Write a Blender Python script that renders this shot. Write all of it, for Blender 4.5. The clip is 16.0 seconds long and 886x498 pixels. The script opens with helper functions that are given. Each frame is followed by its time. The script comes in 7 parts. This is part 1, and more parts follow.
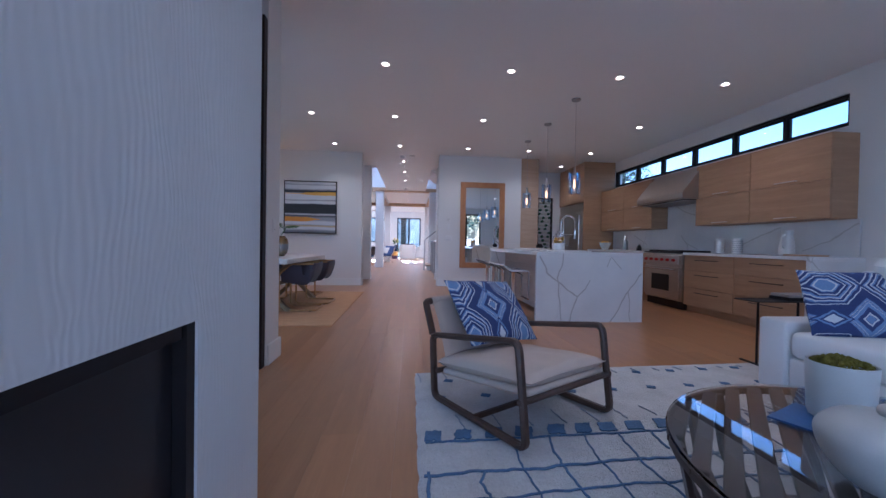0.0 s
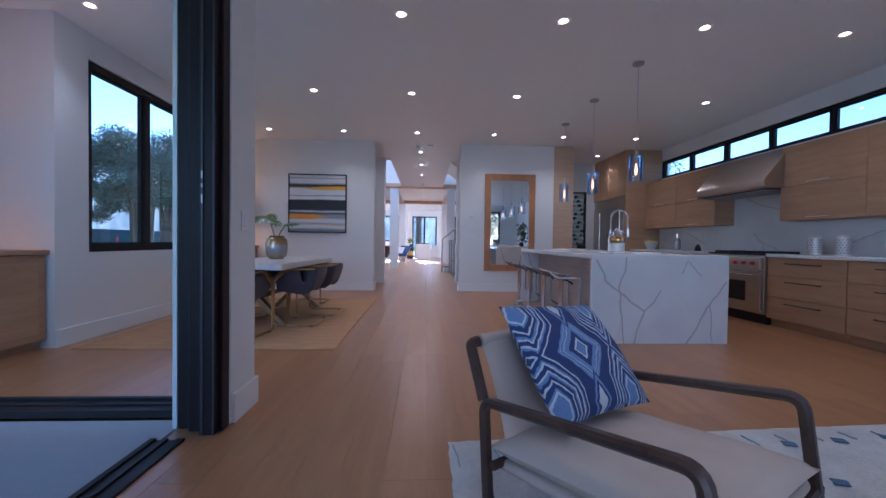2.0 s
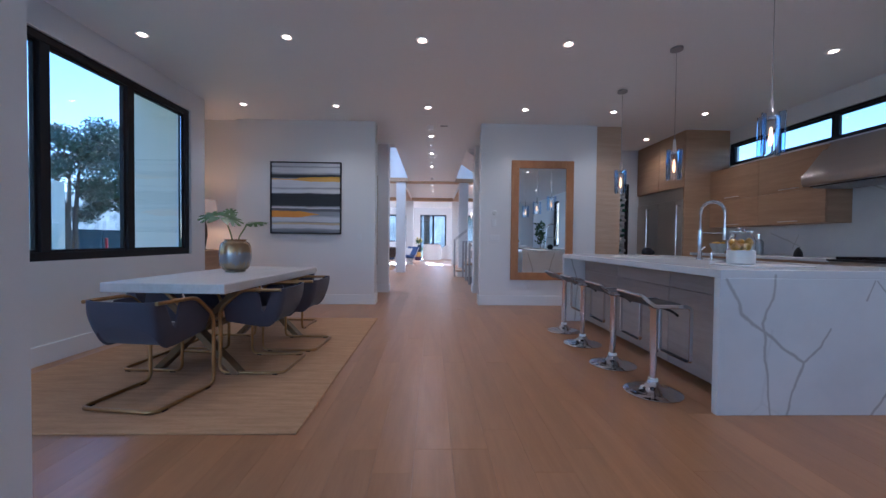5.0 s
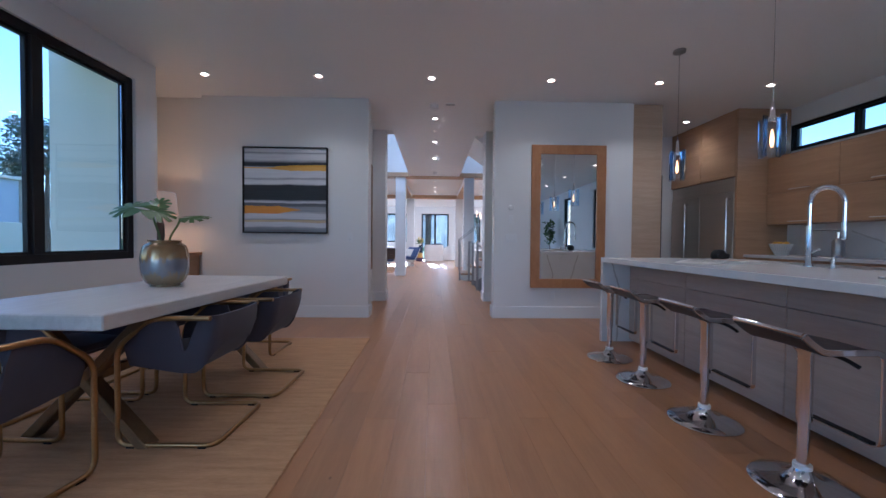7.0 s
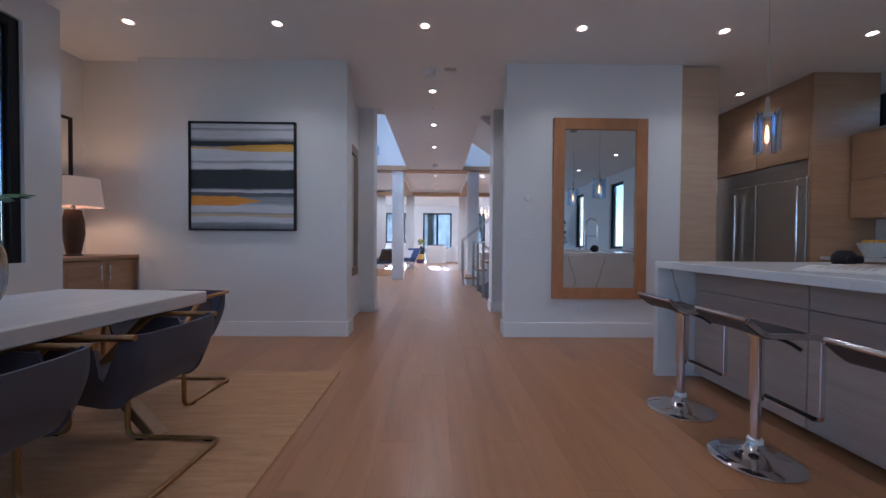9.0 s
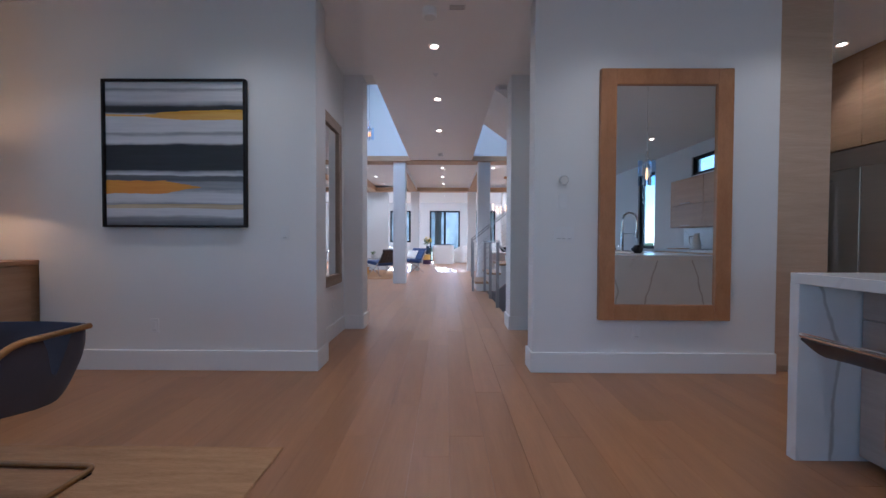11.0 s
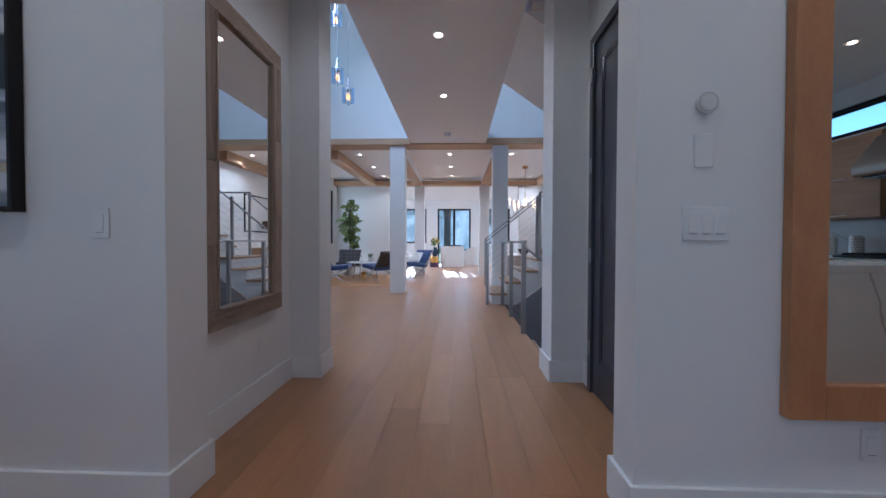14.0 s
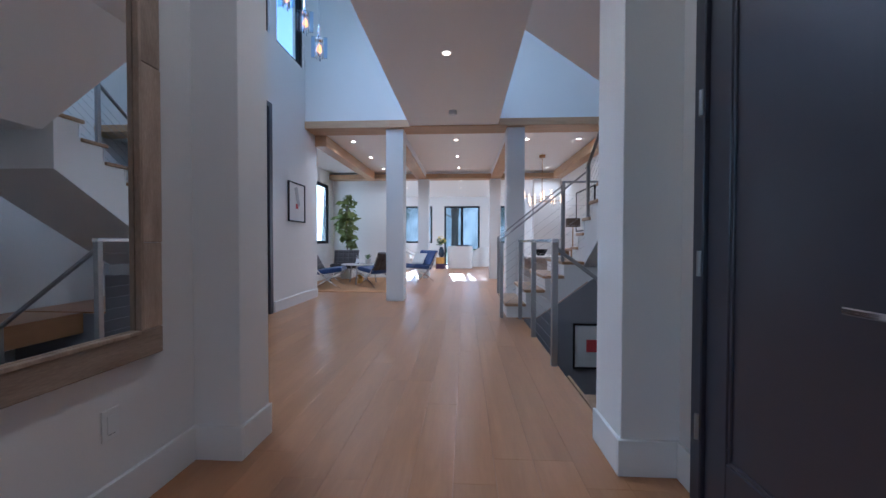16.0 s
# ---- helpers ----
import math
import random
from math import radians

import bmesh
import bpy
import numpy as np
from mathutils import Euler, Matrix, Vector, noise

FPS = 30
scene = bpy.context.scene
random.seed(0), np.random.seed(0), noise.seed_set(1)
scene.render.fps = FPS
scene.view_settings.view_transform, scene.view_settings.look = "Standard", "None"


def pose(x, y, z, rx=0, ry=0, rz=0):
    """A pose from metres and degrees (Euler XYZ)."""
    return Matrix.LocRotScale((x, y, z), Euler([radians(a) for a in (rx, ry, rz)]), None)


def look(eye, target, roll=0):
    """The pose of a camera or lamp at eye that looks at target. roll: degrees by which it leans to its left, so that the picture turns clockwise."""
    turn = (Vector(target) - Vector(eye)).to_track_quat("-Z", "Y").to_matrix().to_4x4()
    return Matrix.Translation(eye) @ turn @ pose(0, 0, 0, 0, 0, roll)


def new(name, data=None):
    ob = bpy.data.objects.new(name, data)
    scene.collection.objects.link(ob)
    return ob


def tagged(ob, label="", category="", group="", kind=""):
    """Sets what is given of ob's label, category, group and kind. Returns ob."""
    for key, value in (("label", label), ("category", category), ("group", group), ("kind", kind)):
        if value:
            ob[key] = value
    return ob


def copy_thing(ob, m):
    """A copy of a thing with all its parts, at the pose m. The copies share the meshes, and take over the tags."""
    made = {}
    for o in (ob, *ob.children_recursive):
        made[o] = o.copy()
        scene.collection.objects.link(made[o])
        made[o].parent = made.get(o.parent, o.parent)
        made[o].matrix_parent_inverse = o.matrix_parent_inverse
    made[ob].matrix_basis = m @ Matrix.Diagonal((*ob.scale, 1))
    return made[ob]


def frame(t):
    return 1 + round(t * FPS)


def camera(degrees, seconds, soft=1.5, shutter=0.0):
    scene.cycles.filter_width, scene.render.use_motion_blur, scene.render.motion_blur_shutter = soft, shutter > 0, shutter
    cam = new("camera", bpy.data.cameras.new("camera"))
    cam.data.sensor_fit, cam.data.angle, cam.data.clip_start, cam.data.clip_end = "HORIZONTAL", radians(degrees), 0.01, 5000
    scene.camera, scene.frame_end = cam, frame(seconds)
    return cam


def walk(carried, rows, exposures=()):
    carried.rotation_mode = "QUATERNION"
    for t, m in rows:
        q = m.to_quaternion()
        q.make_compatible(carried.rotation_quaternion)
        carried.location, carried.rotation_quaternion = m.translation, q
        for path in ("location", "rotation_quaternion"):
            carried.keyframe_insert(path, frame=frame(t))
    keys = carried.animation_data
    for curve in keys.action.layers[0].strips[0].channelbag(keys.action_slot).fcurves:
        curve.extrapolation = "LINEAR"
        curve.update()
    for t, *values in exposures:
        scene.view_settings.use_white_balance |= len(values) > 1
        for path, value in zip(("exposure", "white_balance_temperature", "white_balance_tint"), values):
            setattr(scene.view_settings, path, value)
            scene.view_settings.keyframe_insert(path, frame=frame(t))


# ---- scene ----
cam = camera(99.1, 16.0)
PATH = [
    (0, (0.254, 1.006, 1.007), (0.424, 2.999, 0.976), 1.0),
    (0.5, (0.25, 1.249, 1.01), (0.389, 3.244, 0.976), 1.2),
    (1, (0.223, 1.503, 1.013), (0.348, 3.499, 0.978), 1.0),
    (1.5, (0.197, 1.756, 1.014), (0.31, 3.752, 0.981), 0.9),
    (2, (0.173, 1.996, 1.023), (0.267, 3.994, 0.985), 0.8),
    (2.5, (0.148, 2.242, 1.029), (0.229, 4.24, 0.987), 0.8),
    (3, (0.131, 2.48, 1.036), (0.203, 4.478, 0.997), 0.7),
    (3.5, (0.105, 2.73, 1.041), (0.176, 4.728, 1.0), 0.6),
    (4, (0.098, 2.966, 1.059), (0.159, 4.964, 1.015), 0.6),
    (6.5, (0.038, 4.25, 1.087), (0.09, 6.249, 1.046), 0.6),
    (7, (0.029, 4.509, 1.087), (0.079, 6.508, 1.044), 0.5),
    (7.5, (0.045, 4.773, 1.078), (0.094, 6.773, 1.042), 0.5),
    (8, (0.073, 5.036, 1.079), (0.122, 7.035, 1.037), 0.5),
    (8.5, (0.113, 5.332, 1.074), (0.146, 7.331, 1.033), 0.5),
    (9, (0.117, 5.608, 1.062), (0.147, 7.607, 1.025), 0.4),
    (11.5, (0.195, 7.018, 1.069), (0.166, 9.018, 1.027), 0.3),
    (12, (0.217, 7.278, 1.059), (0.18, 9.278, 1.021), 0.4),
    (12.5, (0.195, 7.573, 1.065), (0.163, 9.573, 1.025), 0.3),
    (13, (0.211, 7.852, 1.057), (0.161, 9.851, 1.02), 0.3),
    (13.5, (0.206, 8.141, 1.052), (0.147, 10.139, 1.018), 0.2),
    (14, (0.222, 8.421, 1.061), (0.151, 10.42, 1.024), 0.2),
    (14.5, (0.232, 8.716, 1.058), (0.151, 10.714, 1.02), 0.3),
    (15, (0.239, 9.008, 1.056), (0.144, 11.005, 1.017), 0.2),
    (15.5, (0.235, 9.293, 1.056), (0.128, 11.29, 1.018), 0.2),
    (16, (0.238, 9.572, 1.054), (0.123, 11.568, 1.016), 0.1),
]
EXPOSE = [(0.0, 1.40, 4710, 18), (2.0, 1.36, 4640, 16), (4.0, 1.36, 4620, 14), (7.0, 1.25, 4700, 11), (9.0, 1.14, 4730, 12), (11.5, 1.12, 4730, 10), (14.0, 1.03, 4700, 7), (16.0, 0.96, 4680, 7)]
walk(cam, [(t, look(eye, target, roll)) for t, eye, target, roll in PATH], EXPOSE)
SKY, LIVING, FOYER, FAR, DOWN, TABLE_LAMP, PATIO = 0.15, 58.0, 40.0, 32.0, 9.0, 5.0, 1.9

# ---- light ----
world = bpy.data.worlds.new("sky")
scene.world = world
world.use_nodes = True
wn = world.node_tree
sky = wn.nodes.new("ShaderNodeTexSky")
sky.sky_type = "NISHITA"
sky.sun_disc = False
SUN_EL, SUN_AZ = radians(20.8), radians(-4.5)
sky.sun_elevation, sky.sun_rotation = SUN_EL, SUN_AZ
sky.air_density, sky.dust_density, sky.ozone_density = 1.0, 0.2, 3.0
wn.links.new(sky.outputs[0], wn.nodes["Background"].inputs[0])
wn.nodes["Background"].inputs[1].default_value = SKY

sun = new("sun", bpy.data.lights.new("sun", "SUN"))
sun.data.energy, sun.data.angle, sun.data.color = 4.0, radians(0.6), (1.0, 0.93, 0.82)
sun.matrix_world = look((0, 0, 0), (-math.sin(SUN_AZ) * math.cos(SUN_EL), -math.cos(SUN_AZ) * math.cos(SUN_EL), -math.sin(SUN_EL)))


def daylight(name, eye, target, sx, sy, energy, color=(0.80, 0.90, 1.0)):
    """An area lamp for sky light, in an opening unless noted as added fill."""
    data = bpy.data.lights.new(name, "AREA")
    data.shape, data.size, data.size_y, data.energy, data.color = "RECTANGLE", sx, sy, energy, color
    ob = new(name, data)
    ob.matrix_world = look(eye, target)
    return ob


# Added living room fill, in a side window made up for it.
daylight("fill_light_living", (-0.97, -1.9, 1.4), (3.0, -0.6, 1.4), 2.0, 2.5, LIVING * 0.16, (0.76, 0.88, 1.0))
# Added fill from behind, to brighten the living room floor.
daylight("fill_light_rear", (0.6, -3.17, 1.4), (1.2, 3.0, 1.4), 2.3, 2.6, LIVING * 0.38, (0.74, 0.86, 1.0))
daylight("window_light_patio", (-2.25, 4.27, 1.35), (-2.0, 8.0, 0.9), 1.9, 2.5, PATIO, (0.62, 0.80, 1.0))
# Added fill for the far room: no window stands at these two lamps.
daylight("fill_light_far_left", (-4.5, 23.6, 1.5), (0, 23.6, 1.2), 3.0, 2.2, FAR, (1.0, 0.985, 0.95))
daylight("fill_light_far_right", (4.5, 23.6, 1.5), (0, 23.6, 1.2), 3.0, 2.2, FAR, (1.0, 0.985, 0.95))
daylight("window_light_sitting", (-3.86, 19.83, 1.84), (0, 19.83, 1.6), 0.94, 1.56, FAR * 0.2, (0.93, 1.0, 1.0))
daylight("window_light_foyer", (-2.5, 13.1, 4.85), (1.0, 12.3, 0.6), 1.0, 1.4, FOYER, (0.92, 0.96, 1.0))

# ---- materials ----


def shader(name):
    m = bpy.data.materials.new(name)
    m.use_nodes = True
    nt = m.node_tree
    return m, nt, nt.nodes["Principled BSDF"]


def node(nt, kind, **values):
    n = nt.nodes.new(kind)
    for key, v in values.items():
        n.inputs[key.replace("_", " ")].default_value = v
    return n


def coords(nt, stretch=(1, 1, 1), world_space=True, shift=None):
    """World or object coordinates, stretched; shift: a socket that offsets them."""
    src = nt.nodes.new("ShaderNodeNewGeometry").outputs["Position"] if world_space else nt.nodes.new("ShaderNodeTexCoord").outputs["Object"]
    mp = nt.nodes.new("ShaderNodeVectorMath")
    mp.operation = "MULTIPLY"
    mp.inputs[1].default_value = stretch
    nt.links.new(src, mp.inputs[0])
    out = mp.outputs[0]
    if shift is not None:
        ad = nt.nodes.new("ShaderNodeVectorMath")
        ad.operation = "ADD"
        nt.links.new(out, ad.inputs[0])
        nt.links.new(shift, ad.inputs[1])
        out = ad.outputs[0]
    return out


def noise_tex(nt, vec, scale, detail=3.0, rough=0.55, distort=0.0):
    n = node(nt, "ShaderNodeTexNoise", Scale=scale, Detail=detail, Roughness=rough, Distortion=distort)
    nt.links.new(vec, n.inputs["Vector"])
    return n.outputs[0]


def ramp(nt, fac, stops, hard=False):
    r = nt.nodes.new("ShaderNodeValToRGB")
    r.color_ramp.interpolation = "CONSTANT" if hard else "LINEAR"
    el = r.color_ramp.elements
    el[0].position, el[0].color = stops[0][0], (*stops[0][1], 1)
    el[1].position, el[1].color = stops[1][0], (*stops[1][1], 1)
    for p, c in stops[2:]:
        el.new(p).color = (*c, 1)
    nt.links.new(fac, r.inputs[0])
    return r.outputs[0]


def maths(nt, op, a, b=None, c=None, clamp=False):
    n = nt.nodes.new("ShaderNodeMath")
    n.operation, n.use_clamp = op, clamp
    for i, v in enumerate((a, b, c)):
        if v is None:
            continue
        if isinstance(v, (int, float)):
            n.inputs[i].default_value = v
        else:
            nt.links.new(v, n.inputs[i])
    return n.outputs[0]


def mixed(nt, fac, a, b, blend="MIX"):
    n = nt.nodes.new("ShaderNodeMix")
    n.data_type, n.blend_type = "RGBA", blend
    for sock, v in ((n.inputs[0], fac), (n.inputs[6], a), (n.inputs[7], b)):
        if isinstance(v, (int, float)):
            sock.default_value = v
        elif isinstance(v, tuple):
            sock.default_value = (*v, 1)
        else:
            nt.links.new(v, sock)
    return n.outputs[2]


def bump(nt, bsdf, height, strength, dist):
    b = node(nt, "ShaderNodeBump", Strength=strength, Distance=dist)
    nt.links.new(height, b.inputs["Height"])
    nt.links.new(b.outputs[0], bsdf.inputs["Normal"])


def shade(c, k):
    return tuple(min(1.0, v * k) for v in c)


def surf(name, col, rough=0.5, metal=0.0, vary=0.1, scale=2.0, grain=90.0, relief=0.15, depth=0.001, stretch=(1, 1, 1), spec=0.5, rvary=0.12, sheen=0.0):
    """A plain material with colour and gloss that vary at two scales, and a fine relief."""
    m, nt, b = shader(name)
    v = coords(nt, stretch)
    big, fine = noise_tex(nt, v, scale, 4), noise_tex(nt, v, grain, 3)
    both = maths(nt, "ADD", maths(nt, "MULTIPLY", big, 0.6), maths(nt, "MULTIPLY", fine, 0.4))
    nt.links.new(ramp(nt, both, [(0.25, shade(col, 1 - vary)), (0.75, shade(col, 1 + vary))]), b.inputs["Base Color"])
    r = maths(nt, "MULTIPLY_ADD", big, rvary * 2, rough - rvary)
    nt.links.new(r, b.inputs["Roughness"])
    b.inputs["Metallic"].default_value = metal
    b.inputs["Specular IOR Level"].default_value = spec
    if sheen:
        b.inputs["Sheen Weight"].default_value = sheen
    if relief:
        bump(nt, b, fine, relief, depth)
    return m


def wood(name, dark, light, stretch, rough=0.45, piece="none", tone=0.25, fine=1.0, knots=False, spec=0.5, rvary=0.1):
    """Wood whose grain runs along the axis with the smallest stretch. piece: 'object' or 'island' gives every piece its own tone."""
    m, nt, b = shader(name)
    shift = None
    rnd = None
    if piece != "none":
        rnd = nt.nodes.new("ShaderNodeObjectInfo").outputs["Random"] if piece == "object" else nt.nodes.new("ShaderNodeNewGeometry").outputs["Random Per Island"]
        shift = maths(nt, "MULTIPLY", rnd, 37.0)
    v = coords(nt, stretch, shift=shift)
    rings = noise_tex(nt, v, 2.2, 5, 0.6, 0.9)
    pores = noise_tex(nt, v, 22.0 * fine, 3, 0.6)
    fac = maths(nt, "ADD", maths(nt, "MULTIPLY", rings, 0.72), maths(nt, "MULTIPLY", pores, 0.28))
    col = ramp(nt, fac, [(0.3, dark), (0.52, tuple((a + c) / 2 for a, c in zip(dark, light))), (0.72, light)])
    if knots:
        cells = node(nt, "ShaderNodeTexVoronoi", Scale=2.6)
        nt.links.new(coords(nt, (1.0, 0.62, 1.0), shift=shift), cells.inputs["Vector"])
        pick = nt.nodes.new("ShaderNodeSeparateColor")
        nt.links.new(cells.outputs["Color"], pick.inputs[0])
        size = maths(nt, "MULTIPLY_ADD", pick.outputs[0], 0.085, -0.035)
        spot_k = maths(nt, "DIVIDE", maths(nt, "SUBTRACT", size, cells.outputs["Distance"]), 0.02, clamp=True)
        col = mixed(nt, maths(nt, "MULTIPLY", spot_k, 0.72), col, shade(dark, 0.28))
    if rnd is not None:
        k = maths(nt, "MULTIPLY_ADD", rnd, tone * 2, 1 - tone)
        grey = nt.nodes.new("ShaderNodeCombineColor")
        for i in range(3):
            nt.links.new(k, grey.inputs[i])
        col = mixed(nt, 1.0, col, grey.outputs[0], "MULTIPLY")
    nt.links.new(col, b.inputs["Base Color"])
    nt.links.new(maths(nt, "MULTIPLY_ADD", rings, rvary, rough - rvary / 2), b.inputs["Roughness"])
    b.inputs["Specular IOR Level"].default_value = spec
    bump(nt, b, fac, 0.12, 0.0008)
    return m


def glass_mat(name, tint=(1, 1, 1), rough=0.0, ior=1.45):
    m, nt, b = shader(name)
    b.inputs["Base Color"].default_value = (*tint, 1)
    b.inputs["Roughness"].default_value = rough
    b.inputs["Transmission Weight"].default_value = 1.0
    b.inputs["IOR"].default_value = ior
    return m


def glow(name, col, power):
    m, nt, b = shader(name)
    b.inputs["Base Color"].default_value = (*col, 1)
    b.inputs["Emission Color"].default_value = (*col, 1)
    b.inputs["Emission Strength"].default_value = power
    return m


def segment_distance(nt, px, pz, a, c):
    """Distance in a plane from the socket point (px, pz) to the stretch a-c."""
    dx, dz = c[0] - a[0], c[1] - a[1]
    length = dx * dx + dz * dz
    ux, uz = maths(nt, "SUBTRACT", px, a[0]), maths(nt, "SUBTRACT", pz, a[1])
    h = maths(nt, "ADD", maths(nt, "MULTIPLY", ux, dx / length), maths(nt, "MULTIPLY", uz, dz / length), clamp=True)
    ex, ez = maths(nt, "SUBTRACT", ux, maths(nt, "MULTIPLY", h, dx)), maths(nt, "SUBTRACT", uz, maths(nt, "MULTIPLY", h, dz))
    return maths(nt, "SQRT", maths(nt, "ADD", maths(nt, "MULTIPLY", ex, ex), maths(nt, "MULTIPLY", ez, ez)))


def quartz(name, veins, along=0, depth=0.72):
    """White quartz with soft grey clouds, random faint veins and the bold veins given as stretches in x (or y, along=1) and z."""
    m, nt, b = shader(name)
    pos = coords(nt)
    wob = nt.nodes.new("ShaderNodeTexNoise")
    wob.inputs["Scale"].default_value, wob.inputs["Detail"].default_value = 5.0, 4.0
    nt.links.new(pos, wob.inputs["Vector"])
    off = nt.nodes.new("ShaderNodeVectorMath")
    off.operation = "MULTIPLY_ADD"
    off.inputs[1].default_value = (0.07, 0.07, 0.07)
    nt.links.new(wob.outputs["Color"], off.inputs[0])
    nt.links.new(pos, off.inputs[2])
    sep = nt.nodes.new("ShaderNodeSeparateXYZ")
    nt.links.new(off.outputs[0], sep.inputs[0])
    vor = node(nt, "ShaderNodeTexVoronoi", Scale=0.85)
    vor.feature = "DISTANCE_TO_EDGE"
    nt.links.new(off.outputs[0], vor.inputs["Vector"])
    thin = maths(nt, "MULTIPLY", maths(nt, "LESS_THAN", vor.outputs[0], 0.006), maths(nt, "GREATER_THAN", noise_tex(nt, pos, 1.3, 2), 0.5))
    cloud = noise_tex(nt, pos, 1.8, 5)
    col = ramp(nt, cloud, [(0.3, (0.67, 0.67, 0.68)), (0.6, (0.76, 0.76, 0.76))])
    col = mixed(nt, maths(nt, "MULTIPLY", thin, 0.45 if not veins else 0.12), col, (0.4, 0.38, 0.36))
    if veins:
        near = None
        for a, c, w in veins:
            d = maths(nt, "DIVIDE", segment_distance(nt, sep.outputs[along], sep.outputs[2], a, c), w * 1.45)
            near = d if near is None else maths(nt, "MINIMUM", near, d)
        edge = maths(nt, "SUBTRACT", 1.0, maths(nt, "MULTIPLY", near, near), clamp=True)
        col = mixed(nt, maths(nt, "MULTIPLY", edge, depth), col, (0.36, 0.34, 0.32))
    nt.links.new(col, b.inputs["Base Color"])
    b.inputs["Roughness"].default_value = 0.22
    return m


WALL = surf("wall_paint", (0.80, 0.79, 0.78), 0.6, vary=0.025, scale=0.8, grain=140, relief=0.12, depth=0.0006, spec=0.3)
# Wall paint again, darkened to hold the shade below the stair.
WALL_SHADED = surf("shaded_wall_paint", (0.29, 0.28, 0.30), 0.6, vary=0.03, scale=0.8, grain=140, relief=0.12, depth=0.0006, spec=0.3)
CEIL = surf("ceiling_paint", (0.90, 0.89, 0.88), 0.45, vary=0.02, scale=0.5, grain=120, relief=0.08, depth=0.0005, spec=0.35)
TRIM = surf("trim_paint", (0.82, 0.82, 0.82), 0.35, vary=0.02, scale=2, grain=80, relief=0.05, depth=0.0004)
OAK_FLOOR = wood("oak_floor", (0.33, 0.154, 0.064), (0.445, 0.224, 0.098), (3.6, 0.32, 1), 0.31, "object", 0.085, knots=True, spec=0.6, rvary=0.05)
OAK_FLOOR_FAR = wood("oak_floor_far", (0.33, 0.154, 0.064), (0.445, 0.224, 0.098), (3.6, 0.32, 1), 0.31, "island", 0.085, knots=True, spec=0.6, rvary=0.05)
OAK_PALE = wood("oak_panel_pale", (0.46, 0.32, 0.21), (0.60, 0.45, 0.32), (0.5, 0.5, 6.0), 0.45, "object", 0.05)
OAK_CAB = wood("oak_cabinet", (0.365, 0.215, 0.116), (0.50, 0.312, 0.178), (0.5, 0.5, 6.0), 0.45, "object", 0.07)
OAK_GREY = wood("oak_cabinet_pale", (0.38, 0.31, 0.265), (0.50, 0.425, 0.37), (0.5, 0.5, 6.0), 0.5, "object", 0.05)
BEAM_WOOD = wood("beam_wood", (0.42, 0.26, 0.14), (0.58, 0.39, 0.23), (0.6, 6.0, 6.0), 0.5)
BEAM_WOOD_Y = wood("beam_wood_along", (0.42, 0.26, 0.14), (0.58, 0.39, 0.23), (6.0, 0.6, 6.0), 0.5)
MIRROR_WOOD = wood("mirror_wood", (0.36, 0.155, 0.06), (0.52, 0.26, 0.115), (3.0, 3.0, 1.2), 0.4)
OLD_WOOD = wood("weathered_wood", (0.205, 0.145, 0.105), (0.50, 0.385, 0.295), (5, 5, 0.8), 0.75, "object", 0.2, fine=2.0, knots=True)
OLD_WOOD_Y = wood("weathered_wood_level", (0.205, 0.145, 0.105), (0.50, 0.385, 0.295), (5, 0.8, 5), 0.75, "object", 0.2, fine=2.0, knots=True)
WALNUT = wood("walnut", (0.035, 0.018, 0.012), (0.10, 0.055, 0.036), (4, 4, 4), 0.38)
TABLE_WHITE = wood("whitewashed_wood", (0.56, 0.51, 0.48), (0.72, 0.68, 0.65), (7, 0.8, 7), 0.4)
BLACK = surf("black_metal", (0.018, 0.015, 0.016), 0.5, vary=0.2, scale=3, grain=60, relief=0.05, depth=0.0004, spec=0.25)
DARK_STILE = surf("dark_bronze_paint", (0.026, 0.017, 0.020), 0.45, vary=0.2, scale=3, grain=60, relief=0.05, depth=0.0004, spec=0.2)
# Paler bronze that draws light catching the stile's reveals.
STILE_LIT_LINE = surf("lit_line_bronze", (0.055, 0.048, 0.058), 0.4, vary=0.15, scale=3, grain=60, relief=0.03, depth=0.0003)
BLACK_DOOR = surf("black_door_paint", (0.029, 0.029, 0.043), 0.31, vary=0.06, scale=2, grain=70, relief=0.06, depth=0.0004, spec=0.9, rvary=0.02)
SOOT = surf("firebox", (0.012, 0.012, 0.014), 0.6, vary=0.4, scale=3, grain=40)
CHROME = surf("chrome", (0.78, 0.78, 0.80), 0.1, metal=1.0, vary=0.03, relief=0.0, rvary=0.04)
STEEL = surf("brushed_steel", (0.74, 0.69, 0.64), 0.5, metal=1.0, vary=0.05, scale=1.5, grain=60, stretch=(1, 1, 30), relief=0.06, depth=0.0004, rvary=0.06)
STEEL_WARM = surf("dull_brushed_steel", (0.56, 0.49, 0.42), 0.36, metal=1.0, vary=0.08, scale=1.5, grain=60, stretch=(1, 1, 30), relief=0.06, depth=0.0004, rvary=0.06)
STEEL_HOOD = surf("satin_hood_steel", (0.52, 0.46, 0.41), 0.34, metal=1.0, vary=0.06, scale=1.5, grain=60, stretch=(1, 1, 30), relief=0.06, depth=0.0004, rvary=0.06)
BRONZE = surf("dark_bronze", (0.07, 0.055, 0.05), 0.4, metal=0.6, vary=0.1, relief=0.02)
STEEL_GREY = surf("satin_steel", (0.42, 0.42, 0.43), 0.38, metal=1.0, vary=0.08, relief=0.03)
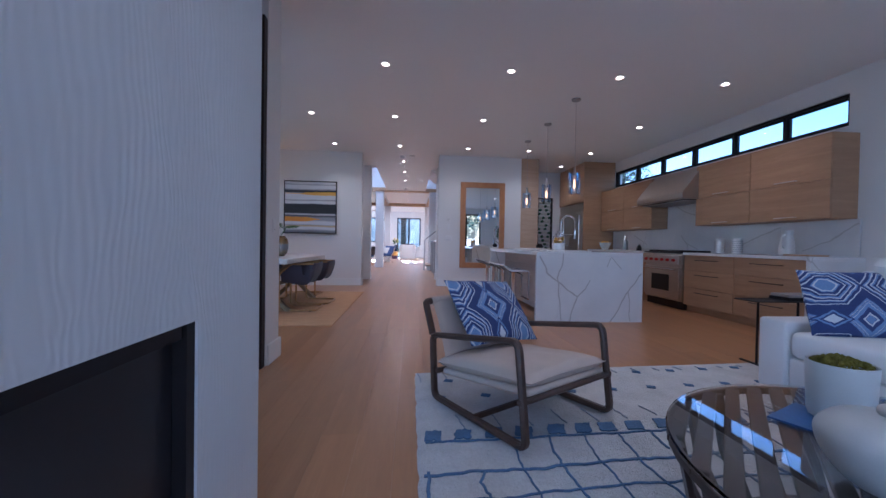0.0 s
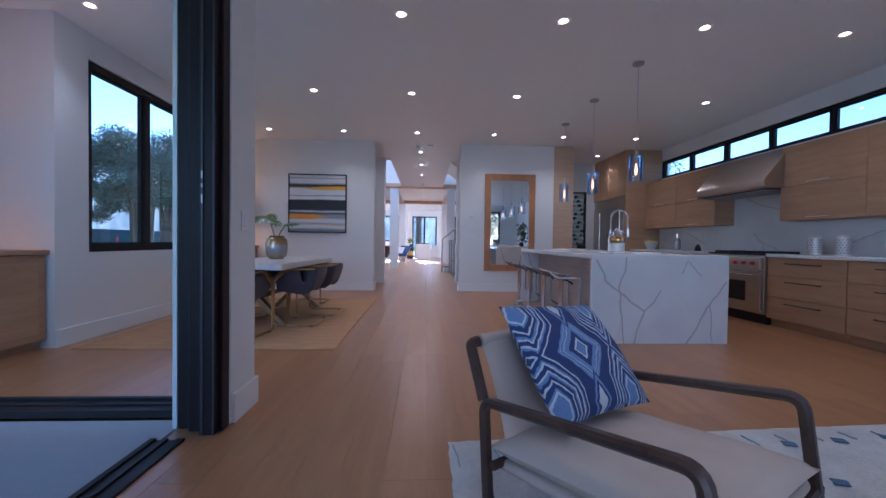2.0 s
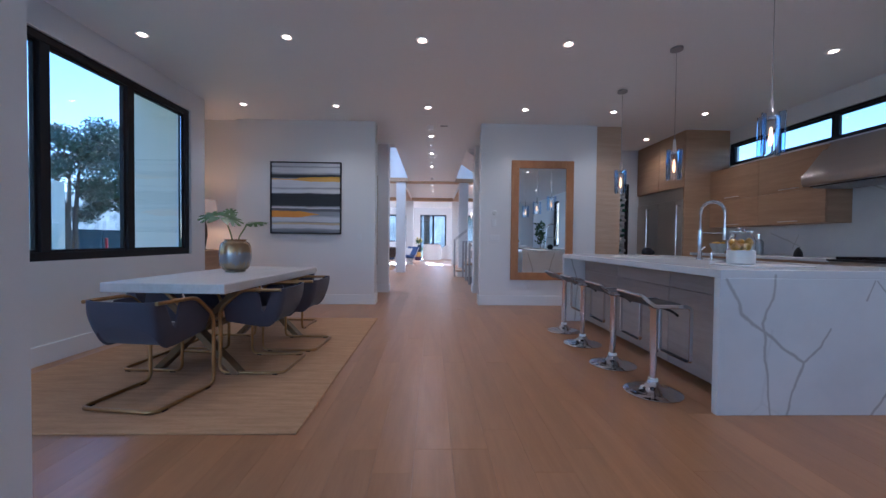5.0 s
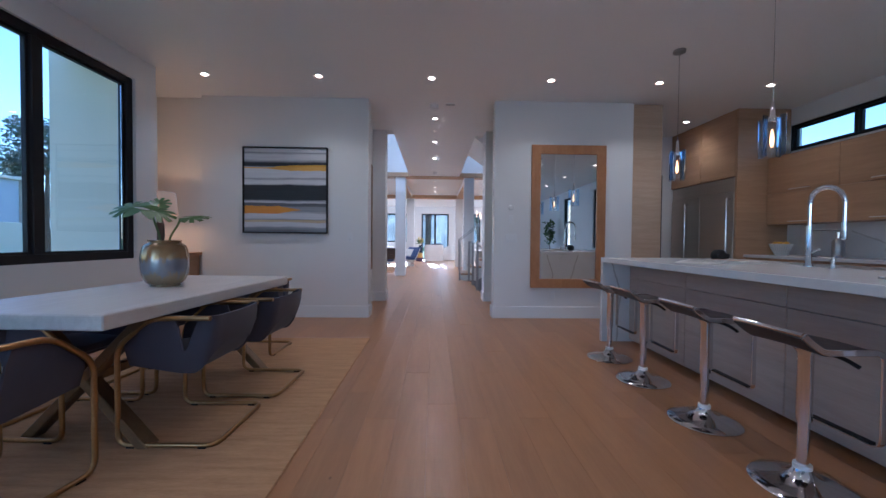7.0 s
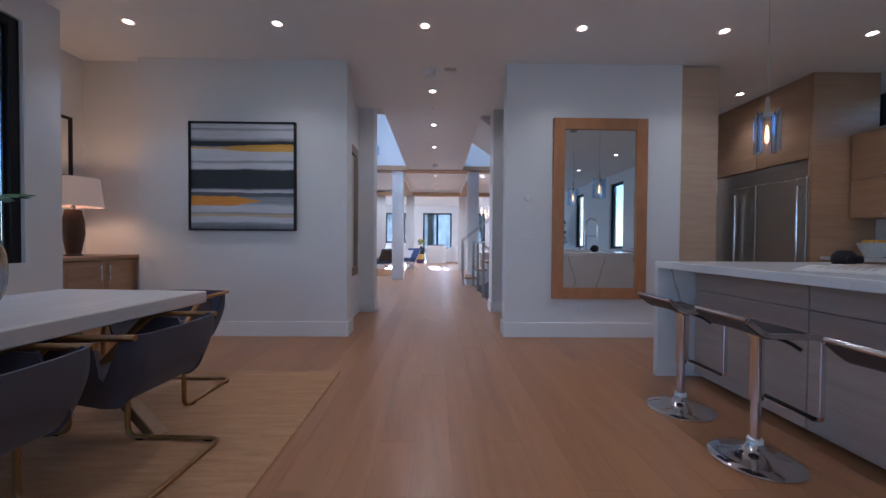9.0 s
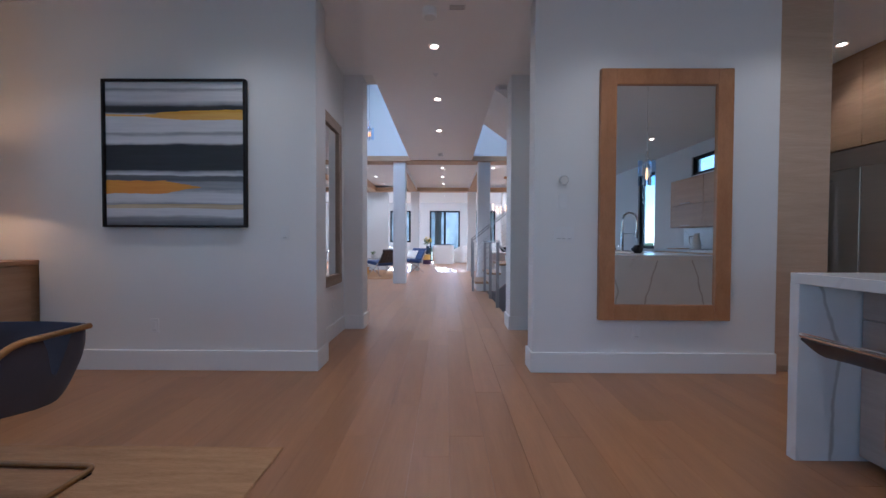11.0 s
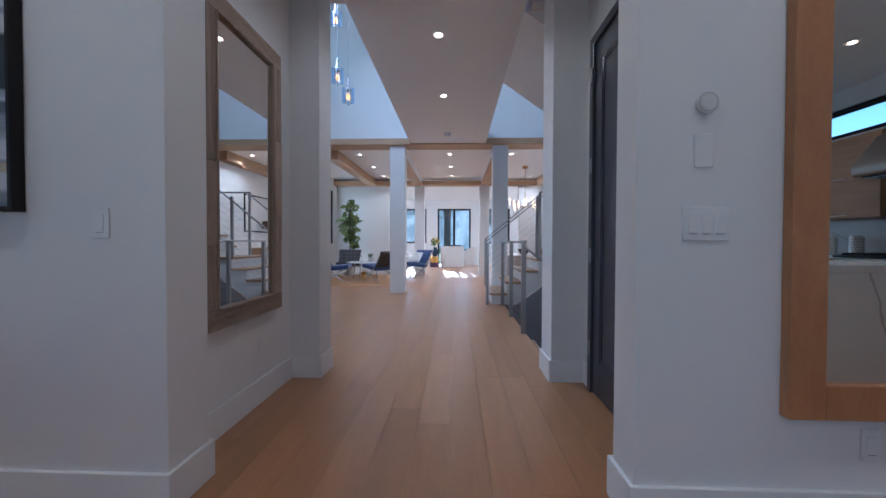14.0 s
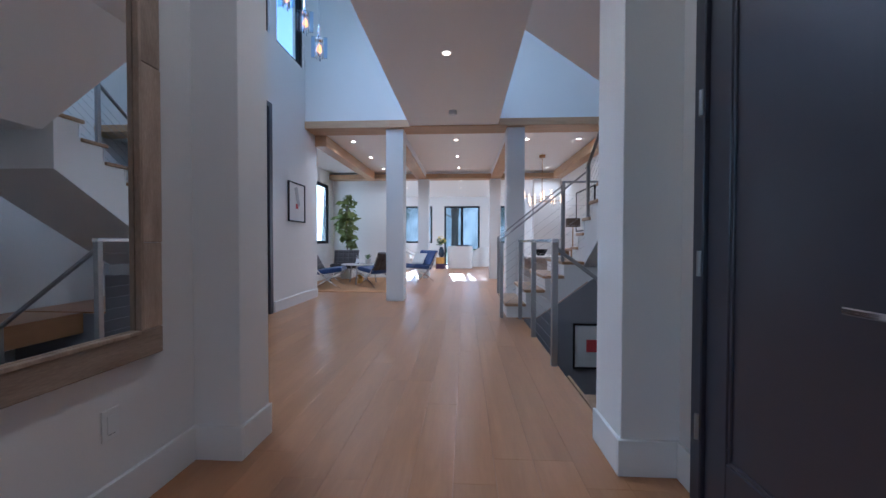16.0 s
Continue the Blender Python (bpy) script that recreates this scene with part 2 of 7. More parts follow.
BRASS = surf("aged_brass", (0.40, 0.235, 0.10), 0.36, metal=1.0, vary=0.25, scale=5, grain=80, relief=0.05, rvary=0.1)
LEG_BRONZE = surf("aged_bronze", (0.20, 0.125, 0.065), 0.42, metal=0.7, vary=0.25, scale=5, grain=80, relief=0.05, rvary=0.1)
GOLD = surf("gold", (0.70, 0.42, 0.12), 0.36, metal=1.0, vary=0.1, relief=0.02)
CLOTH_NAVY = surf("slate_blue_cloth", (0.060, 0.054, 0.076), 0.85, vary=0.25, scale=6, grain=420, relief=0.3, depth=0.0008, sheen=0.15)
CLOTH_LINEN = surf("pale_linen", (0.54, 0.435, 0.355), 0.9, vary=0.08, scale=5, grain=500, relief=0.35, depth=0.0008)
CLOTH_WHITE = surf("white_upholstery", (0.74, 0.73, 0.72), 0.88, vary=0.05, scale=4, grain=400, relief=0.25, depth=0.0008)
LEATHER_DARK = surf("dark_leather", (0.035, 0.030, 0.035), 0.42, vary=0.2, scale=7, grain=120, relief=0.25, depth=0.001)
CLOTH_BLUE = surf("bright_blue_cloth", (0.03, 0.07, 0.22), 0.8, vary=0.2, scale=8, grain=300, relief=0.3, sheen=0.3)
WHITE_CERAMIC = surf("white_ceramic", (0.72, 0.71, 0.69), 0.33, vary=0.04, scale=6, grain=60, relief=0.04, rvary=0.03)
GREY_CERAMIC = surf("speckled_grey_ceramic", (0.55, 0.55, 0.53), 0.33, vary=0.06, scale=5, grain=200, relief=0.05, rvary=0.03)
PLASTIC_WHITE = surf("white_plastic", (0.80, 0.80, 0.80), 0.35, vary=0.02, relief=0.0)
CONCRETE = surf("pale_concrete", (0.36, 0.375, 0.41), 0.85, vary=0.1, scale=2, grain=60, relief=0.3, depth=0.002)
STUCCO = surf("pale_stucco", (0.80, 0.74, 0.62), 0.9, vary=0.05, scale=1.5, grain=90, relief=0.5, depth=0.003)
LEAF = surf("glossy_leaf", (0.065, 0.125, 0.03), 0.35, vary=0.35, scale=9, grain=50, relief=0.1)
LEAF_TREE = surf("tree_leaf", (0.105, 0.145, 0.105), 0.6, vary=0.35, scale=1.5, grain=12, relief=0.0)
BARK = surf("bark", (0.16, 0.12, 0.09), 0.95, vary=0.35, scale=6, grain=40, stretch=(1, 1, 0.3), relief=0.6, depth=0.01)
GRASS = surf("lawn", (0.07, 0.14, 0.03), 0.9, vary=0.4, scale=1.2, grain=60, relief=0.6, depth=0.01)
LEMON = surf("lemon_peel", (0.80, 0.42, 0.03), 0.45, vary=0.1, scale=20, grain=200, relief=0.3, depth=0.001)
RED_KNOB = surf("red_knob", (0.55, 0.02, 0.02), 0.36, vary=0.05, relief=0.0, rvary=0.04)
PAPER = surf("paper", (0.72, 0.70, 0.66), 0.7, vary=0.06, scale=20, grain=90, relief=0.05)
PAPER_PRINT = surf("printed_paper", (0.50, 0.36, 0.26), 0.6, vary=0.55, scale=14, grain=60, relief=0.02)
GLASS = glass_mat("window_glass")
CLEAR = glass_mat("clear_glass", (0.97, 0.98, 1.0))
SMOKE_GLASS = glass_mat("tabletop_glass", (0.99, 1.0, 1.0))
BLUE_GLASS = glass_mat("blue_tinted_glass", (0.55, 0.72, 0.98))
FIRE_GLASS = surf("smoked_glass", (0.020, 0.017, 0.020), 0.35, vary=0.1, relief=0.0, rvary=0.05)
RIM_GLOW = glow("lit_reflector", (1.0, 0.62, 0.38), 0.45)
LAMP_GLOW = glow("lamp_glow", (1.0, 0.80, 0.58), 9.0)
BULB_GLOW = glow("bulb_glow", (1.0, 0.48, 0.17), 1.7)
BULB_AMBER = glow("amber_bulb_glow", (1.0, 0.36, 0.09), 1.25)
SHADE_GLOW = glow("lampshade_linen", (0.34, 0.22, 0.15), 0.26)
CANDLE_GLOW = glow("candle_bulb", (1.0, 0.62, 0.34), 3.0)

m, nt, b = shader("mirror_glass")
b.inputs["Base Color"].default_value = (0.86, 0.88, 0.88, 1)
b.inputs["Metallic"].default_value, b.inputs["Roughness"].default_value = 1.0, 0.01
MIRROR = m

# Carved plaster: tall wavering ridges.
m, nt, b = shader("ridged_plaster")
v = coords(nt, (1, 1, 0.42))
warp = noise_tex(nt, v, 3.6, 3, 0.55, 0.9)
sep = nt.nodes.new("ShaderNodeSeparateXYZ")
nt.links.new(coords(nt), sep.inputs[0])
phase = maths(nt, "MULTIPLY_ADD", warp, 48.0, maths(nt, "MULTIPLY", maths(nt, "ADD", sep.outputs[1], sep.outputs[0]), 310.0))
ridge = maths(nt, "MULTIPLY_ADD", maths(nt, "SINE", phase), 0.5, 0.5)
patchy = noise_tex(nt, coords(nt, (1, 1, 0.4)), 4.0, 3)
ridge = maths(nt, "MULTIPLY", ridge, maths(nt, "MULTIPLY_ADD", patchy, 1.6, -0.15, clamp=True))
nt.links.new(ramp(nt, patchy, [(0.2, (0.64, 0.64, 0.645)), (0.8, (0.72, 0.72, 0.725))]), b.inputs["Base Color"])
b.inputs["Roughness"].default_value = 0.6
bump(nt, b, ridge, 0.3, 0.003)
PLASTER = m

# Abstract canvas: level brushed bands of white, grey, black and amber.
m, nt, b = shader("abstract_canvas")
pos = coords(nt, (1, 1, 1))
sep = nt.nodes.new("ShaderNodeSeparateXYZ")
nt.links.new(pos, sep.inputs[0])
smear = noise_tex(nt, coords(nt, (0.9, 1, 9)), 2.0, 6, 0.65)
smear2 = noise_tex(nt, coords(nt, (1.6, 1, 1.2)), 1.4, 4, 0.6)
drag = noise_tex(nt, coords(nt, (1.4, 1, 26)), 2.2, 5, 0.6)
h = maths(nt, "DIVIDE", maths(nt, "SUBTRACT", sep.outputs[2], 1.19), 1.15)
h = maths(nt, "ADD", h, maths(nt, "MULTIPLY_ADD", smear, 0.035, -0.0175))
h = maths(nt, "ADD", h, maths(nt, "MULTIPLY_ADD", smear2, 0.035, -0.0175))
across = maths(nt, "DIVIDE", maths(nt, "ADD", sep.outputs[0], 2.605), 1.16)
W, K, G, D, Y = (0.66, 0.66, 0.69), (0.030, 0.032, 0.038), (0.30, 0.31, 0.34), (0.12, 0.125, 0.14), (0.74, 0.40, 0.03)
bands = [(0.0, D), (0.05, G), (0.07, W), (0.13, W), (0.15, G), (0.165, W), (0.22, W), (0.25, G), (0.30, G), (0.315, D), (0.345, D), (0.355, W), (0.375, G), (0.385, K), (0.56, K), (0.575, W), (0.62, W), (0.64, G), (0.655, W), (0.775, W), (0.79, K), (0.83, K), (0.845, G), (0.87, W), (0.93, W), (0.95, G), (0.965, W)]
col = ramp(nt, h, bands)
rough_x = maths(nt, "MULTIPLY_ADD", drag, 0.12, maths(nt, "ADD", across, -0.06))
for mid, thin, swell, edge, run, tone, k in ((0.768, 0.008, 0.026, 0.30, 0.25, Y, 0.92), (0.268, 0.0, 0.046, 0.70, -0.28, (0.78, 0.31, 0.02), 0.95), (0.132, 0.010, 0.006, 0.0, 0.3, (0.55, 0.40, 0.17), 0.7)):
    wide = maths(nt, "MULTIPLY_ADD", maths(nt, "DIVIDE", maths(nt, "SUBTRACT", rough_x, edge), run, clamp=True), swell, thin)
    inside = maths(nt, "LESS_THAN", maths(nt, "ABSOLUTE", maths(nt, "SUBTRACT", h, mid)), wide)
    col = mixed(nt, maths(nt, "MULTIPLY", inside, k), col, tone)
streak = drag
nt.links.new(mixed(nt, 0.3, col, ramp(nt, streak, [(0.3, (0.25, 0.25, 0.26)), (0.7, (0.8, 0.8, 0.8))]), "OVERLAY"), b.inputs["Base Color"])
b.inputs["Roughness"].default_value = 0.55
bump(nt, b, streak, 0.3, 0.002)
CANVAS = m


def ikat(name):
    """Printed cotton: nested diamonds and broken bands in navy, mid blue and white, over a 0.5 m cushion."""
    m, nt, b = shader(name)
    pos = coords(nt, (1, 1, 1), world_space=False)
    wob = nt.nodes.new("ShaderNodeTexNoise")
    wob.inputs["Scale"].default_value, wob.inputs["Detail"].default_value = 26.0, 3.0
    nt.links.new(pos, wob.inputs["Vector"])
    off = nt.nodes.new("ShaderNodeVectorMath")
    off.operation = "MULTIPLY_ADD"
    off.inputs[1].default_value = (0.018, 0.018, 0.0)
    nt.links.new(wob.outputs["Color"], off.inputs[0])
    nt.links.new(pos, off.inputs[2])
    sep = nt.nodes.new("ShaderNodeSeparateXYZ")
    nt.links.new(off.outputs[0], sep.inputs[0])
    # the print repeats every 0.42 by 0.40 m
    u = maths(nt, "PINGPONG", maths(nt, "SUBTRACT", sep.outputs[0], 0.009), 0.21)
    w = maths(nt, "PINGPONG", maths(nt, "SUBTRACT", sep.outputs[1], 0.009), 0.20)
    navy, mid, white = (0.035, 0.052, 0.155), (0.17, 0.255, 0.45), (0.57, 0.58, 0.61)
    dia = maths(nt, "ADD", maths(nt, "MULTIPLY", u, 1.08), w)
    inner = ramp(nt, maths(nt, "MULTIPLY", dia, 5.2), [(0.0, mid), (0.15, navy), (0.165, white), (0.235, navy), (0.41, mid), (0.56, white), (0.58, mid), (0.64, navy), (0.655, white), (0.67, mid), (0.745, navy)], hard=True)
    du, dw = maths(nt, "SUBTRACT", 0.21, u), maths(nt, "SUBTRACT", 0.20, w)
    hexa = maths(nt, "MAXIMUM", maths(nt, "MULTIPLY", du, 1.25), maths(nt, "MULTIPLY_ADD", du, 0.75, maths(nt, "MULTIPLY", dw, 0.72)))
    outer = ramp(nt, maths(nt, "MULTIPLY", hexa, 5.0), [(0.0, mid), (0.20, white), (0.245, mid), (0.28, navy), (0.36, white), (0.395, navy), (0.45, mid), (0.50, white), (0.53, navy), (0.60, white), (0.635, mid), (0.67, navy), (0.74, white), (0.77, navy)], hard=True)
    eye_u, eye_w = u, maths(nt, "SUBTRACT", 0.20, w)
    eye = maths(nt, "MULTIPLY_ADD", eye_w, 0.55, eye_u)
    col = mixed(nt, maths(nt, "LESS_THAN", dia, 0.163), outer, inner)
    knot = ramp(nt, maths(nt, "MULTIPLY", eye, 12.0), [(0.0, white), (0.34, navy), (0.48, mid), (0.62, navy)], hard=True)
    col = mixed(nt, maths(nt, "LESS_THAN", eye, 0.06), col, knot)
    thread = noise_tex(nt, pos, 160, 2)
    nt.links.new(mixed(nt, 0.3, col, ramp(nt, thread, [(0.3, (0.3, 0.3, 0.3)), (0.7, (0.7, 0.7, 0.7))]), "OVERLAY"), b.inputs["Base Color"])
    b.inputs["Roughness"].default_value = 0.85
    bump(nt, b, thread, 0.3, 0.001)
    return m


IKAT = ikat("ikat_cotton")

# Wool pile for the white rug and jute for the dining rug.
m, nt, b = shader("white_wool_pile")
tuft = noise_tex(nt, coords(nt), 52, 4, 0.75)
wave = noise_tex(nt, coords(nt), 6, 3)
nt.links.new(ramp(nt, maths(nt, "ADD", maths(nt, "MULTIPLY", tuft, 0.5), maths(nt, "MULTIPLY", wave, 0.5)), [(0.3, (0.58, 0.55, 0.52)), (0.65, (0.80, 0.77, 0.74))]), b.inputs["Base Color"])
b.inputs["Roughness"].default_value = 0.95
bump(nt, b, tuft, 1.0, 0.022)
WOOL = m
WOOL_FAINT = surf("faint_blue_wool", (0.36, 0.39, 0.44), 0.95, vary=0.4, scale=8, grain=90, relief=0.8, depth=0.01)
WOOL_BLUE = surf("blue_wool_pile", (0.10, 0.17, 0.29), 0.95, vary=0.5, scale=8, grain=90, relief=0.8, depth=0.01)
m, nt, b = shader("woven_jute")
warp = noise_tex(nt, coords(nt, (9, 75, 1)), 3, 3)
weft = noise_tex(nt, coords(nt, (1.2, 9, 1)), 3, 4)
nt.links.new(ramp(nt, maths(nt, "ADD", maths(nt, "MULTIPLY", warp, 0.4), maths(nt, "MULTIPLY", weft, 0.6)), [(0.3, (0.35, 0.19, 0.086)), (0.7, (0.56, 0.335, 0.17))]), b.inputs["Base Color"])
b.inputs["Roughness"].default_value = 0.95
bump(nt, b, warp, 0.7, 0.004)
JUTE = m
# Hazy distance beyond the far windows: haze painted as colour, daylight as emission.
m, nt, b = shader("glowing_painted_haze")
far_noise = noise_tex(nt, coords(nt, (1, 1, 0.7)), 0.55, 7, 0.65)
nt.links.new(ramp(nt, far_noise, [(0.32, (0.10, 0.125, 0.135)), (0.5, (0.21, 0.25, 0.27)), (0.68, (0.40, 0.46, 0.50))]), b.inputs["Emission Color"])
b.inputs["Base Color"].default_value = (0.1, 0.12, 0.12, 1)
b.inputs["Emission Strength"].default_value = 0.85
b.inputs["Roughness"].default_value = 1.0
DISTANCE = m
# Metallic glazed vase: brassy above, blue-grey below.
m, nt, b = shader("brass_glaze")
sep = nt.nodes.new("ShaderNodeSeparateXYZ")
nt.links.new(coords(nt), sep.inputs[0])
hh = maths(nt, "ADD", sep.outputs[2], maths(nt, "MULTIPLY_ADD", noise_tex(nt, coords(nt, (1, 1, 0.35)), 26, 5, 0.65), 0.16, -0.08))
nt.links.new(ramp(nt, maths(nt, "MULTIPLY", maths(nt, "SUBTRACT", hh, 0.76), 3.0), [(0.0, (0.36, 0.28, 0.17)), (0.22, (0.42, 0.34, 0.23)), (0.30, (0.32, 0.345, 0.40)), (0.52, (0.38, 0.385, 0.42)), (0.60, (0.46, 0.29, 0.135)), (0.95, (0.31, 0.18, 0.085))]), b.inputs["Base Color"])
b.inputs["Metallic"].default_value, b.inputs["Roughness"].default_value = 0.65, 0.2
VASE_GLAZE = m
ISLAND_VEINS = [((1.96, 0.90), (2.06, 0.68), 0.009), ((2.06, 0.68), (2.20, 0.56), 0.009), ((2.20, 0.56), (2.46, 0.37), 0.009), ((2.28, 0.91), (2.20, 0.62), 0.008), ((2.20, 0.62), (2.24, 0.22), 0.008), ((2.24, 0.22), (2.27, 0.02), 0.007), ((2.46, 0.37), (2.40, 0.18), 0.008), ((2.40, 0.18), (2.36, 0.02), 0.007), ((2.46, 0.37), (2.58, 0.48), 0.007), ((2.58, 0.48), (2.64, 0.58), 0.006), ((2.92, 0.90), (2.86, 0.76), 0.005), ((2.94, 0.90), (3.06, 0.74), 0.005), ((3.33, 0.68), (3.14, 0.40), 0.008), ((3.14, 0.40), (2.92, 0.02), 0.008), ((3.17, 0.44), (3.20, 0.05), 0.006)]
QUARTZ_ISLAND = quartz("veined_quartz", ISLAND_VEINS)
SPLASH_VEINS = [((7.77, 1.82), (7.56, 1.69), 0.008), ((7.56, 1.69), (7.12, 1.56), 0.009), ((7.62, 1.25), (7.45, 1.09), 0.009), ((7.45, 1.09), (7.44, 0.94), 0.007), ((7.45, 1.11), (7.08, 0.96), 0.007), ((9.11, 1.29), (8.63, 1.09), 0.008), ((8.67, 1.25), (8.76, 1.06), 0.006), ((6.33, 1.10), (5.74, 1.33), 0.008), ((5.12, 1.16), (4.86, 1.34), 0.009), ((5.45, 1.02), (5.12, 1.16), 0.006)]
QUARTZ_SPLASH = quartz("veined_splash_quartz", SPLASH_VEINS, 1, 0.5)
END_VEINS = [((2.02, 0.90), (2.12, 0.55), 0.008), ((2.12, 0.55), (2.08, 0.05), 0.008), ((2.55, 0.88), (2.42, 0.40), 0.008), ((2.42, 0.40), (2.50, 0.03), 0.007), ((2.95, 0.90), (3.10, 0.30), 0.008), ((3.10, 0.30), (3.16, 0.03), 0.007)]
QUARTZ_END = quartz("veined_end_quartz", END_VEINS)
QUARTZ = quartz("quartz_slab", [])

# ---- mesh helpers ----


def add_box(bm, lo, hi, bev=0.0, segs=1):
    lo, hi = [min(a, c) for a, c in zip(lo, hi)], [max(a, c) for a, c in zip(lo, hi)]
    mat = Matrix.LocRotScale([(a + c) / 2 for a, c in zip(lo, hi)], None, [c - a for a, c in zip(lo, hi)])
    got = bmesh.ops.create_cube(bm, size=1.0, matrix=mat)
    if bev:
        edges = list({e for v in got["verts"] for e in v.link_edges})
        bmesh.ops.bevel(bm, geom=edges, offset=bev, segments=segs, affect="EDGES", profile=0.5)
    return bm


def boxes(*pairs, bev=0.0, segs=1):
    bm = bmesh.new()
    for lo, hi in pairs:
        add_box(bm, lo, hi, bev, segs)
    return bm


def mesh_of(name, bm, material, smooth=False):
    bmesh.ops.recalc_face_normals(bm, faces=bm.faces)
    me = bpy.data.meshes.new(name)
    bm.to_mesh(me)
    bm.free()
    me.materials.append(material)
    if smooth:
        me.polygons.foreach_set("use_smooth", [True] * len(me.polygons))
        me.set_sharp_from_angle(angle=radians(42))
    return me


def part(name, bm, material, parent=None, label="", smooth=False, m=None):
    ob = new(name, mesh_of(name, bm, material, smooth))
    if parent is not None:
        ob.parent = parent
    if m is not None:
        ob.matrix_local = m
    if label:
        tagged(ob, label)
    return ob


def thing(name, label, category, group="", at=None):
    ob = new(name)
    ob.empty_display_size = 0.1
    if at is not None:
        ob.matrix_world = at
    return tagged(ob, label, category, group)


def setting(name, bm, material, label="", smooth=False):
    return tagged(part(name, bm, material, None, label, smooth), kind="structure")


def rounded(points, r, closed=False, steps=5):
    """A polyline with its corners rounded to the radius r."""
    pts = [Vector(p) for p in points]
    n, out = len(pts), []
    for i, p in enumerate(pts):
        if not closed and i in (0, n - 1):
            out.append(p)
            continue
        a, c = pts[i - 1] - p, pts[(i + 1) % n] - p
        k = min(r, a.length * 0.48, c.length * 0.48)
        s, e = p + a.normalized() * k, p + c.normalized() * k
        for j in range(steps + 1):
            t = j / steps
            out.append(s.lerp(p, t).lerp(p.lerp(e, t), t))
    return out


def sweep(points, profile, closed=False, up=(0, 0, 1), bm=None):
    """A solid whose cross-section follows a polyline. profile: points (across, upward)."""
    bm = bm or bmesh.new()
    pts = [Vector(p) for p in points]
    n = len(pts)
    up = Vector(up)
    rings, last = [], None
    for i, p in enumerate(pts):
        if closed:
            d = (pts[(i + 1) % n] - pts[i - 1]).normalized()
        else:
            d = (pts[min(i + 1, n - 1)] - pts[max(i - 1, 0)]).normalized()
        side = d.cross(up) if last is None else last - d * last.dot(d)
        if side.length < 1e-4:
            side = d.cross(Vector((1, 0, 0)))
        side.normalize()
        last = side
        nrm = side.cross(d)
        rings.append([bm.verts.new(p + side * a + nrm * c) for a, c in profile])
    k = len(profile)
    for i in range(n if closed else n - 1):
        a, c = rings[i], rings[(i + 1) % n]
        for j in range(k):
            bm.faces.new((a[j], a[(j + 1) % k], c[(j + 1) % k], c[j]))
    if not closed:
        bm.faces.new(rings[0])
        bm.faces.new(list(reversed(rings[-1])))
    return bm


def circle(r, n=10):
    return [(r * math.cos(2 * math.pi * i / n), r * math.sin(2 * math.pi * i / n)) for i in range(n)]


def bar(w, h, c=0.2):
    """A bar's cross-section with eased corners."""
    k = min(w, h) * c
    x, y = w / 2, h / 2
    return [(-x + k, -y), (x - k, -y), (x, -y + k), (x, y - k), (x - k, y), (-x + k, y), (-x, y - k), (-x, -y + k)]


def tube(points, r, corner=0.05, closed=False, n=10, bm=None):
    return sweep(rounded(points, corner, closed), circle(r, n), closed, bm=bm)


def lathe(profile, n=28, bm=None, at=(0, 0, 0)):
    """A turned body from (radius, height) pairs; ends with radius 0 are closed."""
    bm = bm or bmesh.new()
    rings = []
    for r, z in profile:
        if r < 1e-6:
            rings.append([bm.verts.new((at[0], at[1], at[2] + z))])
        else:
            rings.append([bm.verts.new((at[0] + r * math.cos(2 * math.pi * i / n), at[1] + r * math.sin(2 * math.pi * i / n), at[2] + z)) for i in range(n)])
    for a, c in zip(rings, rings[1:]):
        for i in range(n):
            j = (i + 1) % n
            if len(a) == 1 and len(c) > 1:
                bm.faces.new((a[0], c[j], c[i]))
            elif len(c) == 1 and len(a) > 1:
                bm.faces.new((a[i], a[j], c[0]))
            elif len(a) > 1:
                bm.faces.new((a[i], a[j], c[j], c[i]))
    return bm


def softened(profile, k=4):
    """A smooth profile through the given points."""
    p = [Vector(q) for q in profile]
    out = []
    for i in range(len(p) - 1):
        a, c, d, e = p[max(i - 1, 0)], p[i], p[i + 1], p[min(i + 2, len(p) - 1)]
        for j in range(k):
            t = j / k
            q = 0.5 * (2 * c + (d - a) * t + (2 * a - 5 * c + 4 * d - e) * t * t + (3 * c - a - 3 * d + e) * t**3)
            out.append((max(0.0, q.x), q.y))
    return out + [tuple(p[-1])]


def pad(w, d, h, n=16, puff=0.35, crown=2.6, wrinkle=0.0, seed=0.0, bm=None):
    """A soft cushion, w by d, thickest (h) in the middle, lying in x-y about the origin."""
    bm = bm or bmesh.new()
    top, bot = {}, {}
    for i in range(n + 1):
        for j in range(n + 1):
            u, v = i / n * 2 - 1, j / n * 2 - 1
            e = max(0.0, (1 - abs(u) ** crown)) * max(0.0, (1 - abs(v) ** crown))
            t = h / 2 * e**puff
            pull = 1 - 0.05 * (1 - abs(u) ** 2) * abs(v) ** 6 - 0.05 * (1 - abs(v) ** 2) * abs(u) ** 6
            x, y = u * w / 2 * pull, v * d / 2 * pull
            z = wrinkle * noise.noise((u * 3 + seed, v * 3, seed)) * e
            top[i, j] = bm.verts.new((x, y, t + z))
            edge = i in (0, n) or j in (0, n)
            bot[i, j] = top[i, j] if edge else bm.verts.new((x, y, -t + z * 0.5))
    for i in range(n):
        for j in range(n):
            bm.faces.new((top[i, j], top[i + 1, j], top[i + 1, j + 1], top[i, j + 1]))
            bm.faces.new((bot[i, j], bot[i, j + 1], bot[i + 1, j + 1], bot[i + 1, j]))
    return bm


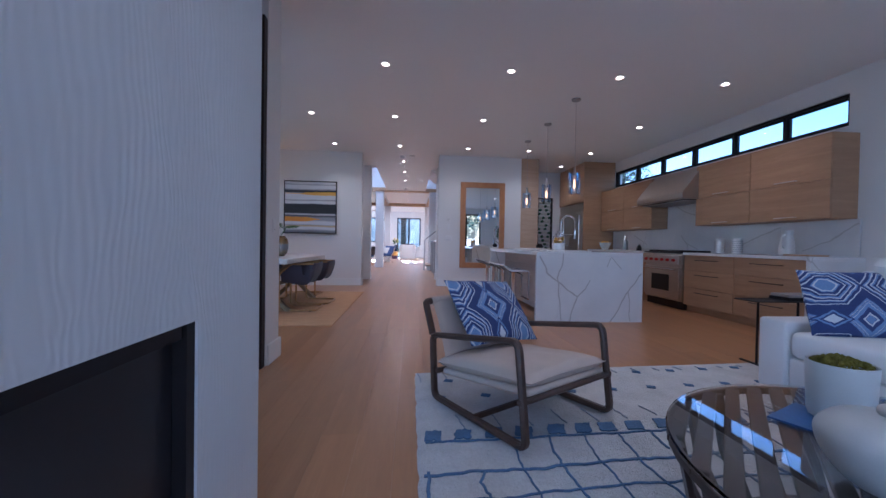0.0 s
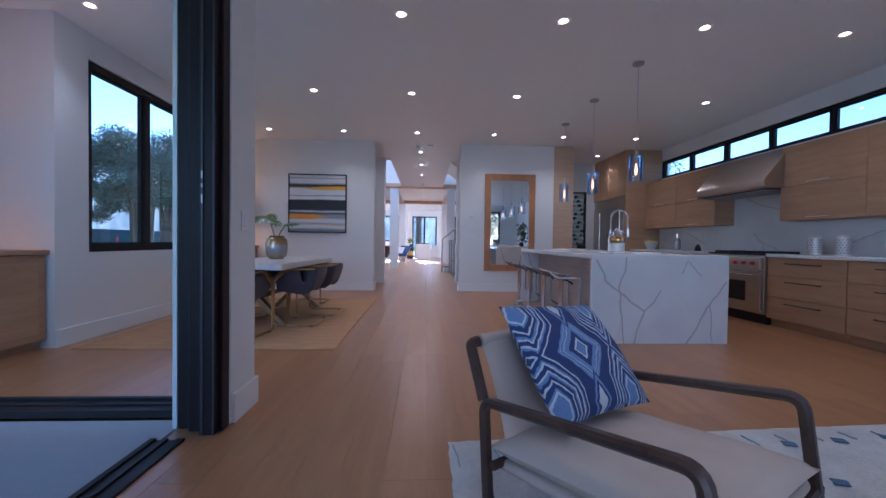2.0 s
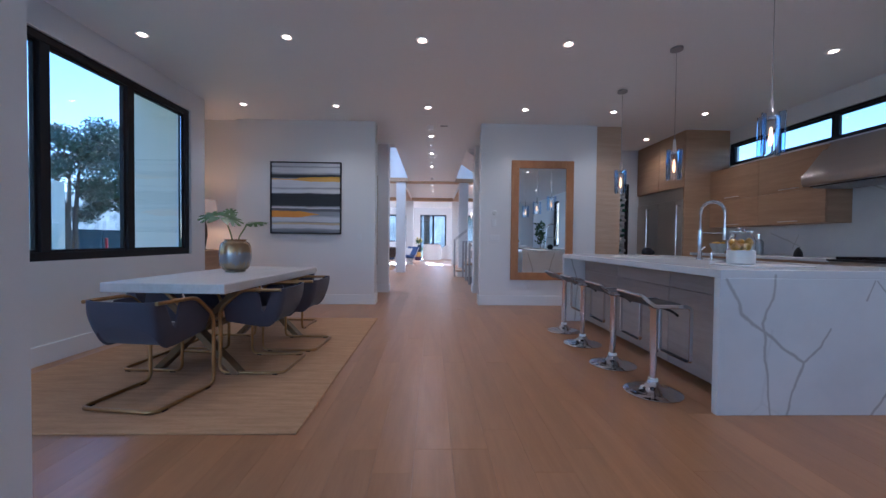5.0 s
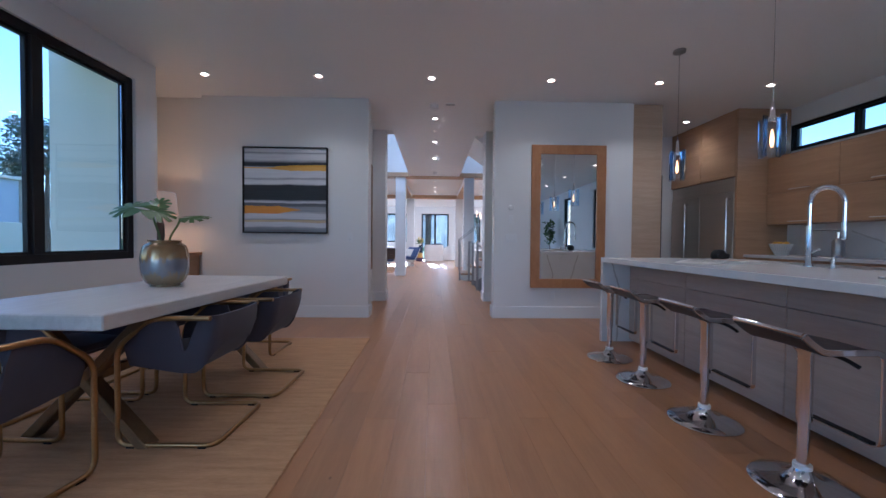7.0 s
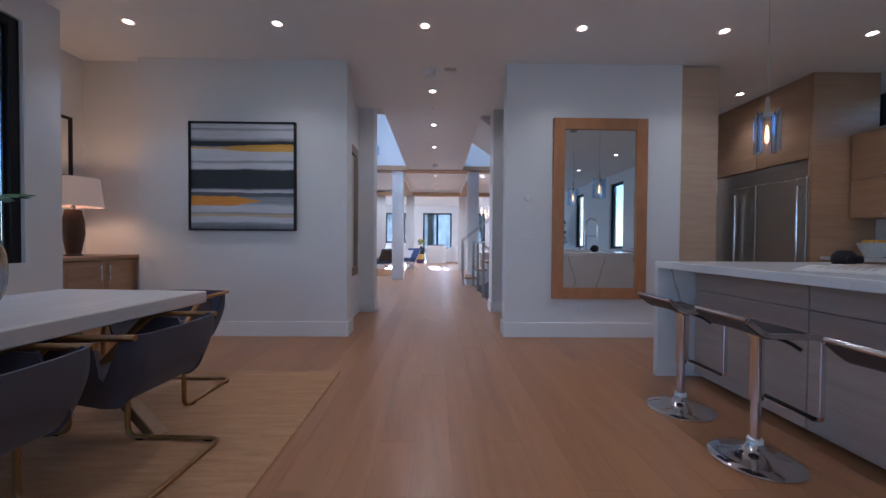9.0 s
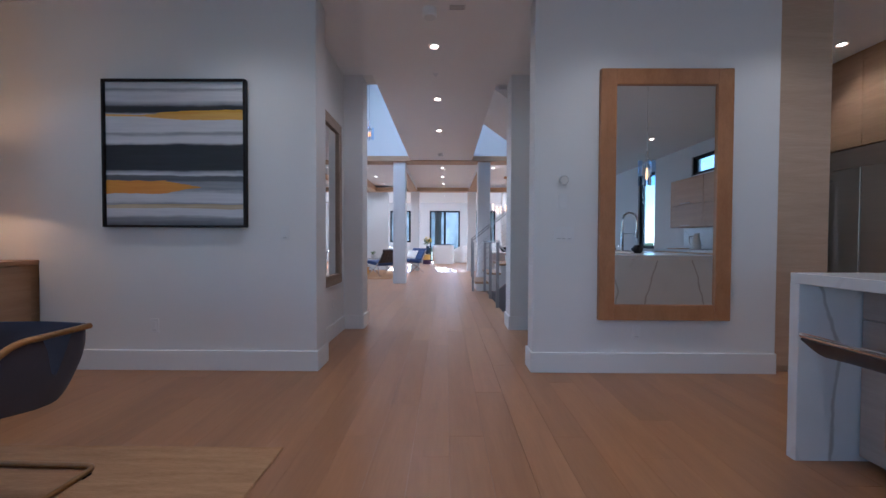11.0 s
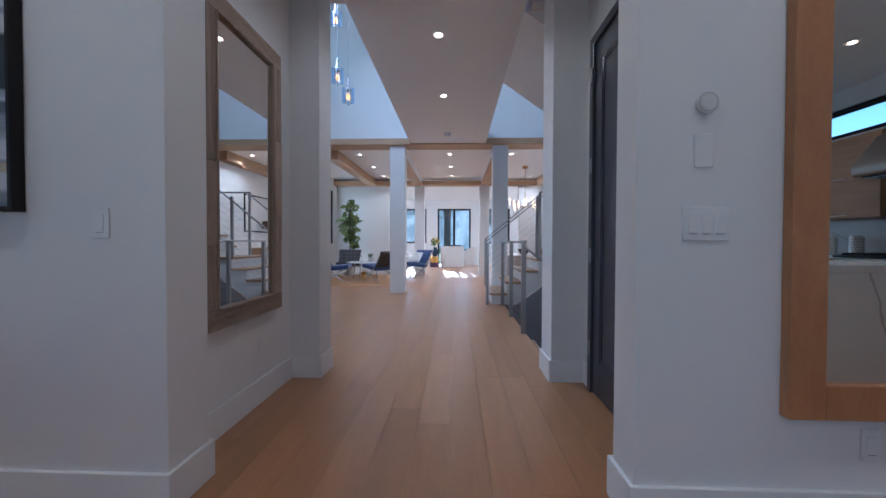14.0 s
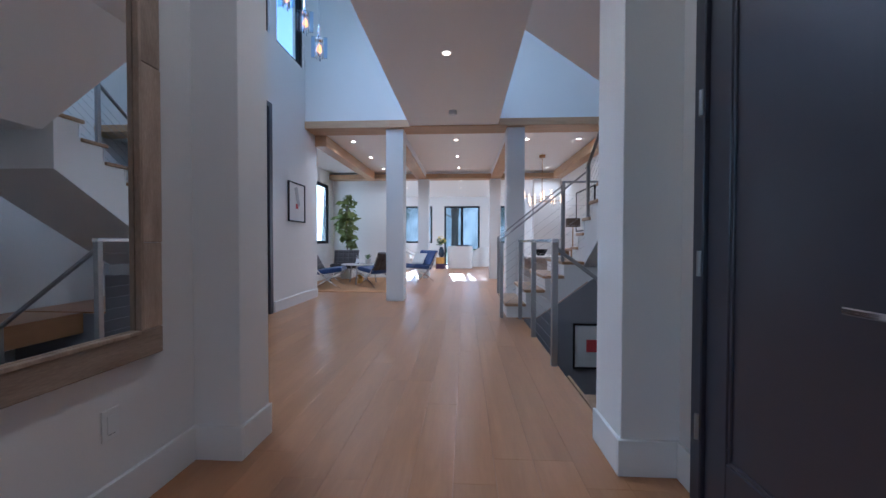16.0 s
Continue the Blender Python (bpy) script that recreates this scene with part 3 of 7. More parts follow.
def sheet(fn, nu, nv, thick=0.0, bm=None):
    """A curved sheet from fn(u, v), with a thickness along its normal."""
    bm = bm or bmesh.new()
    g = [[Vector(fn(i / nu, j / nv)) for j in range(nv + 1)] for i in range(nu + 1)]
    front = [[bm.verts.new(p) for p in row] for row in g]
    for i in range(nu):
        for j in range(nv):
            bm.faces.new((front[i][j], front[i + 1][j], front[i + 1][j + 1], front[i][j + 1]))
    if thick:
        back = []
        for i in range(nu + 1):
            row = []
            for j in range(nv + 1):
                du = g[min(i + 1, nu)][j] - g[max(i - 1, 0)][j]
                dv = g[i][min(j + 1, nv)] - g[i][max(j - 1, 0)]
                row.append(bm.verts.new(g[i][j] + du.cross(dv).normalized() * thick))
            back.append(row)
        for i in range(nu):
            for j in range(nv):
                bm.faces.new((back[i][j], back[i][j + 1], back[i + 1][j + 1], back[i + 1][j]))
        for i in range(nu):
            bm.faces.new((front[i][0], back[i][0], back[i + 1][0], front[i + 1][0]))
            bm.faces.new((front[i][nv], front[i + 1][nv], back[i + 1][nv], back[i][nv]))
        for j in range(nv):
            bm.faces.new((front[0][j], front[0][j + 1], back[0][j + 1], back[0][j]))
            bm.faces.new((front[nu][j], back[nu][j], back[nu][j + 1], front[nu][j + 1]))
    return bm


def moved(bm, m):
    bmesh.ops.transform(bm, matrix=m, verts=bm.verts)
    return bm


# ---- structure ----
H = 3.06  # ceiling
TOP = 6.2  # roof of the tall foyer

setting("ground", boxes(((-400, -400, -3.2), (-4.4, 400, -0.12)), ((5.6, -400, -3.2), (400, 400, -0.12)), ((-4.4, -400, -3.2), (5.6, -3.6, -0.12)), ((-4.4, 26.8, -3.2), (5.6, 400, -0.12))), GRASS, "green lawn round the house")
floor = setting("floor", boxes(((-4.05, 4.45, -0.3), (5.45, 11.6, -0.02)), ((-1.05, -3.4, -0.3), (5.45, 4.45, -0.02)), ((-2.78, 11.6, -0.3), (1.05, 16.1, -0.02)), ((1.05, 14.85, -0.3), (4.6, 16.1, -0.02)), ((3.3, 11.76, -0.3), (4.39, 14.82, -0.001)), ((-4.6, 16.1, -0.3), (4.6, 26.7, -0.02))), OAK_FLOOR_FAR, "oak floor under the planks")
setting("patio", boxes(((-4.2, 2.3, -0.2), (-1.2, 4.24, -0.035)), ((-4.2, -2.0, -0.2), (-1.2, 2.3, -0.04))), CONCRETE, "pale poured concrete patio slab")

setting("wall_back", boxes(((-1.2, -3.4, 0), (-0.6, -3.2, H)), ((1.8, -3.4, 0), (2.6, -3.2, H)), ((-0.6, -3.4, 2.72), (1.8, -3.2, H)), ((4.3, -3.4, 0), (5.45, -3.2, H)), ((2.6, -3.4, 2.72), (4.3, -3.2, H))), WALL, "white painted wall round a glazed garden door")
setting("wall_kitchen", boxes(((5.25, -3.2, 0), (5.45, 0.0, H)), ((5.25, 0.0, 0), (5.45, 0.75, 0.9)), ((5.25, 0.0, 2.8), (5.45, 0.75, H)), ((5.25, 0.75, 0), (5.45, 2.8, H)), ((5.25, 2.8, 0), (5.45, 3.6, 0.9)), ((5.25, 2.8, 2.8), (5.45, 3.6, H)), ((5.25, 3.6, 0), (5.45, 11.6, 2.44)), ((5.25, 3.6, 2.82), (5.45, 11.6, H)), ((5.25, 3.6, 2.44), (5.45, 4.96, 2.82)), ((5.25, 9.98, 2.44), (5.45, 11.6, 2.82))), WALL, "white painted kitchen wall with a clerestory strip")
setting("wall_living", boxes(((-1.2, -3.2, 0), (-1.0, -2.9, H)), ((-1.2, -0.9, 0), (-1.0, -0.6, H)), ((-1.2, -2.9, 0), (-1.0, -0.9, 0.1)), ((-1.2, -2.9, 2.72), (-1.0, -0.9, H)), ((-1.2, 2.35, 2.74), (-1.0, 4.17, H))), WALL, "white painted living room wall")
setting("wall_pillar", boxes(((-1.155, 4.105, 0), (-0.885, 4.40, H)), bev=0.004), WALL, "white painted pillar between sliding door and dining room")
setting("wall_dining_near", boxes(((-3.85, 4.3, 2.74), (-1.156, 4.52, H)), ((-3.85, 4.3, 0), (-3.3, 4.52, 2.74))), WALL, "white painted header over the patio opening")
setting("wall_dining_window", boxes(((-3.4, 5.6, 0), (-3.2, 9.0, 0.87)), ((-3.4, 5.6, 2.8), (-3.2, 9.0, H)), ((-3.4, 5.6, 0.87), (-3.2, 5.95, 2.8)), ((-3.4, 8.7, 0.87), (-3.2, 9.0, 2.8)), ((-3.85, 5.6, 0), (-3.4, 5.75, H)), ((-3.85, 8.85, 0), (-3.4, 9.0, H)), ((-4.05, 4.3, 0), (-3.85, 5.75, H)), ((-4.05, 8.86, 0), (-3.85, 9.93, H))), WALL, "white painted dining room wall with a wide window")
setting("wall_outside", boxes(((-4.24, 8.83, -0.12), (-4.051, 10.22, 3.6)), ((-4.051, 8.83, -0.12), (-3.402, 8.849, 3.6)), ((-4.24, 4.28, -0.12), (-4.051, 5.77, 3.6)), ((-4.051, 5.751, -0.12), (-3.402, 5.77, 3.6))), STUCCO, "pale stucco outside wall of the alcoves")
setting("wall_dining_far", boxes(((-3.18, 9.83, 0), (-0.89, 10.07, H)), ((-4.05, 9.93, 0), (-3.18, 10.22, H)), bev=0.003), WALL, "white painted wall end between dining room and hall")
setting("wall_hall_left", boxes(((-1.26, 10.07, 0), (-1.07, 11.32, H)), ((-1.26, 11.32, 0), (-0.84, 11.585, H)), ((-2.78, 11.43, 0), (-1.26, 11.63, TOP)), ((-1.26, 11.32, H), (-0.72, 11.6, TOP)), bev=0.003), WALL, "white painted hall wall with a shallow recess")
setting("wall_hall_right", boxes(((0.88, 9.83, 0), (2.85, 10.01, H)), ((1.2, 10.01, 0), (1.36, 10.26, H)), ((1.2, 10.26, 2.5), (1.36, 11.11, H)), ((1.2, 11.11, 0), (1.36, 11.31, H)), ((0.945, 11.31, 0), (1.36, 11.63, H)), bev=0.003), WALL, "white painted wall block beside the hall door")
setting("wall_pantry", boxes(((1.36, 11.5, 0), (5.45, 11.63, H)), ((2.86, 10.2, 0), (3.26, 11.5, H))), WALL, "white painted pantry wall")
setting("wall_foyer_left", boxes(((-2.78, 11.63, 0), (-2.58, 13.5, 4.05)), ((-2.78, 13.5, 3.06), (-2.58, 14.95, 4.05)), ((-2.78, 14.95, 0), (-2.58, 16.64, 4.05)), ((-2.78, 11.63, 4.05), (-2.58, 12.6, 5.6)), ((-2.78, 14.93, 4.05), (-2.58, 15.13, 5.6)), ((-2.78, 16.08, 4.05), (-2.58, 16.65, 5.6)), ((-2.78, 11.63, 5.6), (-2.58, 16.65, TOP)), ((-3.9, 16.5, 0), (-2.78, 16.64, H)), ((-3.9, 16.64, 0), (-3.7, 19.3, H)), ((-3.9, 19.3, 0), (-3.7, 20.36, 1.0)), ((-3.9, 19.3, 2.68), (-3.7, 20.36, H)), ((-3.9, 20.36, 0), (-3.7, 20.72, H))), WALL, "tall white painted foyer wall with windows")
setting("wall_foyer_beam", boxes(((-2.58, 16.14, 3.166), (4.6, 16.34, TOP))), WALL, "tall white painted wall above the wooden beam")
setting("wall_stair", boxes(((1.36, 11.63, -2.9), (4.6, 11.75, TOP)), ((4.4, 11.75, -2.9), (4.6, 16.14, TOP)), ((0.85, 11.63, H), (1.36, 11.75, TOP))), WALL, "tall white painted stairwell wall")
# Stairwell shade comes from the darker grey of these walls.
setting("wall_stairwell_lower", boxes(((1.0, 14.83, -2.9), (4.4, 14.87, -0.02)), ((1.0, 12.7, -2.9), (1.05, 14.83, -0.3)), ((1.0, 11.75, -3.0), (4.4, 14.9, -2.9))), WALL_SHADED, "wall of the lower stairwell, its shade put into a darker grey")
setting("wall_far_left", boxes(((-4.8, 20.72, 0), (-1.97, 20.92, H)), ((-4.8, 20.92, 0), (-4.6, 26.7, H))), WALL, "white painted wall end of the far sitting room")
setting("wall_far_right", boxes(((2.95, 16.34, 0), (3.15, 20.5, H)), ((2.2, 20.5, 0), (4.6, 20.72, H)), ((4.6, 16.34, 0), (4.8, 26.7, H))), WALL, "white painted wall of the far dining area")
FW = [(-2.75, -1.22, 1.0, 2.65), (-0.68, 0.90, 0.0, 2.65), (1.55, 2.75, 1.0, 2.65)]
far = [((-4.8, 26.5, 2.65), (4.8, 26.7, H))]
edge = -4.8
for x0, x1, z0, z1 in FW:
    far.append(((edge, 26.5, 0), (x0, 26.7, 2.65)))
    if z0:
        far.append(((x0, 26.5, 0), (x1, 26.7, z0)))
    edge = x1
far.append(((edge, 26.5, 0), (4.8, 26.7, 2.65)))
setting("wall_far", boxes(*far), WALL, "white painted end wall with tall glazed doors and windows")

setting("ceiling", boxes(((-4.05, -3.4, H), (5.45, 11.6, H + 0.24))), CEIL, "flat white painted ceiling")
setting("ceiling_hall", boxes(((-0.72, 11.6, H), (0.80, 16.14, H + 0.24))), CEIL, "flat white painted ceiling under a bridge")
setting("ceiling_far", boxes(((-4.8, 16.562, H), (4.8, 26.7, H + 0.24))), CEIL, "flat white painted ceiling")
setting("ceiling_foyer", boxes(((-2.78, 11.43, TOP), (4.6, 16.34, TOP + 0.2))), CEIL, "high white painted ceiling of the foyer")
setting("patio_roof", boxes(((-4.2, -2.0, 2.98), (-1.21, 4.28, 3.1))), CEIL, "flat white roof over the patio")

# Beams and columns of the foyer and the far rooms.
setting("beam_foyer", boxes(((-3.7, 16.1, 3.04), (4.6, 16.56, 3.165)), bev=0.004), BEAM_WOOD, "oak-clad beam across the foyer")
setting("beam_far", boxes(((-3.7, 20.38, 2.86), (2.95, 20.715, 3.0)), bev=0.004), BEAM_WOOD, "oak-clad beam across the far room")
for x in (-1.0, 1.1):
    setting("beam_cross", boxes(((x - 0.12, 16.56, 2.87), (x + 0.12, 20.38, 3.056))), TRIM, "white boxed beam between the columns")
    setting("beam_cross_edge", boxes(((x - 0.14, 16.56, 2.845), (x + 0.14, 20.38, 2.868))), BEAM_WOOD_Y, "thin oak strip under a white beam")
for x0, x1 in ((-2.58, -2.36), (2.72, 2.95)):
    setting("beam_side", boxes(((x0, 16.562, 2.84), (x1, 20.378, 3.05)), bev=0.004), BEAM_WOOD_Y, "oak-clad side beam")
for x, y in ((-1.0, 16.2), (1.115, 16.2), (-0.95, 20.4), (1.1, 20.4)):
    top = 3.039 if y < 18 else 2.858
    col = tagged(part("column", boxes(((x - 0.155, y, 0), (x + 0.155, y + 0.31, top)), bev=0.006), TRIM, None, "square white painted column under an oak beam"), category="column", group="white columns", kind="structure")

# Baseboards, 16 cm high.
BASE = [((0.862, 9.812), (2.85, 9.83)), ((0.862, 9.83), (0.88, 10.01)), ((1.182, 10.028), (1.2, 10.2)), ((0.862, 10.01), (1.2, 10.028)), ((-3.18, 9.812), (-0.872, 9.83)), ((-0.89, 9.83), (-0.872, 10.088)), ((-1.07, 10.07), (-0.89, 10.088)), ((-1.07, 10.088), (-1.052, 11.302)), ((-1.07, 11.302), (-0.822, 11.32)), ((-0.84, 11.32), (-0.822, 11.585)), ((0.927, 11.31), (0.945, 11.63)), ((0.927, 11.292), (1.2, 11.31)), ((1.182, 11.173), (1.2, 11.292)), ((-0.885, 4.125), (-0.867, 4.418)), ((-1.155, 4.40), (-0.885, 4.418)), ((-3.2, 5.6), (-3.182, 9.0)), ((-2.58, 11.63), (-2.562, 13.42)), ((-2.58, 15.0), (-2.562, 16.64)), ((-3.7, 16.66), (-3.682, 20.7)), ((-3.7, 20.702), (-1.97, 20.72)), ((-4.6, 26.482), (-0.74, 26.5)), ((0.96, 26.482), (4.6, 26.5)), ((2.932, 16.6), (2.95, 20.5)), ((5.232, -3.2), (5.25, 4.75))]
for (x0, y0), (x1, y1) in BASE:
    setting("baseboard", boxes(((x0, y0, 0.0), (x1, y1, 0.165)), bev=0.003), TRIM, "plain white painted baseboard")

# Carved fireplace column with a dark firebox.
FX = -0.262
setting("wall_fireplace", boxes(((-1.2, -0.6, 0), (FX, 0.30, H)), ((-1.2, 1.975, 0), (FX, 2.35, H)), ((-1.2, 0.30, 0.808), (FX, 1.975, H)), ((-1.2, 0.30, 0), (FX, 1.975, 0.22)), ((-1.2, 0.30, 0.22), (-0.85, 1.975, 0.808))), PLASTER, "white fireplace column in carved wavy plaster")
fire = thing("fireplace", "black metal firebox set into the carved white column", "fireplace", at=pose(0, 0, 0))
for lo, hi in (((-0.85, 0.31, 0.225), (-0.84, 1.965, 0.8)), ((-0.84, 0.302, 0.225), (-0.30, 0.312, 0.8)), ((-0.84, 1.963, 0.225), (-0.30, 1.973, 0.8)), ((-0.84, 0.312, 0.795), (-0.30, 1.963, 0.806)), ((-0.84, 0.312, 0.222), (-0.30, 1.963, 0.235))):
    part("firebox_plate", boxes((lo, hi)), SOOT, fire, "soot-black firebox plate")
part("glass", boxes(((-0.305, 0.336, 0.251), (-0.301, 1.939, 0.774))), FIRE_GLASS, fire, "dark smoked glass front")
part("frame", boxes(((-0.30, 0.302, 0.222), (-0.268, 0.335, 0.806)), ((-0.30, 1.94, 0.222), (-0.268, 1.973, 0.806)), ((-0.30, 0.335, 0.775), (-0.268, 1.92, 0.806)), ((-0.30, 0.335, 0.222), (-0.268, 1.92, 0.25))), BLACK, fire, "black steel surround")


def window(name, axis, at, a0, a1, z0, z1, cuts=(), depth=0.10, bar_w=0.055, label="black-framed window", sill=True, glazed=True):
    """A framed window in a wall. axis 'x': the pane stands across x at that place and runs along y; 'y' the other way round."""
    win = tagged(thing(name, label, "window"), kind="structure")

    def b(lo, hi):
        (u0, v0, w0), (u1, v1, w1) = lo, hi
        return ((at + v0, u0, w0), (at + v1, u1, w1)) if axis == "x" else ((u0, at + v0, w0), (u1, at + v1, w1))

    d = depth / 2
    for n, lo, hi in (("frame", (a0, -d, z0), (a0 + bar_w, d, z1)), ("frame", (a1 - bar_w, -d, z0), (a1, d, z1)), ("frame", (a0 + bar_w, -d, z1 - bar_w), (a1 - bar_w, d, z1)), ("frame", (a0 + bar_w, -d, z0), (a1 - bar_w, d, z0 + bar_w))):
        part(n, boxes(b(lo, hi), bev=0.004), BLACK, win)
    ends = [a0 + bar_w, *[c for cut in cuts for c in (cut - bar_w * 0.6, cut + bar_w * 0.6)], a1 - bar_w]
    for cut in cuts:
        part("mullion", boxes(b((cut - bar_w * 0.6, -d, z0 + bar_w), (cut + bar_w * 0.6, d, z1 - bar_w)), bev=0.004), BLACK, win)
    for c0, c1 in zip(ends[::2], ends[1::2]):
        s = 0.022
        rim = boxes(b((c0, -0.02, z0 + bar_w), (c0 + s, 0.02, z1 - bar_w)), b((c1 - s, -0.02, z0 + bar_w), (c1, 0.02, z1 - bar_w)), b((c0 + s, -0.02, z1 - bar_w - s), (c1 - s, 0.02, z1 - bar_w)), b((c0 + s, -0.02, z0 + bar_w), (c1 - s, 0.02, z0 + bar_w + s)))
        part("sash", rim, BLACK, win)
        if glazed:
            p = part("pane", boxes(b((c0 + s, -0.003, z0 + bar_w + s), (c1 - s, 0.003, z1 - bar_w - s))), GLASS, win)
            p.visible_shadow = False
    return win


window("window_dining", "x", -3.28, 5.95, 8.70, 0.87, 2.80, cuts=(6.80, 7.72), bar_w=0.075, label="wide black-framed dining room window")
window("window_clerestory", "x", 5.33, 4.96, 9.98, 2.44, 2.82, cuts=(5.75, 6.57, 7.42, 8.275, 9.12), bar_w=0.04, label="long black-framed clerestory window above the cabinets")
window("window_living", "y", -3.3, 2.6, 4.3, 0.0, 2.72, cuts=(3.45,), label="black-framed glazed garden door behind the sitting area")
# Unseen glazing, added in the back wall to carry the rear fill lamp.
window("added_window_rear", "y", -3.3, -0.6, 1.8, 0.0, 2.72, cuts=(0.6,), label="unseen black-framed glazed door, added to let in fill light")
window("window_sofa", "x", 5.34, 2.8, 3.6, 0.9, 2.8, label="tall black-framed window beside the sofa")
window("window_sofa_rear", "x", 5.34, 0.0, 0.75, 0.9, 2.8, label="tall black-framed window behind the sofa")
# Unseen opening, added only for the living room fill lamp.
window("added_window_side", "x", -1.1, -2.9, -0.9, 0.1, 2.72, cuts=(-1.9,), label="unseen black-framed side window, added to hold a fill lamp")
window("window_foyer_high", "x", -2.66, 12.6, 14.93, 4.05, 5.6, cuts=(13.75,), label="high black-framed foyer window")
window("window_foyer_high_narrow", "x", -2.66, 15.13, 16.08, 4.05, 5.6, label="high narrow black-framed foyer window")
window("window_sitting", "x", -3.78, 19.3, 20.36, 1.0, 2.68, label="black-framed side window beside a plant")
window("window_far_left", "y", 26.58, -2.75, -1.22, 1.0, 2.65, cuts=(-1.72,), label="black-framed end window")
window("window_far_door", "y", 26.58, -0.68, 0.90, 0.0, 2.65, cuts=(0.11,), label="black-framed sliding glass door to the garden")
window("window_far_right", "y", 26.58, 1.55, 2.75, 1.0, 2.65, cuts=(2.1,), label="black-framed end window")

# Sliding door stack beside the pillar and the two floor tracks.
slider = thing("sliding_door", "black sliding door panels stacked open beside the pillar", "door")
for i, (x0, x1, y0, y1) in enumerate(((-0.99, -0.91, 3.995, 4.103), (-1.067, -0.995, 4.035, 4.103), (-1.14, -1.072, 4.065, 4.103))):
    st = part("stile", boxes(((x0, y0, 0.0), (x1, y1, 2.738)), bev=0.004), DARK_STILE, slider)
# Two added paler strips draw the lit reveals between the panels.
part("lit_line", boxes(((-0.979, 3.989, 0.0), (-0.967, 3.996, 2.738)), bev=0.002), STILE_LIT_LINE, slider, "paler strip that draws the lit reveal of the stile")
part("lit_line", boxes(((-0.921, 3.990, 0.0), (-0.911, 3.996, 2.738)), bev=0.002), STILE_LIT_LINE, slider, "paler strip that draws the lit reveal of the stile")
part("side_trim", boxes(((-1.166, 4.062, 0.0), (-1.141, 4.1035, 2.738)), bev=0.002), TRIM, slider, "white painted side trim")
part("jamb", boxes(((-0.908, 4.035, 0.0), (-0.89, 4.103, 2.738)), bev=0.003), DARK_STILE, slider)
for z0, z1 in ((1.205, 1.25), (1.285, 1.305), (1.33, 1.37)):
    part("latch", boxes(((-0.976, 3.986, z0), (-0.968, 3.9895, z1)), bev=0.001), STEEL_GREY, slider, "small steel latch plate")
tr = tagged(thing("door_track", "dark metal sliding door track in the floor", "door track"), kind="structure")
for x0, x1, z1 in ((-1.20, -1.17, 0.012), (-1.17, -1.13, 0.003), (-1.13, -1.11, 0.012), (-1.11, -1.07, 0.003), (-1.07, -1.03, 0.012)):
    part("rail", boxes(((x0, 2.36, -0.03), (x1, 3.95, z1)), bev=0.002), BLACK, tr)
tr2 = tagged(thing("door_track", "dark metal sliding door track in the floor", "door track"), kind="structure")
for y0, y1, z1 in ((4.26, 4.30, 0.015), (4.30, 4.35, 0.003), (4.35, 4.38, 0.015), (4.38, 4.43, 0.003), (4.43, 4.46, 0.02)):
    part("rail", boxes(((-3.28, y0, -0.03), (-1.16, y1, z1)), bev=0.002), BLACK, tr2)

# Black hall door with one recessed panel, steel hinges and a lever.
hd = tagged(thing("door_hall", "closed black panelled hall door", "door", at=pose(0, 0, 0)), kind="structure")
part("casing", boxes(((1.168, 10.205, 0), (1.2, 10.262, 2.5)), ((1.168, 11.108, 0), (1.199, 11.172, 2.5)), ((1.168, 10.262, 2.44), (1.2, 11.108, 2.5)), bev=0.004), BLACK_DOOR, hd)
part("slab", boxes(((1.185, 10.265, 0.008), (1.225, 10.52, 2.437)), ((1.185, 10.985, 0.008), (1.225, 11.105, 2.437)), ((1.185, 10.52, 2.28), (1.225, 10.985, 2.437)), ((1.185, 10.52, 0.008), (1.225, 10.985, 0.25)), ((1.197, 10.52, 0.25), (1.22, 10.985, 2.28)), bev=0.003), BLACK_DOOR, hd)
part("bead", boxes(((1.19, 10.52, 0.25), (1.2, 10.535, 2.28)), ((1.19, 10.97, 0.25), (1.2, 10.985, 2.28)), ((1.19, 10.535, 2.265), (1.2, 10.97, 2.28)), ((1.19, 10.535, 0.25), (1.2, 10.97, 0.265)), bev=0.002), BLACK_DOOR, hd)
for z in (0.27, 0.92, 1.55, 2.18):
    part("hinge", tube([(1.163, 11.12, z), (1.163, 11.12, z + 0.1)], 0.009, n=8), STEEL_GREY, hd, "satin steel hinge", True)
lev = part("handle", boxes(((1.176, 10.343, 0.86), (1.185, 10.408, 0.925)), bev=0.002), CHROME, hd, "square steel lever handle")
part("lever", sweep(rounded([(1.185, 10.375, 0.893), (1.135, 10.375, 0.893), (1.135, 10.515, 0.893)], 0.015), bar(0.016, 0.018)), CHROME, lev, "", True)

# Dark front door seen on edge.
fd = tagged(thing("door_front", "tall dark front door in the foyer wall", "door"), kind="structure")
part("casing", boxes(((-2.66, 13.5, 0), (-2.56, 13.58, 3.055)), ((-2.66, 14.86, 0), (-2.56, 14.948, 3.055)), ((-2.66, 13.58, 2.98), (-2.56, 14.86, 3.055)), bev=0.004), BLACK_DOOR, fd)
part("slab", boxes(((-2.65, 13.583, 0.01), (-2.6, 14.857, 2.975)), bev=0.004), BLACK_DOOR, fd)
part("handle", tube([(-2.6, 14.72, 0.7), (-2.54, 14.72, 0.7), (-2.54, 14.72, 1.6), (-2.6, 14.72, 1.6)], 0.012, 0.02), STEEL_GREY, fd, "long steel pull", True)

# ---- kitchen ----
X_WALL, X_BASE, X_UP = 5.245, 4.60, 4.90


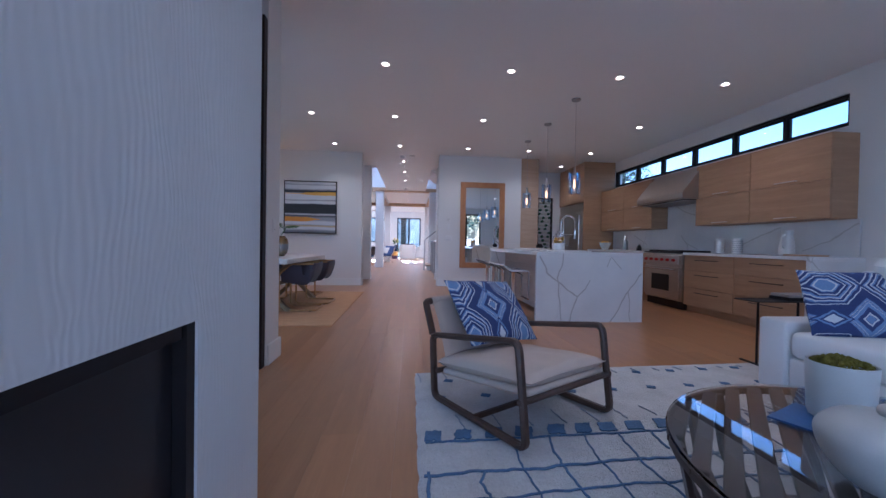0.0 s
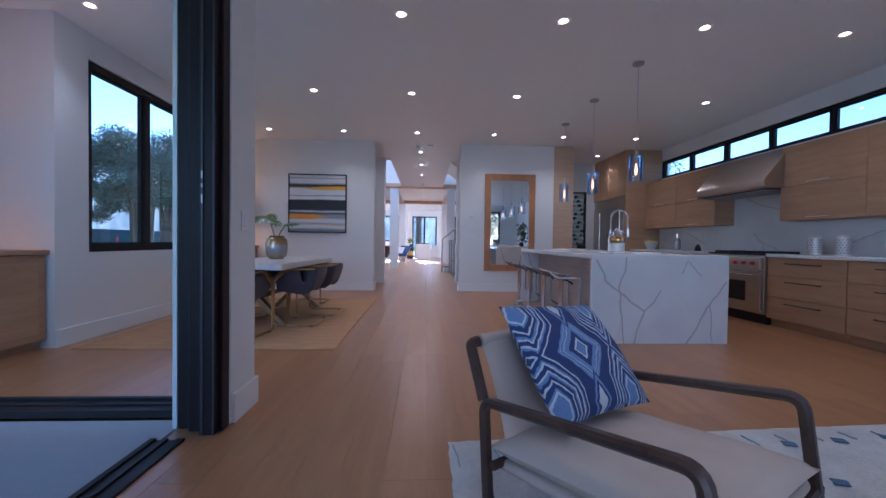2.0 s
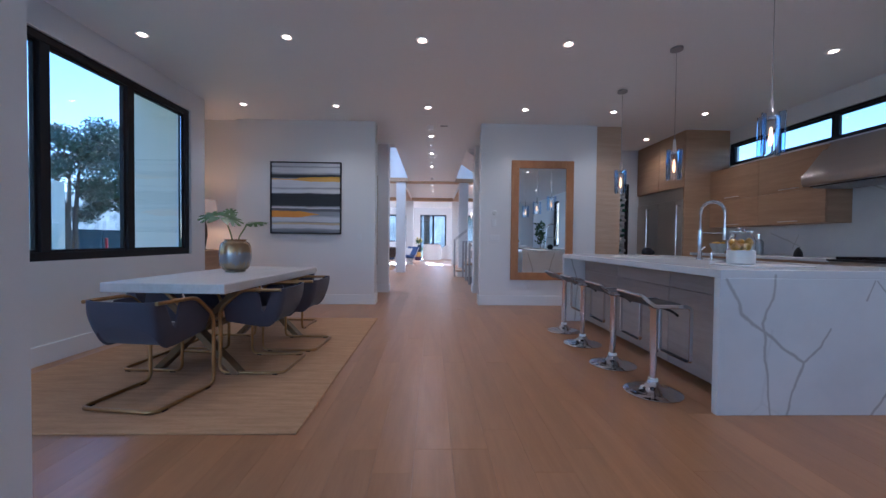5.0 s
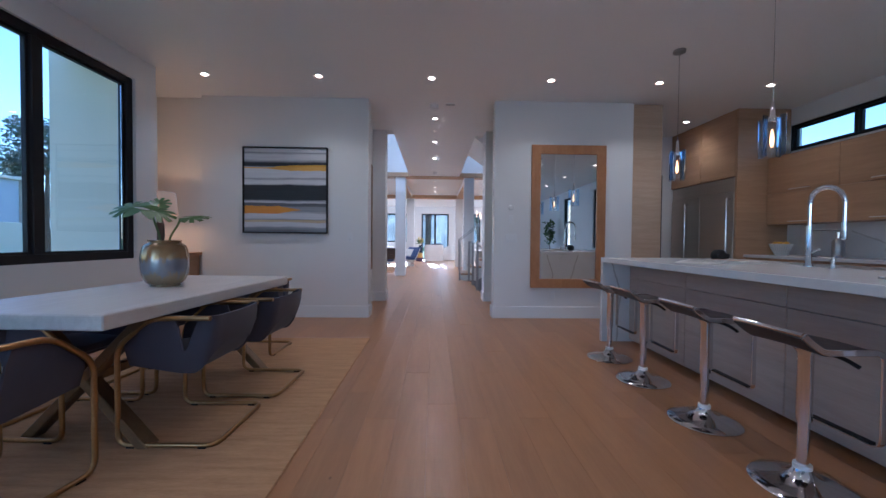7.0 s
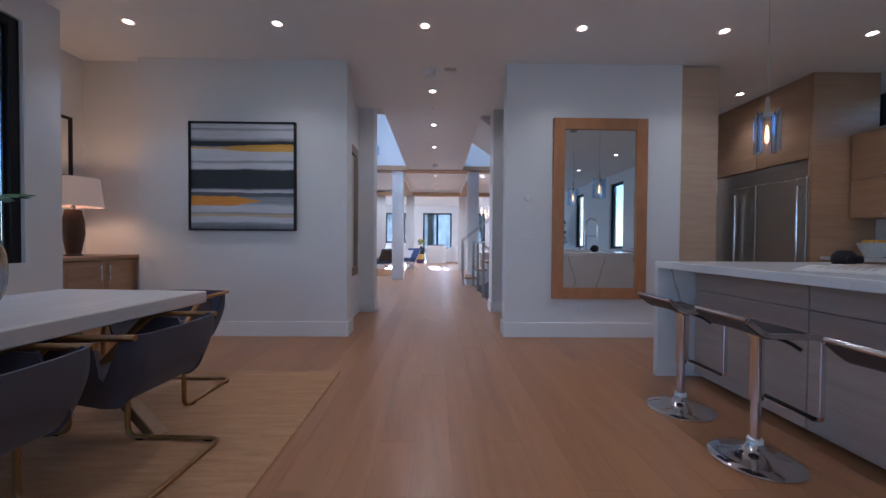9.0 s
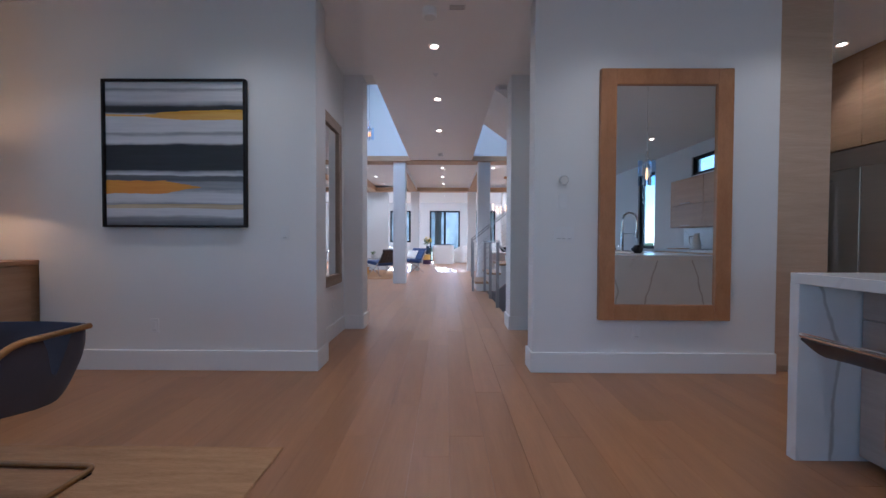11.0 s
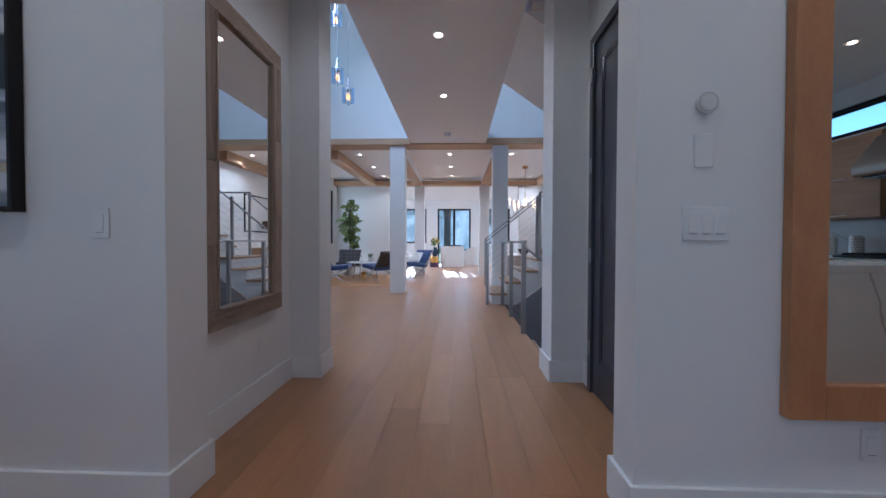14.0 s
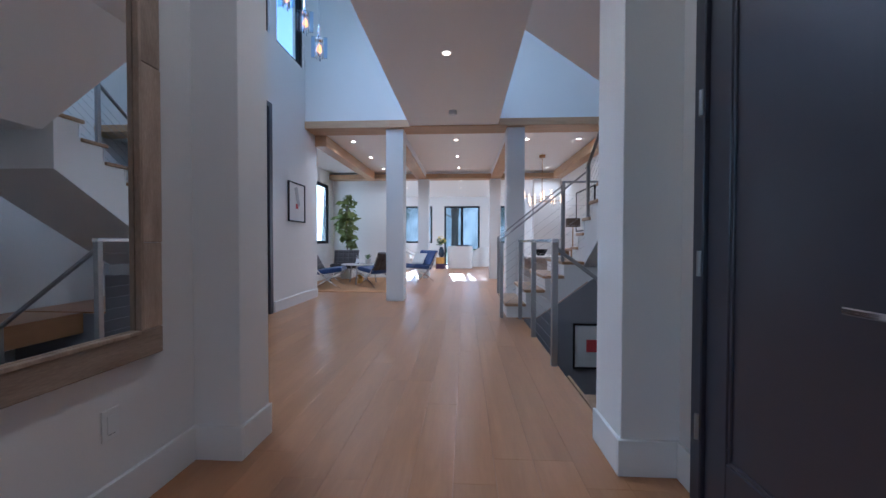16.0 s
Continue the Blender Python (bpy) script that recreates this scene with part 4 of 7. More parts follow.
def pull(x, y0, y1, z, parent, mat=None):
    """A slim bar handle along y."""
    return part("handle", tube([(x, y0, z), (x - 0.028, y0, z), (x - 0.028, y1, z), (x, y1, z)], 0.006, 0.006, n=6), mat or BRONZE, parent, "slim steel bar handle" if mat else "slim dark bar handle", True)


def base_cabinet(y0, y1, drawers):
    cab = thing("base_cabinet", "pale oak kitchen base cabinet with three drawers and dark bar handles", "cabinet", "kitchen base cabinets", pose(0, 0, 0))
    part("body", boxes(((X_BASE + 0.022, y0 + 0.002, 0.1), (X_WALL, y1 - 0.002, 0.885)), ((X_BASE + 0.07, y0 + 0.002, 0), (X_WALL, y1 - 0.002, 0.1))), OAK_CAB, cab)
    zs = [0.105, 0.385, 0.655, 0.882] if drawers == 3 else [0.105, 0.882]
    for z0, z1 in zip(zs, zs[1:]):
        d = part("drawer", boxes(((X_BASE, y0 + 0.004, z0 + 0.003), (X_BASE + 0.02, y1 - 0.004, z1 - 0.003)), bev=0.002), OAK_CAB, cab)
        mid, half = (y0 + y1) / 2, min(0.22, (y1 - y0) * 0.22)
        pull(X_BASE, mid - half, mid + half, z1 - 0.07, d)
    return cab


for y0, y1 in ((4.80, 5.75), (5.75, 6.68), (7.63, 8.78), (8.78, 9.93)):
    base_cabinet(y0, y1, 3)


def upper_cabinet(y0, y1):
    cab = thing("upper_cabinet", "pale oak wall cabinet with two lift-up doors", "cabinet", "kitchen wall cabinets", pose(0, 0, 0))
    part("body", boxes(((X_UP + 0.022, y0 + 0.002, 1.362), (X_WALL, y1 - 0.002, 2.325))), OAK_CAB, cab)
    for z0, z1 in ((1.36, 1.80), (1.80, 2.327)):
        d = part("door", boxes(((X_UP, y0 + 0.003, z0 + 0.003), (X_UP + 0.02, y1 - 0.003, z1 - 0.003)), bev=0.002), OAK_CAB, cab)
        mid = (y0 + y1) / 2
        pull(X_UP, mid - 0.13, mid + 0.13, z0 + 0.035, d, STEEL)


for y0, y1 in ((4.84, 5.85), (5.85, 6.84), (7.98, 8.95), (8.95, 9.93)):
    upper_cabinet(y0, y1)

tagged(part("worktop", boxes(((X_BASE - 0.025, 4.745, 0.887), (X_WALL, 6.68, 0.927)), ((X_BASE - 0.025, 4.745, 0.0), (X_WALL, 4.795, 0.8865)), ((X_BASE - 0.025, 7.63, 0.887), (X_WALL, 9.94, 0.927)), bev=0.003), QUARTZ, None), "white veined quartz worktop on the base cabinets", "worktop")
tagged(part("backsplash", boxes(((X_WALL - 0.02, 4.80, 0.93), (X_WALL - 0.001, 9.94, 1.358)), ((X_WALL - 0.02, 6.85, 1.358), (X_WALL - 0.001, 7.97, 1.80))), QUARTZ_SPLASH, None), "white veined quartz backsplash", "backsplash", kind="structure")

# Range with red knobs.
rg = thing("range_cooker", "wide stainless steel range cooker with red knobs", "cooker", at=pose(0, 0, 0))
part("body", boxes(((4.575, 6.69, 0.13), (5.2, 7.62, 0.90)), bev=0.004), STEEL_WARM, rg)
part("kick_plate", boxes(((4.62, 6.69, 0.0), (5.2, 7.62, 0.12)), bev=0.002), BLACK, rg)
dr = part("oven_door", boxes(((4.535, 6.71, 0.17), (4.574, 7.60, 0.68)), bev=0.006), STEEL_WARM, rg)
part("oven_window", boxes(((4.529, 6.93, 0.28), (4.534, 7.38, 0.55)), bev=0.002), SOOT, dr, "dark oven window")
part("handle", tube([(4.535, 6.78, 0.64), (4.48, 6.78, 0.64), (4.48, 7.53, 0.64), (4.535, 7.53, 0.64)], 0.013, 0.015), CHROME, dr, "", True)
part("control_panel", boxes(((4.52, 6.70, 0.72), (4.574, 7.61, 0.87)), bev=0.01), STEEL_WARM, rg)
for i in range(6):
    y = 6.80 + i * 0.142
    k = part("knob", moved(lathe([(0, 0), (0.024, 0), (0.025, 0.012), (0.02, 0.036), (0, 0.038)], 16), pose(4.52, y, 0.795, 0, -90, 0)), RED_KNOB, rg, "red control knob", True)
hob = part("hob", boxes(((4.54, 6.69, 0.905), (5.2, 7.62, 0.925)), bev=0.003), SOOT, rg)
for i in range(3):
    y = 6.72 + i * 0.295
    part("grate", boxes(*[((4.6, y + 0.02 + k * 0.075, 0.935), (5.1, y + 0.035 + k * 0.075, 0.955)) for k in range(4)], *[((4.6 + k * 0.24, y + 0.02, 0.926), (4.62 + k * 0.24, y + 0.26, 0.945)) for k in range(3)]), BLACK, hob, "black iron grate")
# Hood: an upright visor, a sloping face and baffle filters.
hood = thing("range_hood", "stainless steel range hood with a sloping face", "range hood", at=pose(0, 0, 0))
bm = bmesh.new()
side = rounded([(X_WALL - 0.022, 0, 1.80), (4.64, 0, 1.80), (4.62, 0, 1.90), (4.98, 0, 2.36), (X_WALL - 0.022, 0, 2.36)], 0.035)
ends = [[bm.verts.new((p.x, y, p.z)) for p in side] for y in (6.79, 8.03)]
for i in range(len(side)):
    j = (i + 1) % len(side)
    bm.faces.new((ends[0][i], ends[0][j], ends[1][j], ends[1][i]))
bm.faces.new(ends[0]), bm.faces.new(list(reversed(ends[1])))
part("canopy", bm, STEEL_HOOD, hood, "", True)
# Flat black plate in place of a hollow's shade behind the slats.
part("recess", boxes(((4.70, 6.83, 1.788), (5.18, 7.99, 1.799))), SOOT, hood, "black plate that gives the shade behind the filter slats")
for i in range(14):
    part("baffle", boxes(((4.71, 6.85 + i * 0.081, 1.772), (5.16, 6.905 + i * 0.081, 1.787)), bev=0.003), STEEL_GREY, hood, "steel filter slat")

# Tall run with fridge.
tall = thing("fridge_surround", "tall oak cabinet run round the fridge", "cabinet", at=pose(0, 0, 0))
part("end_panel", boxes(((4.46, 9.945, 0), (X_WALL, 9.985, 3.056)), bev=0.002), OAK_CAB, tall)
part("top_cabinet", boxes(((4.48, 9.99, 2.075), (X_WALL, 11.48, 3.056))), OAK_CAB, tall)
for y0, y1 in ((9.99, 10.71), (10.715, 11.48)):
    part("door", boxes(((4.46, y0, 2.077), (4.479, y1, 3.056)), bev=0.002), OAK_CAB, tall)
fr = thing("fridge", "double-door built-in stainless steel fridge with long bar handles", "fridge", at=pose(0, 0, 0))
part("body", boxes(((4.5, 9.99, 0.08), (X_WALL, 11.45, 2.07))), STEEL_GREY, fr)
part("grille", boxes(((4.47, 9.995, 1.86), (4.499, 11.44, 2.065)), bev=0.003), STEEL_WARM, fr)
for y0, y1, hy in ((9.995, 10.70, 10.06), (10.71, 11.44, 11.0)):
    d = part("door", boxes(((4.455, y0, 0.1), (4.499, y1, 1.855)), bev=0.004), STEEL_WARM, fr)
    part("handle", tube([(4.455, hy, 0.75), (4.40, hy, 0.75), (4.40, hy, 1.75), (4.455, hy, 1.75)], 0.014, 0.01), CHROME, d, "long steel bar handle", True)
# Tall oak unit beside the mirror wall and the bottle rack in the pantry.
tu = thing("tall_cabinet", "tall pale oak cabinet end beside the mirror wall", "cabinet", at=pose(0, 0, 0))
part("body", boxes(((2.855, 9.85, 0.06), (3.28, 10.6, 3.05)), bev=0.002), OAK_PALE, tu)
part("plinth", boxes(((2.875, 9.88, 0), (3.26, 10.58, 0.06))), OAK_PALE, tu)
rack = thing("wine_rack", "tall dark rack of green wine bottles in the pantry", "wine rack", at=pose(0, 0, 0))
part("frame", boxes(((3.80, 11.36, 0.1), (3.815, 11.49, 2.3)), ((4.20, 11.36, 0.1), (4.215, 11.49, 2.3)), ((3.80, 11.36, 2.3), (4.215, 11.49, 2.32)), ((3.80, 11.36, 0.08), (4.215, 11.49, 0.1))), BLACK, rack)
BOTTLE = surf("green_bottle", (0.06, 0.16, 0.11), 0.2, vary=0.2, relief=0.0)
bottle_me = mesh_of("bottle", moved(lathe([(0, 0), (0.034, 0.004), (0.036, 0.07), (0.014, 0.10), (0.014, 0.13), (0, 0.132)], 10), pose(0, 0, 0, 90, 0, 0)), BOTTLE, True)
bottle_pale = mesh_of("bottle", moved(lathe([(0, 0), (0.034, 0.004), (0.036, 0.07), (0.014, 0.10), (0.014, 0.13), (0, 0.132)], 10), pose(0, 0, 0, 90, 0, 0)), PAPER, True)
for r in range(20):
    for c in range(4):
        ob = new("bottle", bottle_me if (r * 3 + c) % 5 % 2 else bottle_pale)
        ob.parent = rack
        ob.location = (3.86 + c * 0.088 + 0.03 * (r % 2), 11.485, 0.17 + r * 0.107)

# Island in veined quartz with pale drawers on the seat side.
IX0, IX1, IY0, IY1 = 1.88, 3.33, 5.77, 8.64
isl = thing("kitchen_island", "waterfall kitchen island in white veined quartz", "kitchen island", at=pose(0, 0, 0))
part("end_slab", boxes(((IX0, IY0, 0), (IX1, IY0 + 0.05, 0.868)), bev=0.002), QUARTZ_ISLAND, isl)
part("end_slab", boxes(((IX0, IY1 - 0.05, 0), (IX1, IY1, 0.868)), bev=0.002), QUARTZ_END, isl)
part("top_slab", boxes(((IX0, IY0, 0.868), (IX1, IY1, 0.92)), bev=0.003), QUARTZ_ISLAND, isl)
part("body", boxes(((IX0 + 0.32, IY0 + 0.052, 0.09), (IX1 - 0.02, IY1 - 0.052, 0.866)), ((IX0 + 0.38, IY0 + 0.052, 0), (IX1 - 0.08, IY1 - 0.052, 0.09))), OAK_GREY, isl)
n = 3
for i in range(n):
    y0 = IY0 + 0.056 + i * (IY1 - IY0 - 0.112) / n
    y1 = y0 + (IY1 - IY0 - 0.112) / n
    for z0, z1 in ((0.03, 0.70), (0.70, 0.862)):
        part("panel", boxes(((IX0 + 0.298, y0 + 0.003, z0 + 0.003), (IX0 + 0.318, y1 - 0.003, z1 - 0.003)), bev=0.002), OAK_GREY, isl)
sink = tagged(part("sink", boxes(((2.88, 6.88, 0.9205), (3.24, 7.58, 0.922)), bev=0.0), STEEL_GREY, None), "undermounted steel sink in the island", "sink")

# Spring-neck tap.
tap = thing("kitchen_tap", "tall chrome spring-neck kitchen tap on the island", "tap", at=pose(2.79, 7.22, 0.9205, 0, 0, -8))
part("body", lathe([(0, 0), (0.03, 0), (0.03, 0.01), (0.02, 0.03), (0.02, 0.30), (0, 0.302)], 16), CHROME, tap, "", True)
arc = [(0, 0, 0.29), (0, 0, 0.47)] + [(0.115 - 0.115 * math.cos(a), 0, 0.47 + 0.115 * math.sin(a)) for a in [math.pi * k / 10 for k in range(1, 10)]] + [(0.23, 0, 0.47), (0.23, 0, 0.33)]
part("hose", tube(arc, 0.012, 0.02, n=8), CHROME, tap, "", True)
path = rounded(arc, 0.02)
bm = bmesh.new()
for k in range(2, 44):
    s = k / 46 * (len(path) - 1)
    i = int(s)
    p = path[i].lerp(path[i + 1], s - i)
    d = (path[i + 1] - path[i]).normalized()
    q = d.to_track_quat("Z", "Y").to_matrix().to_4x4()
    moved_ring = [Matrix.Translation(p) @ q @ Vector((0.016 * math.cos(a), 0.016 * math.sin(a), 0)) for a in [2 * math.pi * j / 8 for j in range(8)]]
    sweep(moved_ring, circle(0.0025, 4), True, bm=bm)
part("spring", bm, CHROME, tap, "", True)
part("spray_head", lathe([(0, 0.2), (0.017, 0.2), (0.02, 0.22), (0.016, 0.33), (0, 0.335)], 14, at=(0.23, 0, 0)), CHROME, tap, "", True)
part("holder", tube([(0.0, 0, 0.27), (0.23, 0, 0.27)], 0.006, n=6), CHROME, tap, "", True)
part("lever", tube([(0, -0.02, 0.1), (0, -0.09, 0.13)], 0.007, n=6), CHROME, tap, "", True)
pump = thing("soap_dispenser", "small chrome soap dispenser beside the tap", "soap dispenser", at=pose(2.77, 7.03, 0.9205))
part("body", lathe([(0, 0), (0.021, 0), (0.021, 0.006), (0.013, 0.01), (0.013, 0.065), (0, 0.067)], 16), CHROME, pump, "", True)
part("spout", tube([(0, 0, 0.06), (0.0, 0, 0.085), (0.06, 0, 0.082)], 0.006, 0.012, n=8), CHROME, pump, "", True)


def pendant(x, y, z_top, z_bot, ceiling, s=1.0, bulb=1.0, lit=None):
    """A clear glass cylinder with a glowing filament, within glass fins, on a cord."""
    pen = thing("pendant_lamp", "small clear glass pendant lamp with a glowing filament bulb", "pendant lamp", "glass pendants", pose(x, y, z_bot))
    hgt = z_top - z_bot
    part("canopy", lathe([(0, ceiling - z_bot), (0.06, ceiling - z_bot), (0.06, ceiling - z_bot - 0.022), (0, ceiling - z_bot - 0.024)], 16), STEEL_GREY, pen, "", True)
    part("cord", tube([(0, 0, hgt + 0.1), (0, 0, ceiling - z_bot - 0.02)], 0.0025, n=6), STEEL_GREY, pen)
    part("socket", lathe([(0, hgt + 0.13), (0.012, hgt + 0.13), (0.018, hgt + 0.02), (0.034, hgt + 0.004), (0.034, hgt - 0.02), (0, hgt - 0.022)], 14), CHROME, pen, "", True)
    part("shade", lathe([(0.045 * s, 0), (0.045 * s, hgt), (0.041 * s, hgt), (0.041 * s, 0), (0.045 * s, 0)], 20), CLEAR, pen, "clear glass cylinder", True).visible_shadow = False
    for k in range(4):
        a = radians(14 + 90 * k)
        f = boxes(((0.05 * s, -0.005, 0.0), (0.094 * s, 0.005, hgt + 0.02)), bev=0.0015)
        part("fin", moved(f, pose(0, 0, 0, 0, 0, math.degrees(a))), BLUE_GLASS, pen, "pale blue glass fin").visible_shadow = False
    part("bulb", lathe(softened([(0, hgt * 0.24), (0.009 * bulb, hgt * 0.28), (0.014 * bulb, hgt * 0.40), (0.012 * bulb, hgt * 0.54), (0.006 * bulb, hgt * 0.70), (0, hgt * 0.74)], 3), 14), lit or BULB_GLOW, pen, "glowing amber filament bulb", True)
    return pen


for y in (6.165, 7.27, 8.365):
    pendant(2.535, y, 2.01, 1.735, H)


def downlight(x, y, z=H, lit=True):
    d = thing("downlight", "small round recessed ceiling light, switched on", "ceiling light", "recessed ceiling lights", pose(x, y, z))
    part("trim", lathe([(0.048, 0.0), (0.048, -0.005), (0.056, -0.006), (0.062, -0.002), (0.062, 0.0), (0.048, 0.0)], 24), PLASTIC_WHITE, d, "", True)
    part("lens", lathe([(0, -0.0015), (0.034, -0.0015)], 24), LAMP_GLOW, d, "glowing lens")
    part("reflector", lathe([(0.0345, -0.001), (0.0475, -0.004), (0.0475, 0.0), (0.0345, -0.001)], 24), RIM_GLOW, d, "lit reflector ring", True)
    return d


LIVING_LIGHTS = [(0.70, 1.80), (2.30, 1.80), (4.0, 1.80), (0.70, 3.62), (2.30, 3.62), (4.0, 3.62)]
LIGHTS = [(-2.80, 5.50), (-2.77, 7.27), (-0.07, 5.44), (1.41, 5.44), (2.76, 5.45), (4.15, 5.46), (-1.37, 7.25), (-0.04, 7.25), (1.42, 7.25), (4.15, 7.25), (-2.73, 9.15), (-1.37, 9.14), (-0.01, 9.14), (1.45, 9.14), (2.80, 9.15), (4.21, 9.15), (4.14, 10.62), (0.04, 10.66), (0.04, 12.10), (0.04, 13.62)]
FAR_LIGHTS = [(-2.0, 17.07), (-2.0, 18.49), (-2.0, 19.89), (0.06, 17.05), (0.06, 18.48), (0.07, 19.83), (0.09, 22.0), (0.09, 23.6), (1.45, 17.08), (2.45, 17.1), (2.45, 19.95), (-1.9, 22.0), (-1.9, 23.6)]
spot = bpy.data.lights.new("downlight_beam", "SPOT")
spot.energy, spot.color, spot.spot_size, spot.spot_blend, spot.shadow_soft_size = DOWN, (1.0, 0.82, 0.64), radians(122), 0.9, 0.05
hall_spot = bpy.data.lights.new("hall_downlight_beam", "SPOT")
hall_spot.energy, hall_spot.color, hall_spot.spot_size, hall_spot.spot_blend, hall_spot.shadow_soft_size = DOWN * 0.8, (1.0, 0.86, 0.72), radians(158), 0.6, 0.0
far_spot = bpy.data.lights.new("far_downlight_beam", "SPOT")
far_spot.energy, far_spot.color, far_spot.spot_size, far_spot.spot_blend, far_spot.shadow_soft_size = DOWN * 2.1, (1.0, 0.90, 0.80), radians(150), 0.8, 0.05
living_spot = bpy.data.lights.new("living_downlight_beam", "SPOT")
living_spot.energy, living_spot.color, living_spot.spot_size, living_spot.spot_blend, living_spot.shadow_soft_size = DOWN * 0.8, (1.0, 0.92, 0.84), radians(96), 0.9, 0.05
for x, y in LIVING_LIGHTS + LIGHTS + FAR_LIGHTS:
    downlight(x, y)
    lamp = new("downlight_beam", living_spot if y < 4 or x < -2 and y < 10 else spot if y < 10 or x > 1 and y < 12 else hall_spot if y < 15 else far_spot)
    lamp.matrix_world = look((x, y, H - 0.03), (x, y, 0.001))

# Smoke alarm and air grille on the hall ceiling.
tagged(part("smoke_alarm", lathe([(0, 2.99), (0.05, 2.99), (0.062, 3.005), (0.062, 3.06), (0, 3.06)], 20, at=(0.02, 10.04, 0)), PLASTIC_WHITE, None, "", True), "round white smoke alarm on the ceiling", "smoke alarm")
gr = thing("ceiling_vent", "small white slotted air grille in the ceiling", "air vent", at=pose(0.255, 10.0, 3.06))
part("frame", boxes(((-0.075, -0.04, -0.006), (0.075, 0.04, 0.0)), bev=0.002), PLASTIC_WHITE, gr)
for k in range(4):
    part("slat", boxes(((-0.062, -0.029 + k * 0.017, -0.009), (0.062, -0.021 + k * 0.017, -0.0065))), STEEL_GREY, gr)
tagged(part("sprinkler", lathe([(0, 3.03), (0.012, 3.032), (0.02, 3.05), (0.036, 3.06), (0, 3.06)], 14, at=(0.04, 11.3, 0)), PLASTIC_WHITE, None, "", True), "small white ceiling sprinkler", "sprinkler")
tagged(part("smoke_alarm", lathe([(0, 3.0), (0.05, 3.0), (0.062, 3.015), (0.062, 3.06), (0, 3.06)], 20, at=(0.05, 15.4, 0)), PLASTIC_WHITE, None, "", True), "round white smoke alarm on the ceiling", "smoke alarm")


def bar_stool(x, y, turn=0):
    st = thing("bar_stool", "chrome pedestal bar stool with a dark leather seat", "bar stool", "bar stools at the island", pose(x, y, 0, 0, 0, turn))
    part("base", lathe([(0, 0), (0.190, 0), (0.195, 0.006), (0.187, 0.013), (0.14, 0.022), (0.095, 0.032), (0.06, 0.048), (0.042, 0.066), (0.034, 0.085), (0, 0.088)], 48), CHROME, st, "", True)
    part("collar", lathe([(0, 0.08), (0.034, 0.08), (0.034, 0.105), (0, 0.106)], 16), PLASTIC_WHITE, st, "pale plastic collar", True)
    part("piston", lathe([(0, 0.1), (0.022, 0.1), (0.022, 0.33), (0, 0.331)], 16), CHROME, st, "slim chrome piston", True)
    part("column", lathe([(0, 0.30), (0.029, 0.30), (0.029, 0.60), (0.05, 0.63), (0, 0.635)], 20), CHROME, st, "chrome sleeve", True)

    def line(v):
        """Side line of the seat: the raised lip behind, then the pan, forward along +x."""
        lip = max(0.0, (0.30 - v) / 0.30)
        return -0.185 + 0.315 * v + 0.02 * lip * (1 - lip), 0.652 + 0.066 * lip**1.5

    def seat(u, v):
        x, z = line(v)
        return (x, (u - 0.5) * 0.335, z + 0.006 * math.cos((u - 0.5) * 3.1))

    part("seat", sheet(seat, 10, 18, 0.016), LEATHER_DARK, st, "dark moulded leather seat", True)
    edge = [(line(k / 12)[0], line(k / 12)[1]) for k in range(12)]
    loop = [(x, -0.172, z) for x, z in edge] + rounded([(0.12, -0.172, 0.652), (0.152, -0.172, 0.635), (0.152, -0.172, 0.262), (0.152, 0.172, 0.262), (0.152, 0.172, 0.635), (0.12, 0.172, 0.652)], 0.035) + [(x, 0.172, z) for x, z in reversed(edge)]
    part("footrest", sweep(loop, bar(0.026, 0.008, 0.3), up=(0, 1, 0)), CHROME, st, "bent chrome strip that edges the seat and loops down as a footrest", True)
    part("lip_edge", tube([(-0.187, -0.172, 0.722), (-0.187, 0.172, 0.722)], 0.010, n=8), CHROME, st, "chrome lip edge", True)
    part("foot_grip", boxes(((0.138, -0.14, 0.267), (0.166, 0.14, 0.273)), bev=0.001), BLACK, st, "black rubber foot grip")
    part("lever", tube([(0.02, -0.03, 0.625), (0.06, -0.10, 0.61), (0.075, -0.15, 0.585)], 0.009, 0.03, n=8), BLACK, st, "black height lever", True)
    return st


first = bar_stool(1.69, 6.14)
for y in (6.755, 7.43, 8.0):
    copy_thing(first, pose(1.69, y, 0, 0, 0, 2 * math.sin(y * 9)))

# Small things on island and worktop.
jar = thing("lemon_jar", "lidded glass jar of lemons with a white lower half", "jar", at=pose(2.315, 6.14, 0.92))
part("base", lathe([(0, 0), (0.075, 0), (0.085, 0.01), (0.085, 0.10), (0.083, 0.10), (0, 0.098)], 24), WHITE_CERAMIC, jar, "white lower half", True)
part("glass", lathe([(0.083, 0.102), (0.088, 0.17), (0.065, 0.21), (0.062, 0.225), (0.058, 0.225), (0.062, 0.207), (0.083, 0.168), (0.079, 0.102), (0.083, 0.102)], 24), CLEAR, jar, "clear glass upper half", True)
part("lid", lathe([(0, 0.232), (0.068, 0.23), (0.068, 0.24), (0.02, 0.25), (0.018, 0.268), (0, 0.27)], 20), CLEAR, jar, "glass lid", True)
rng = random.Random(4)
for k in range(7):
    a = k * 2.4
    part("lemon", moved(lathe([(0, -0.036), (0.012, -0.031), (0.026, -0.012), (0.026, 0.012), (0.012, 0.031), (0, 0.036)], 10), Matrix.Translation((0.045 * math.cos(a) * (k > 0), 0.045 * math.sin(a) * (k > 0), 0.127 + 0.03 * (k % 2))) @ pose(0, 0, 0, 70 + 20 * k, 35 * k, 0)), LEMON, jar, "", True)
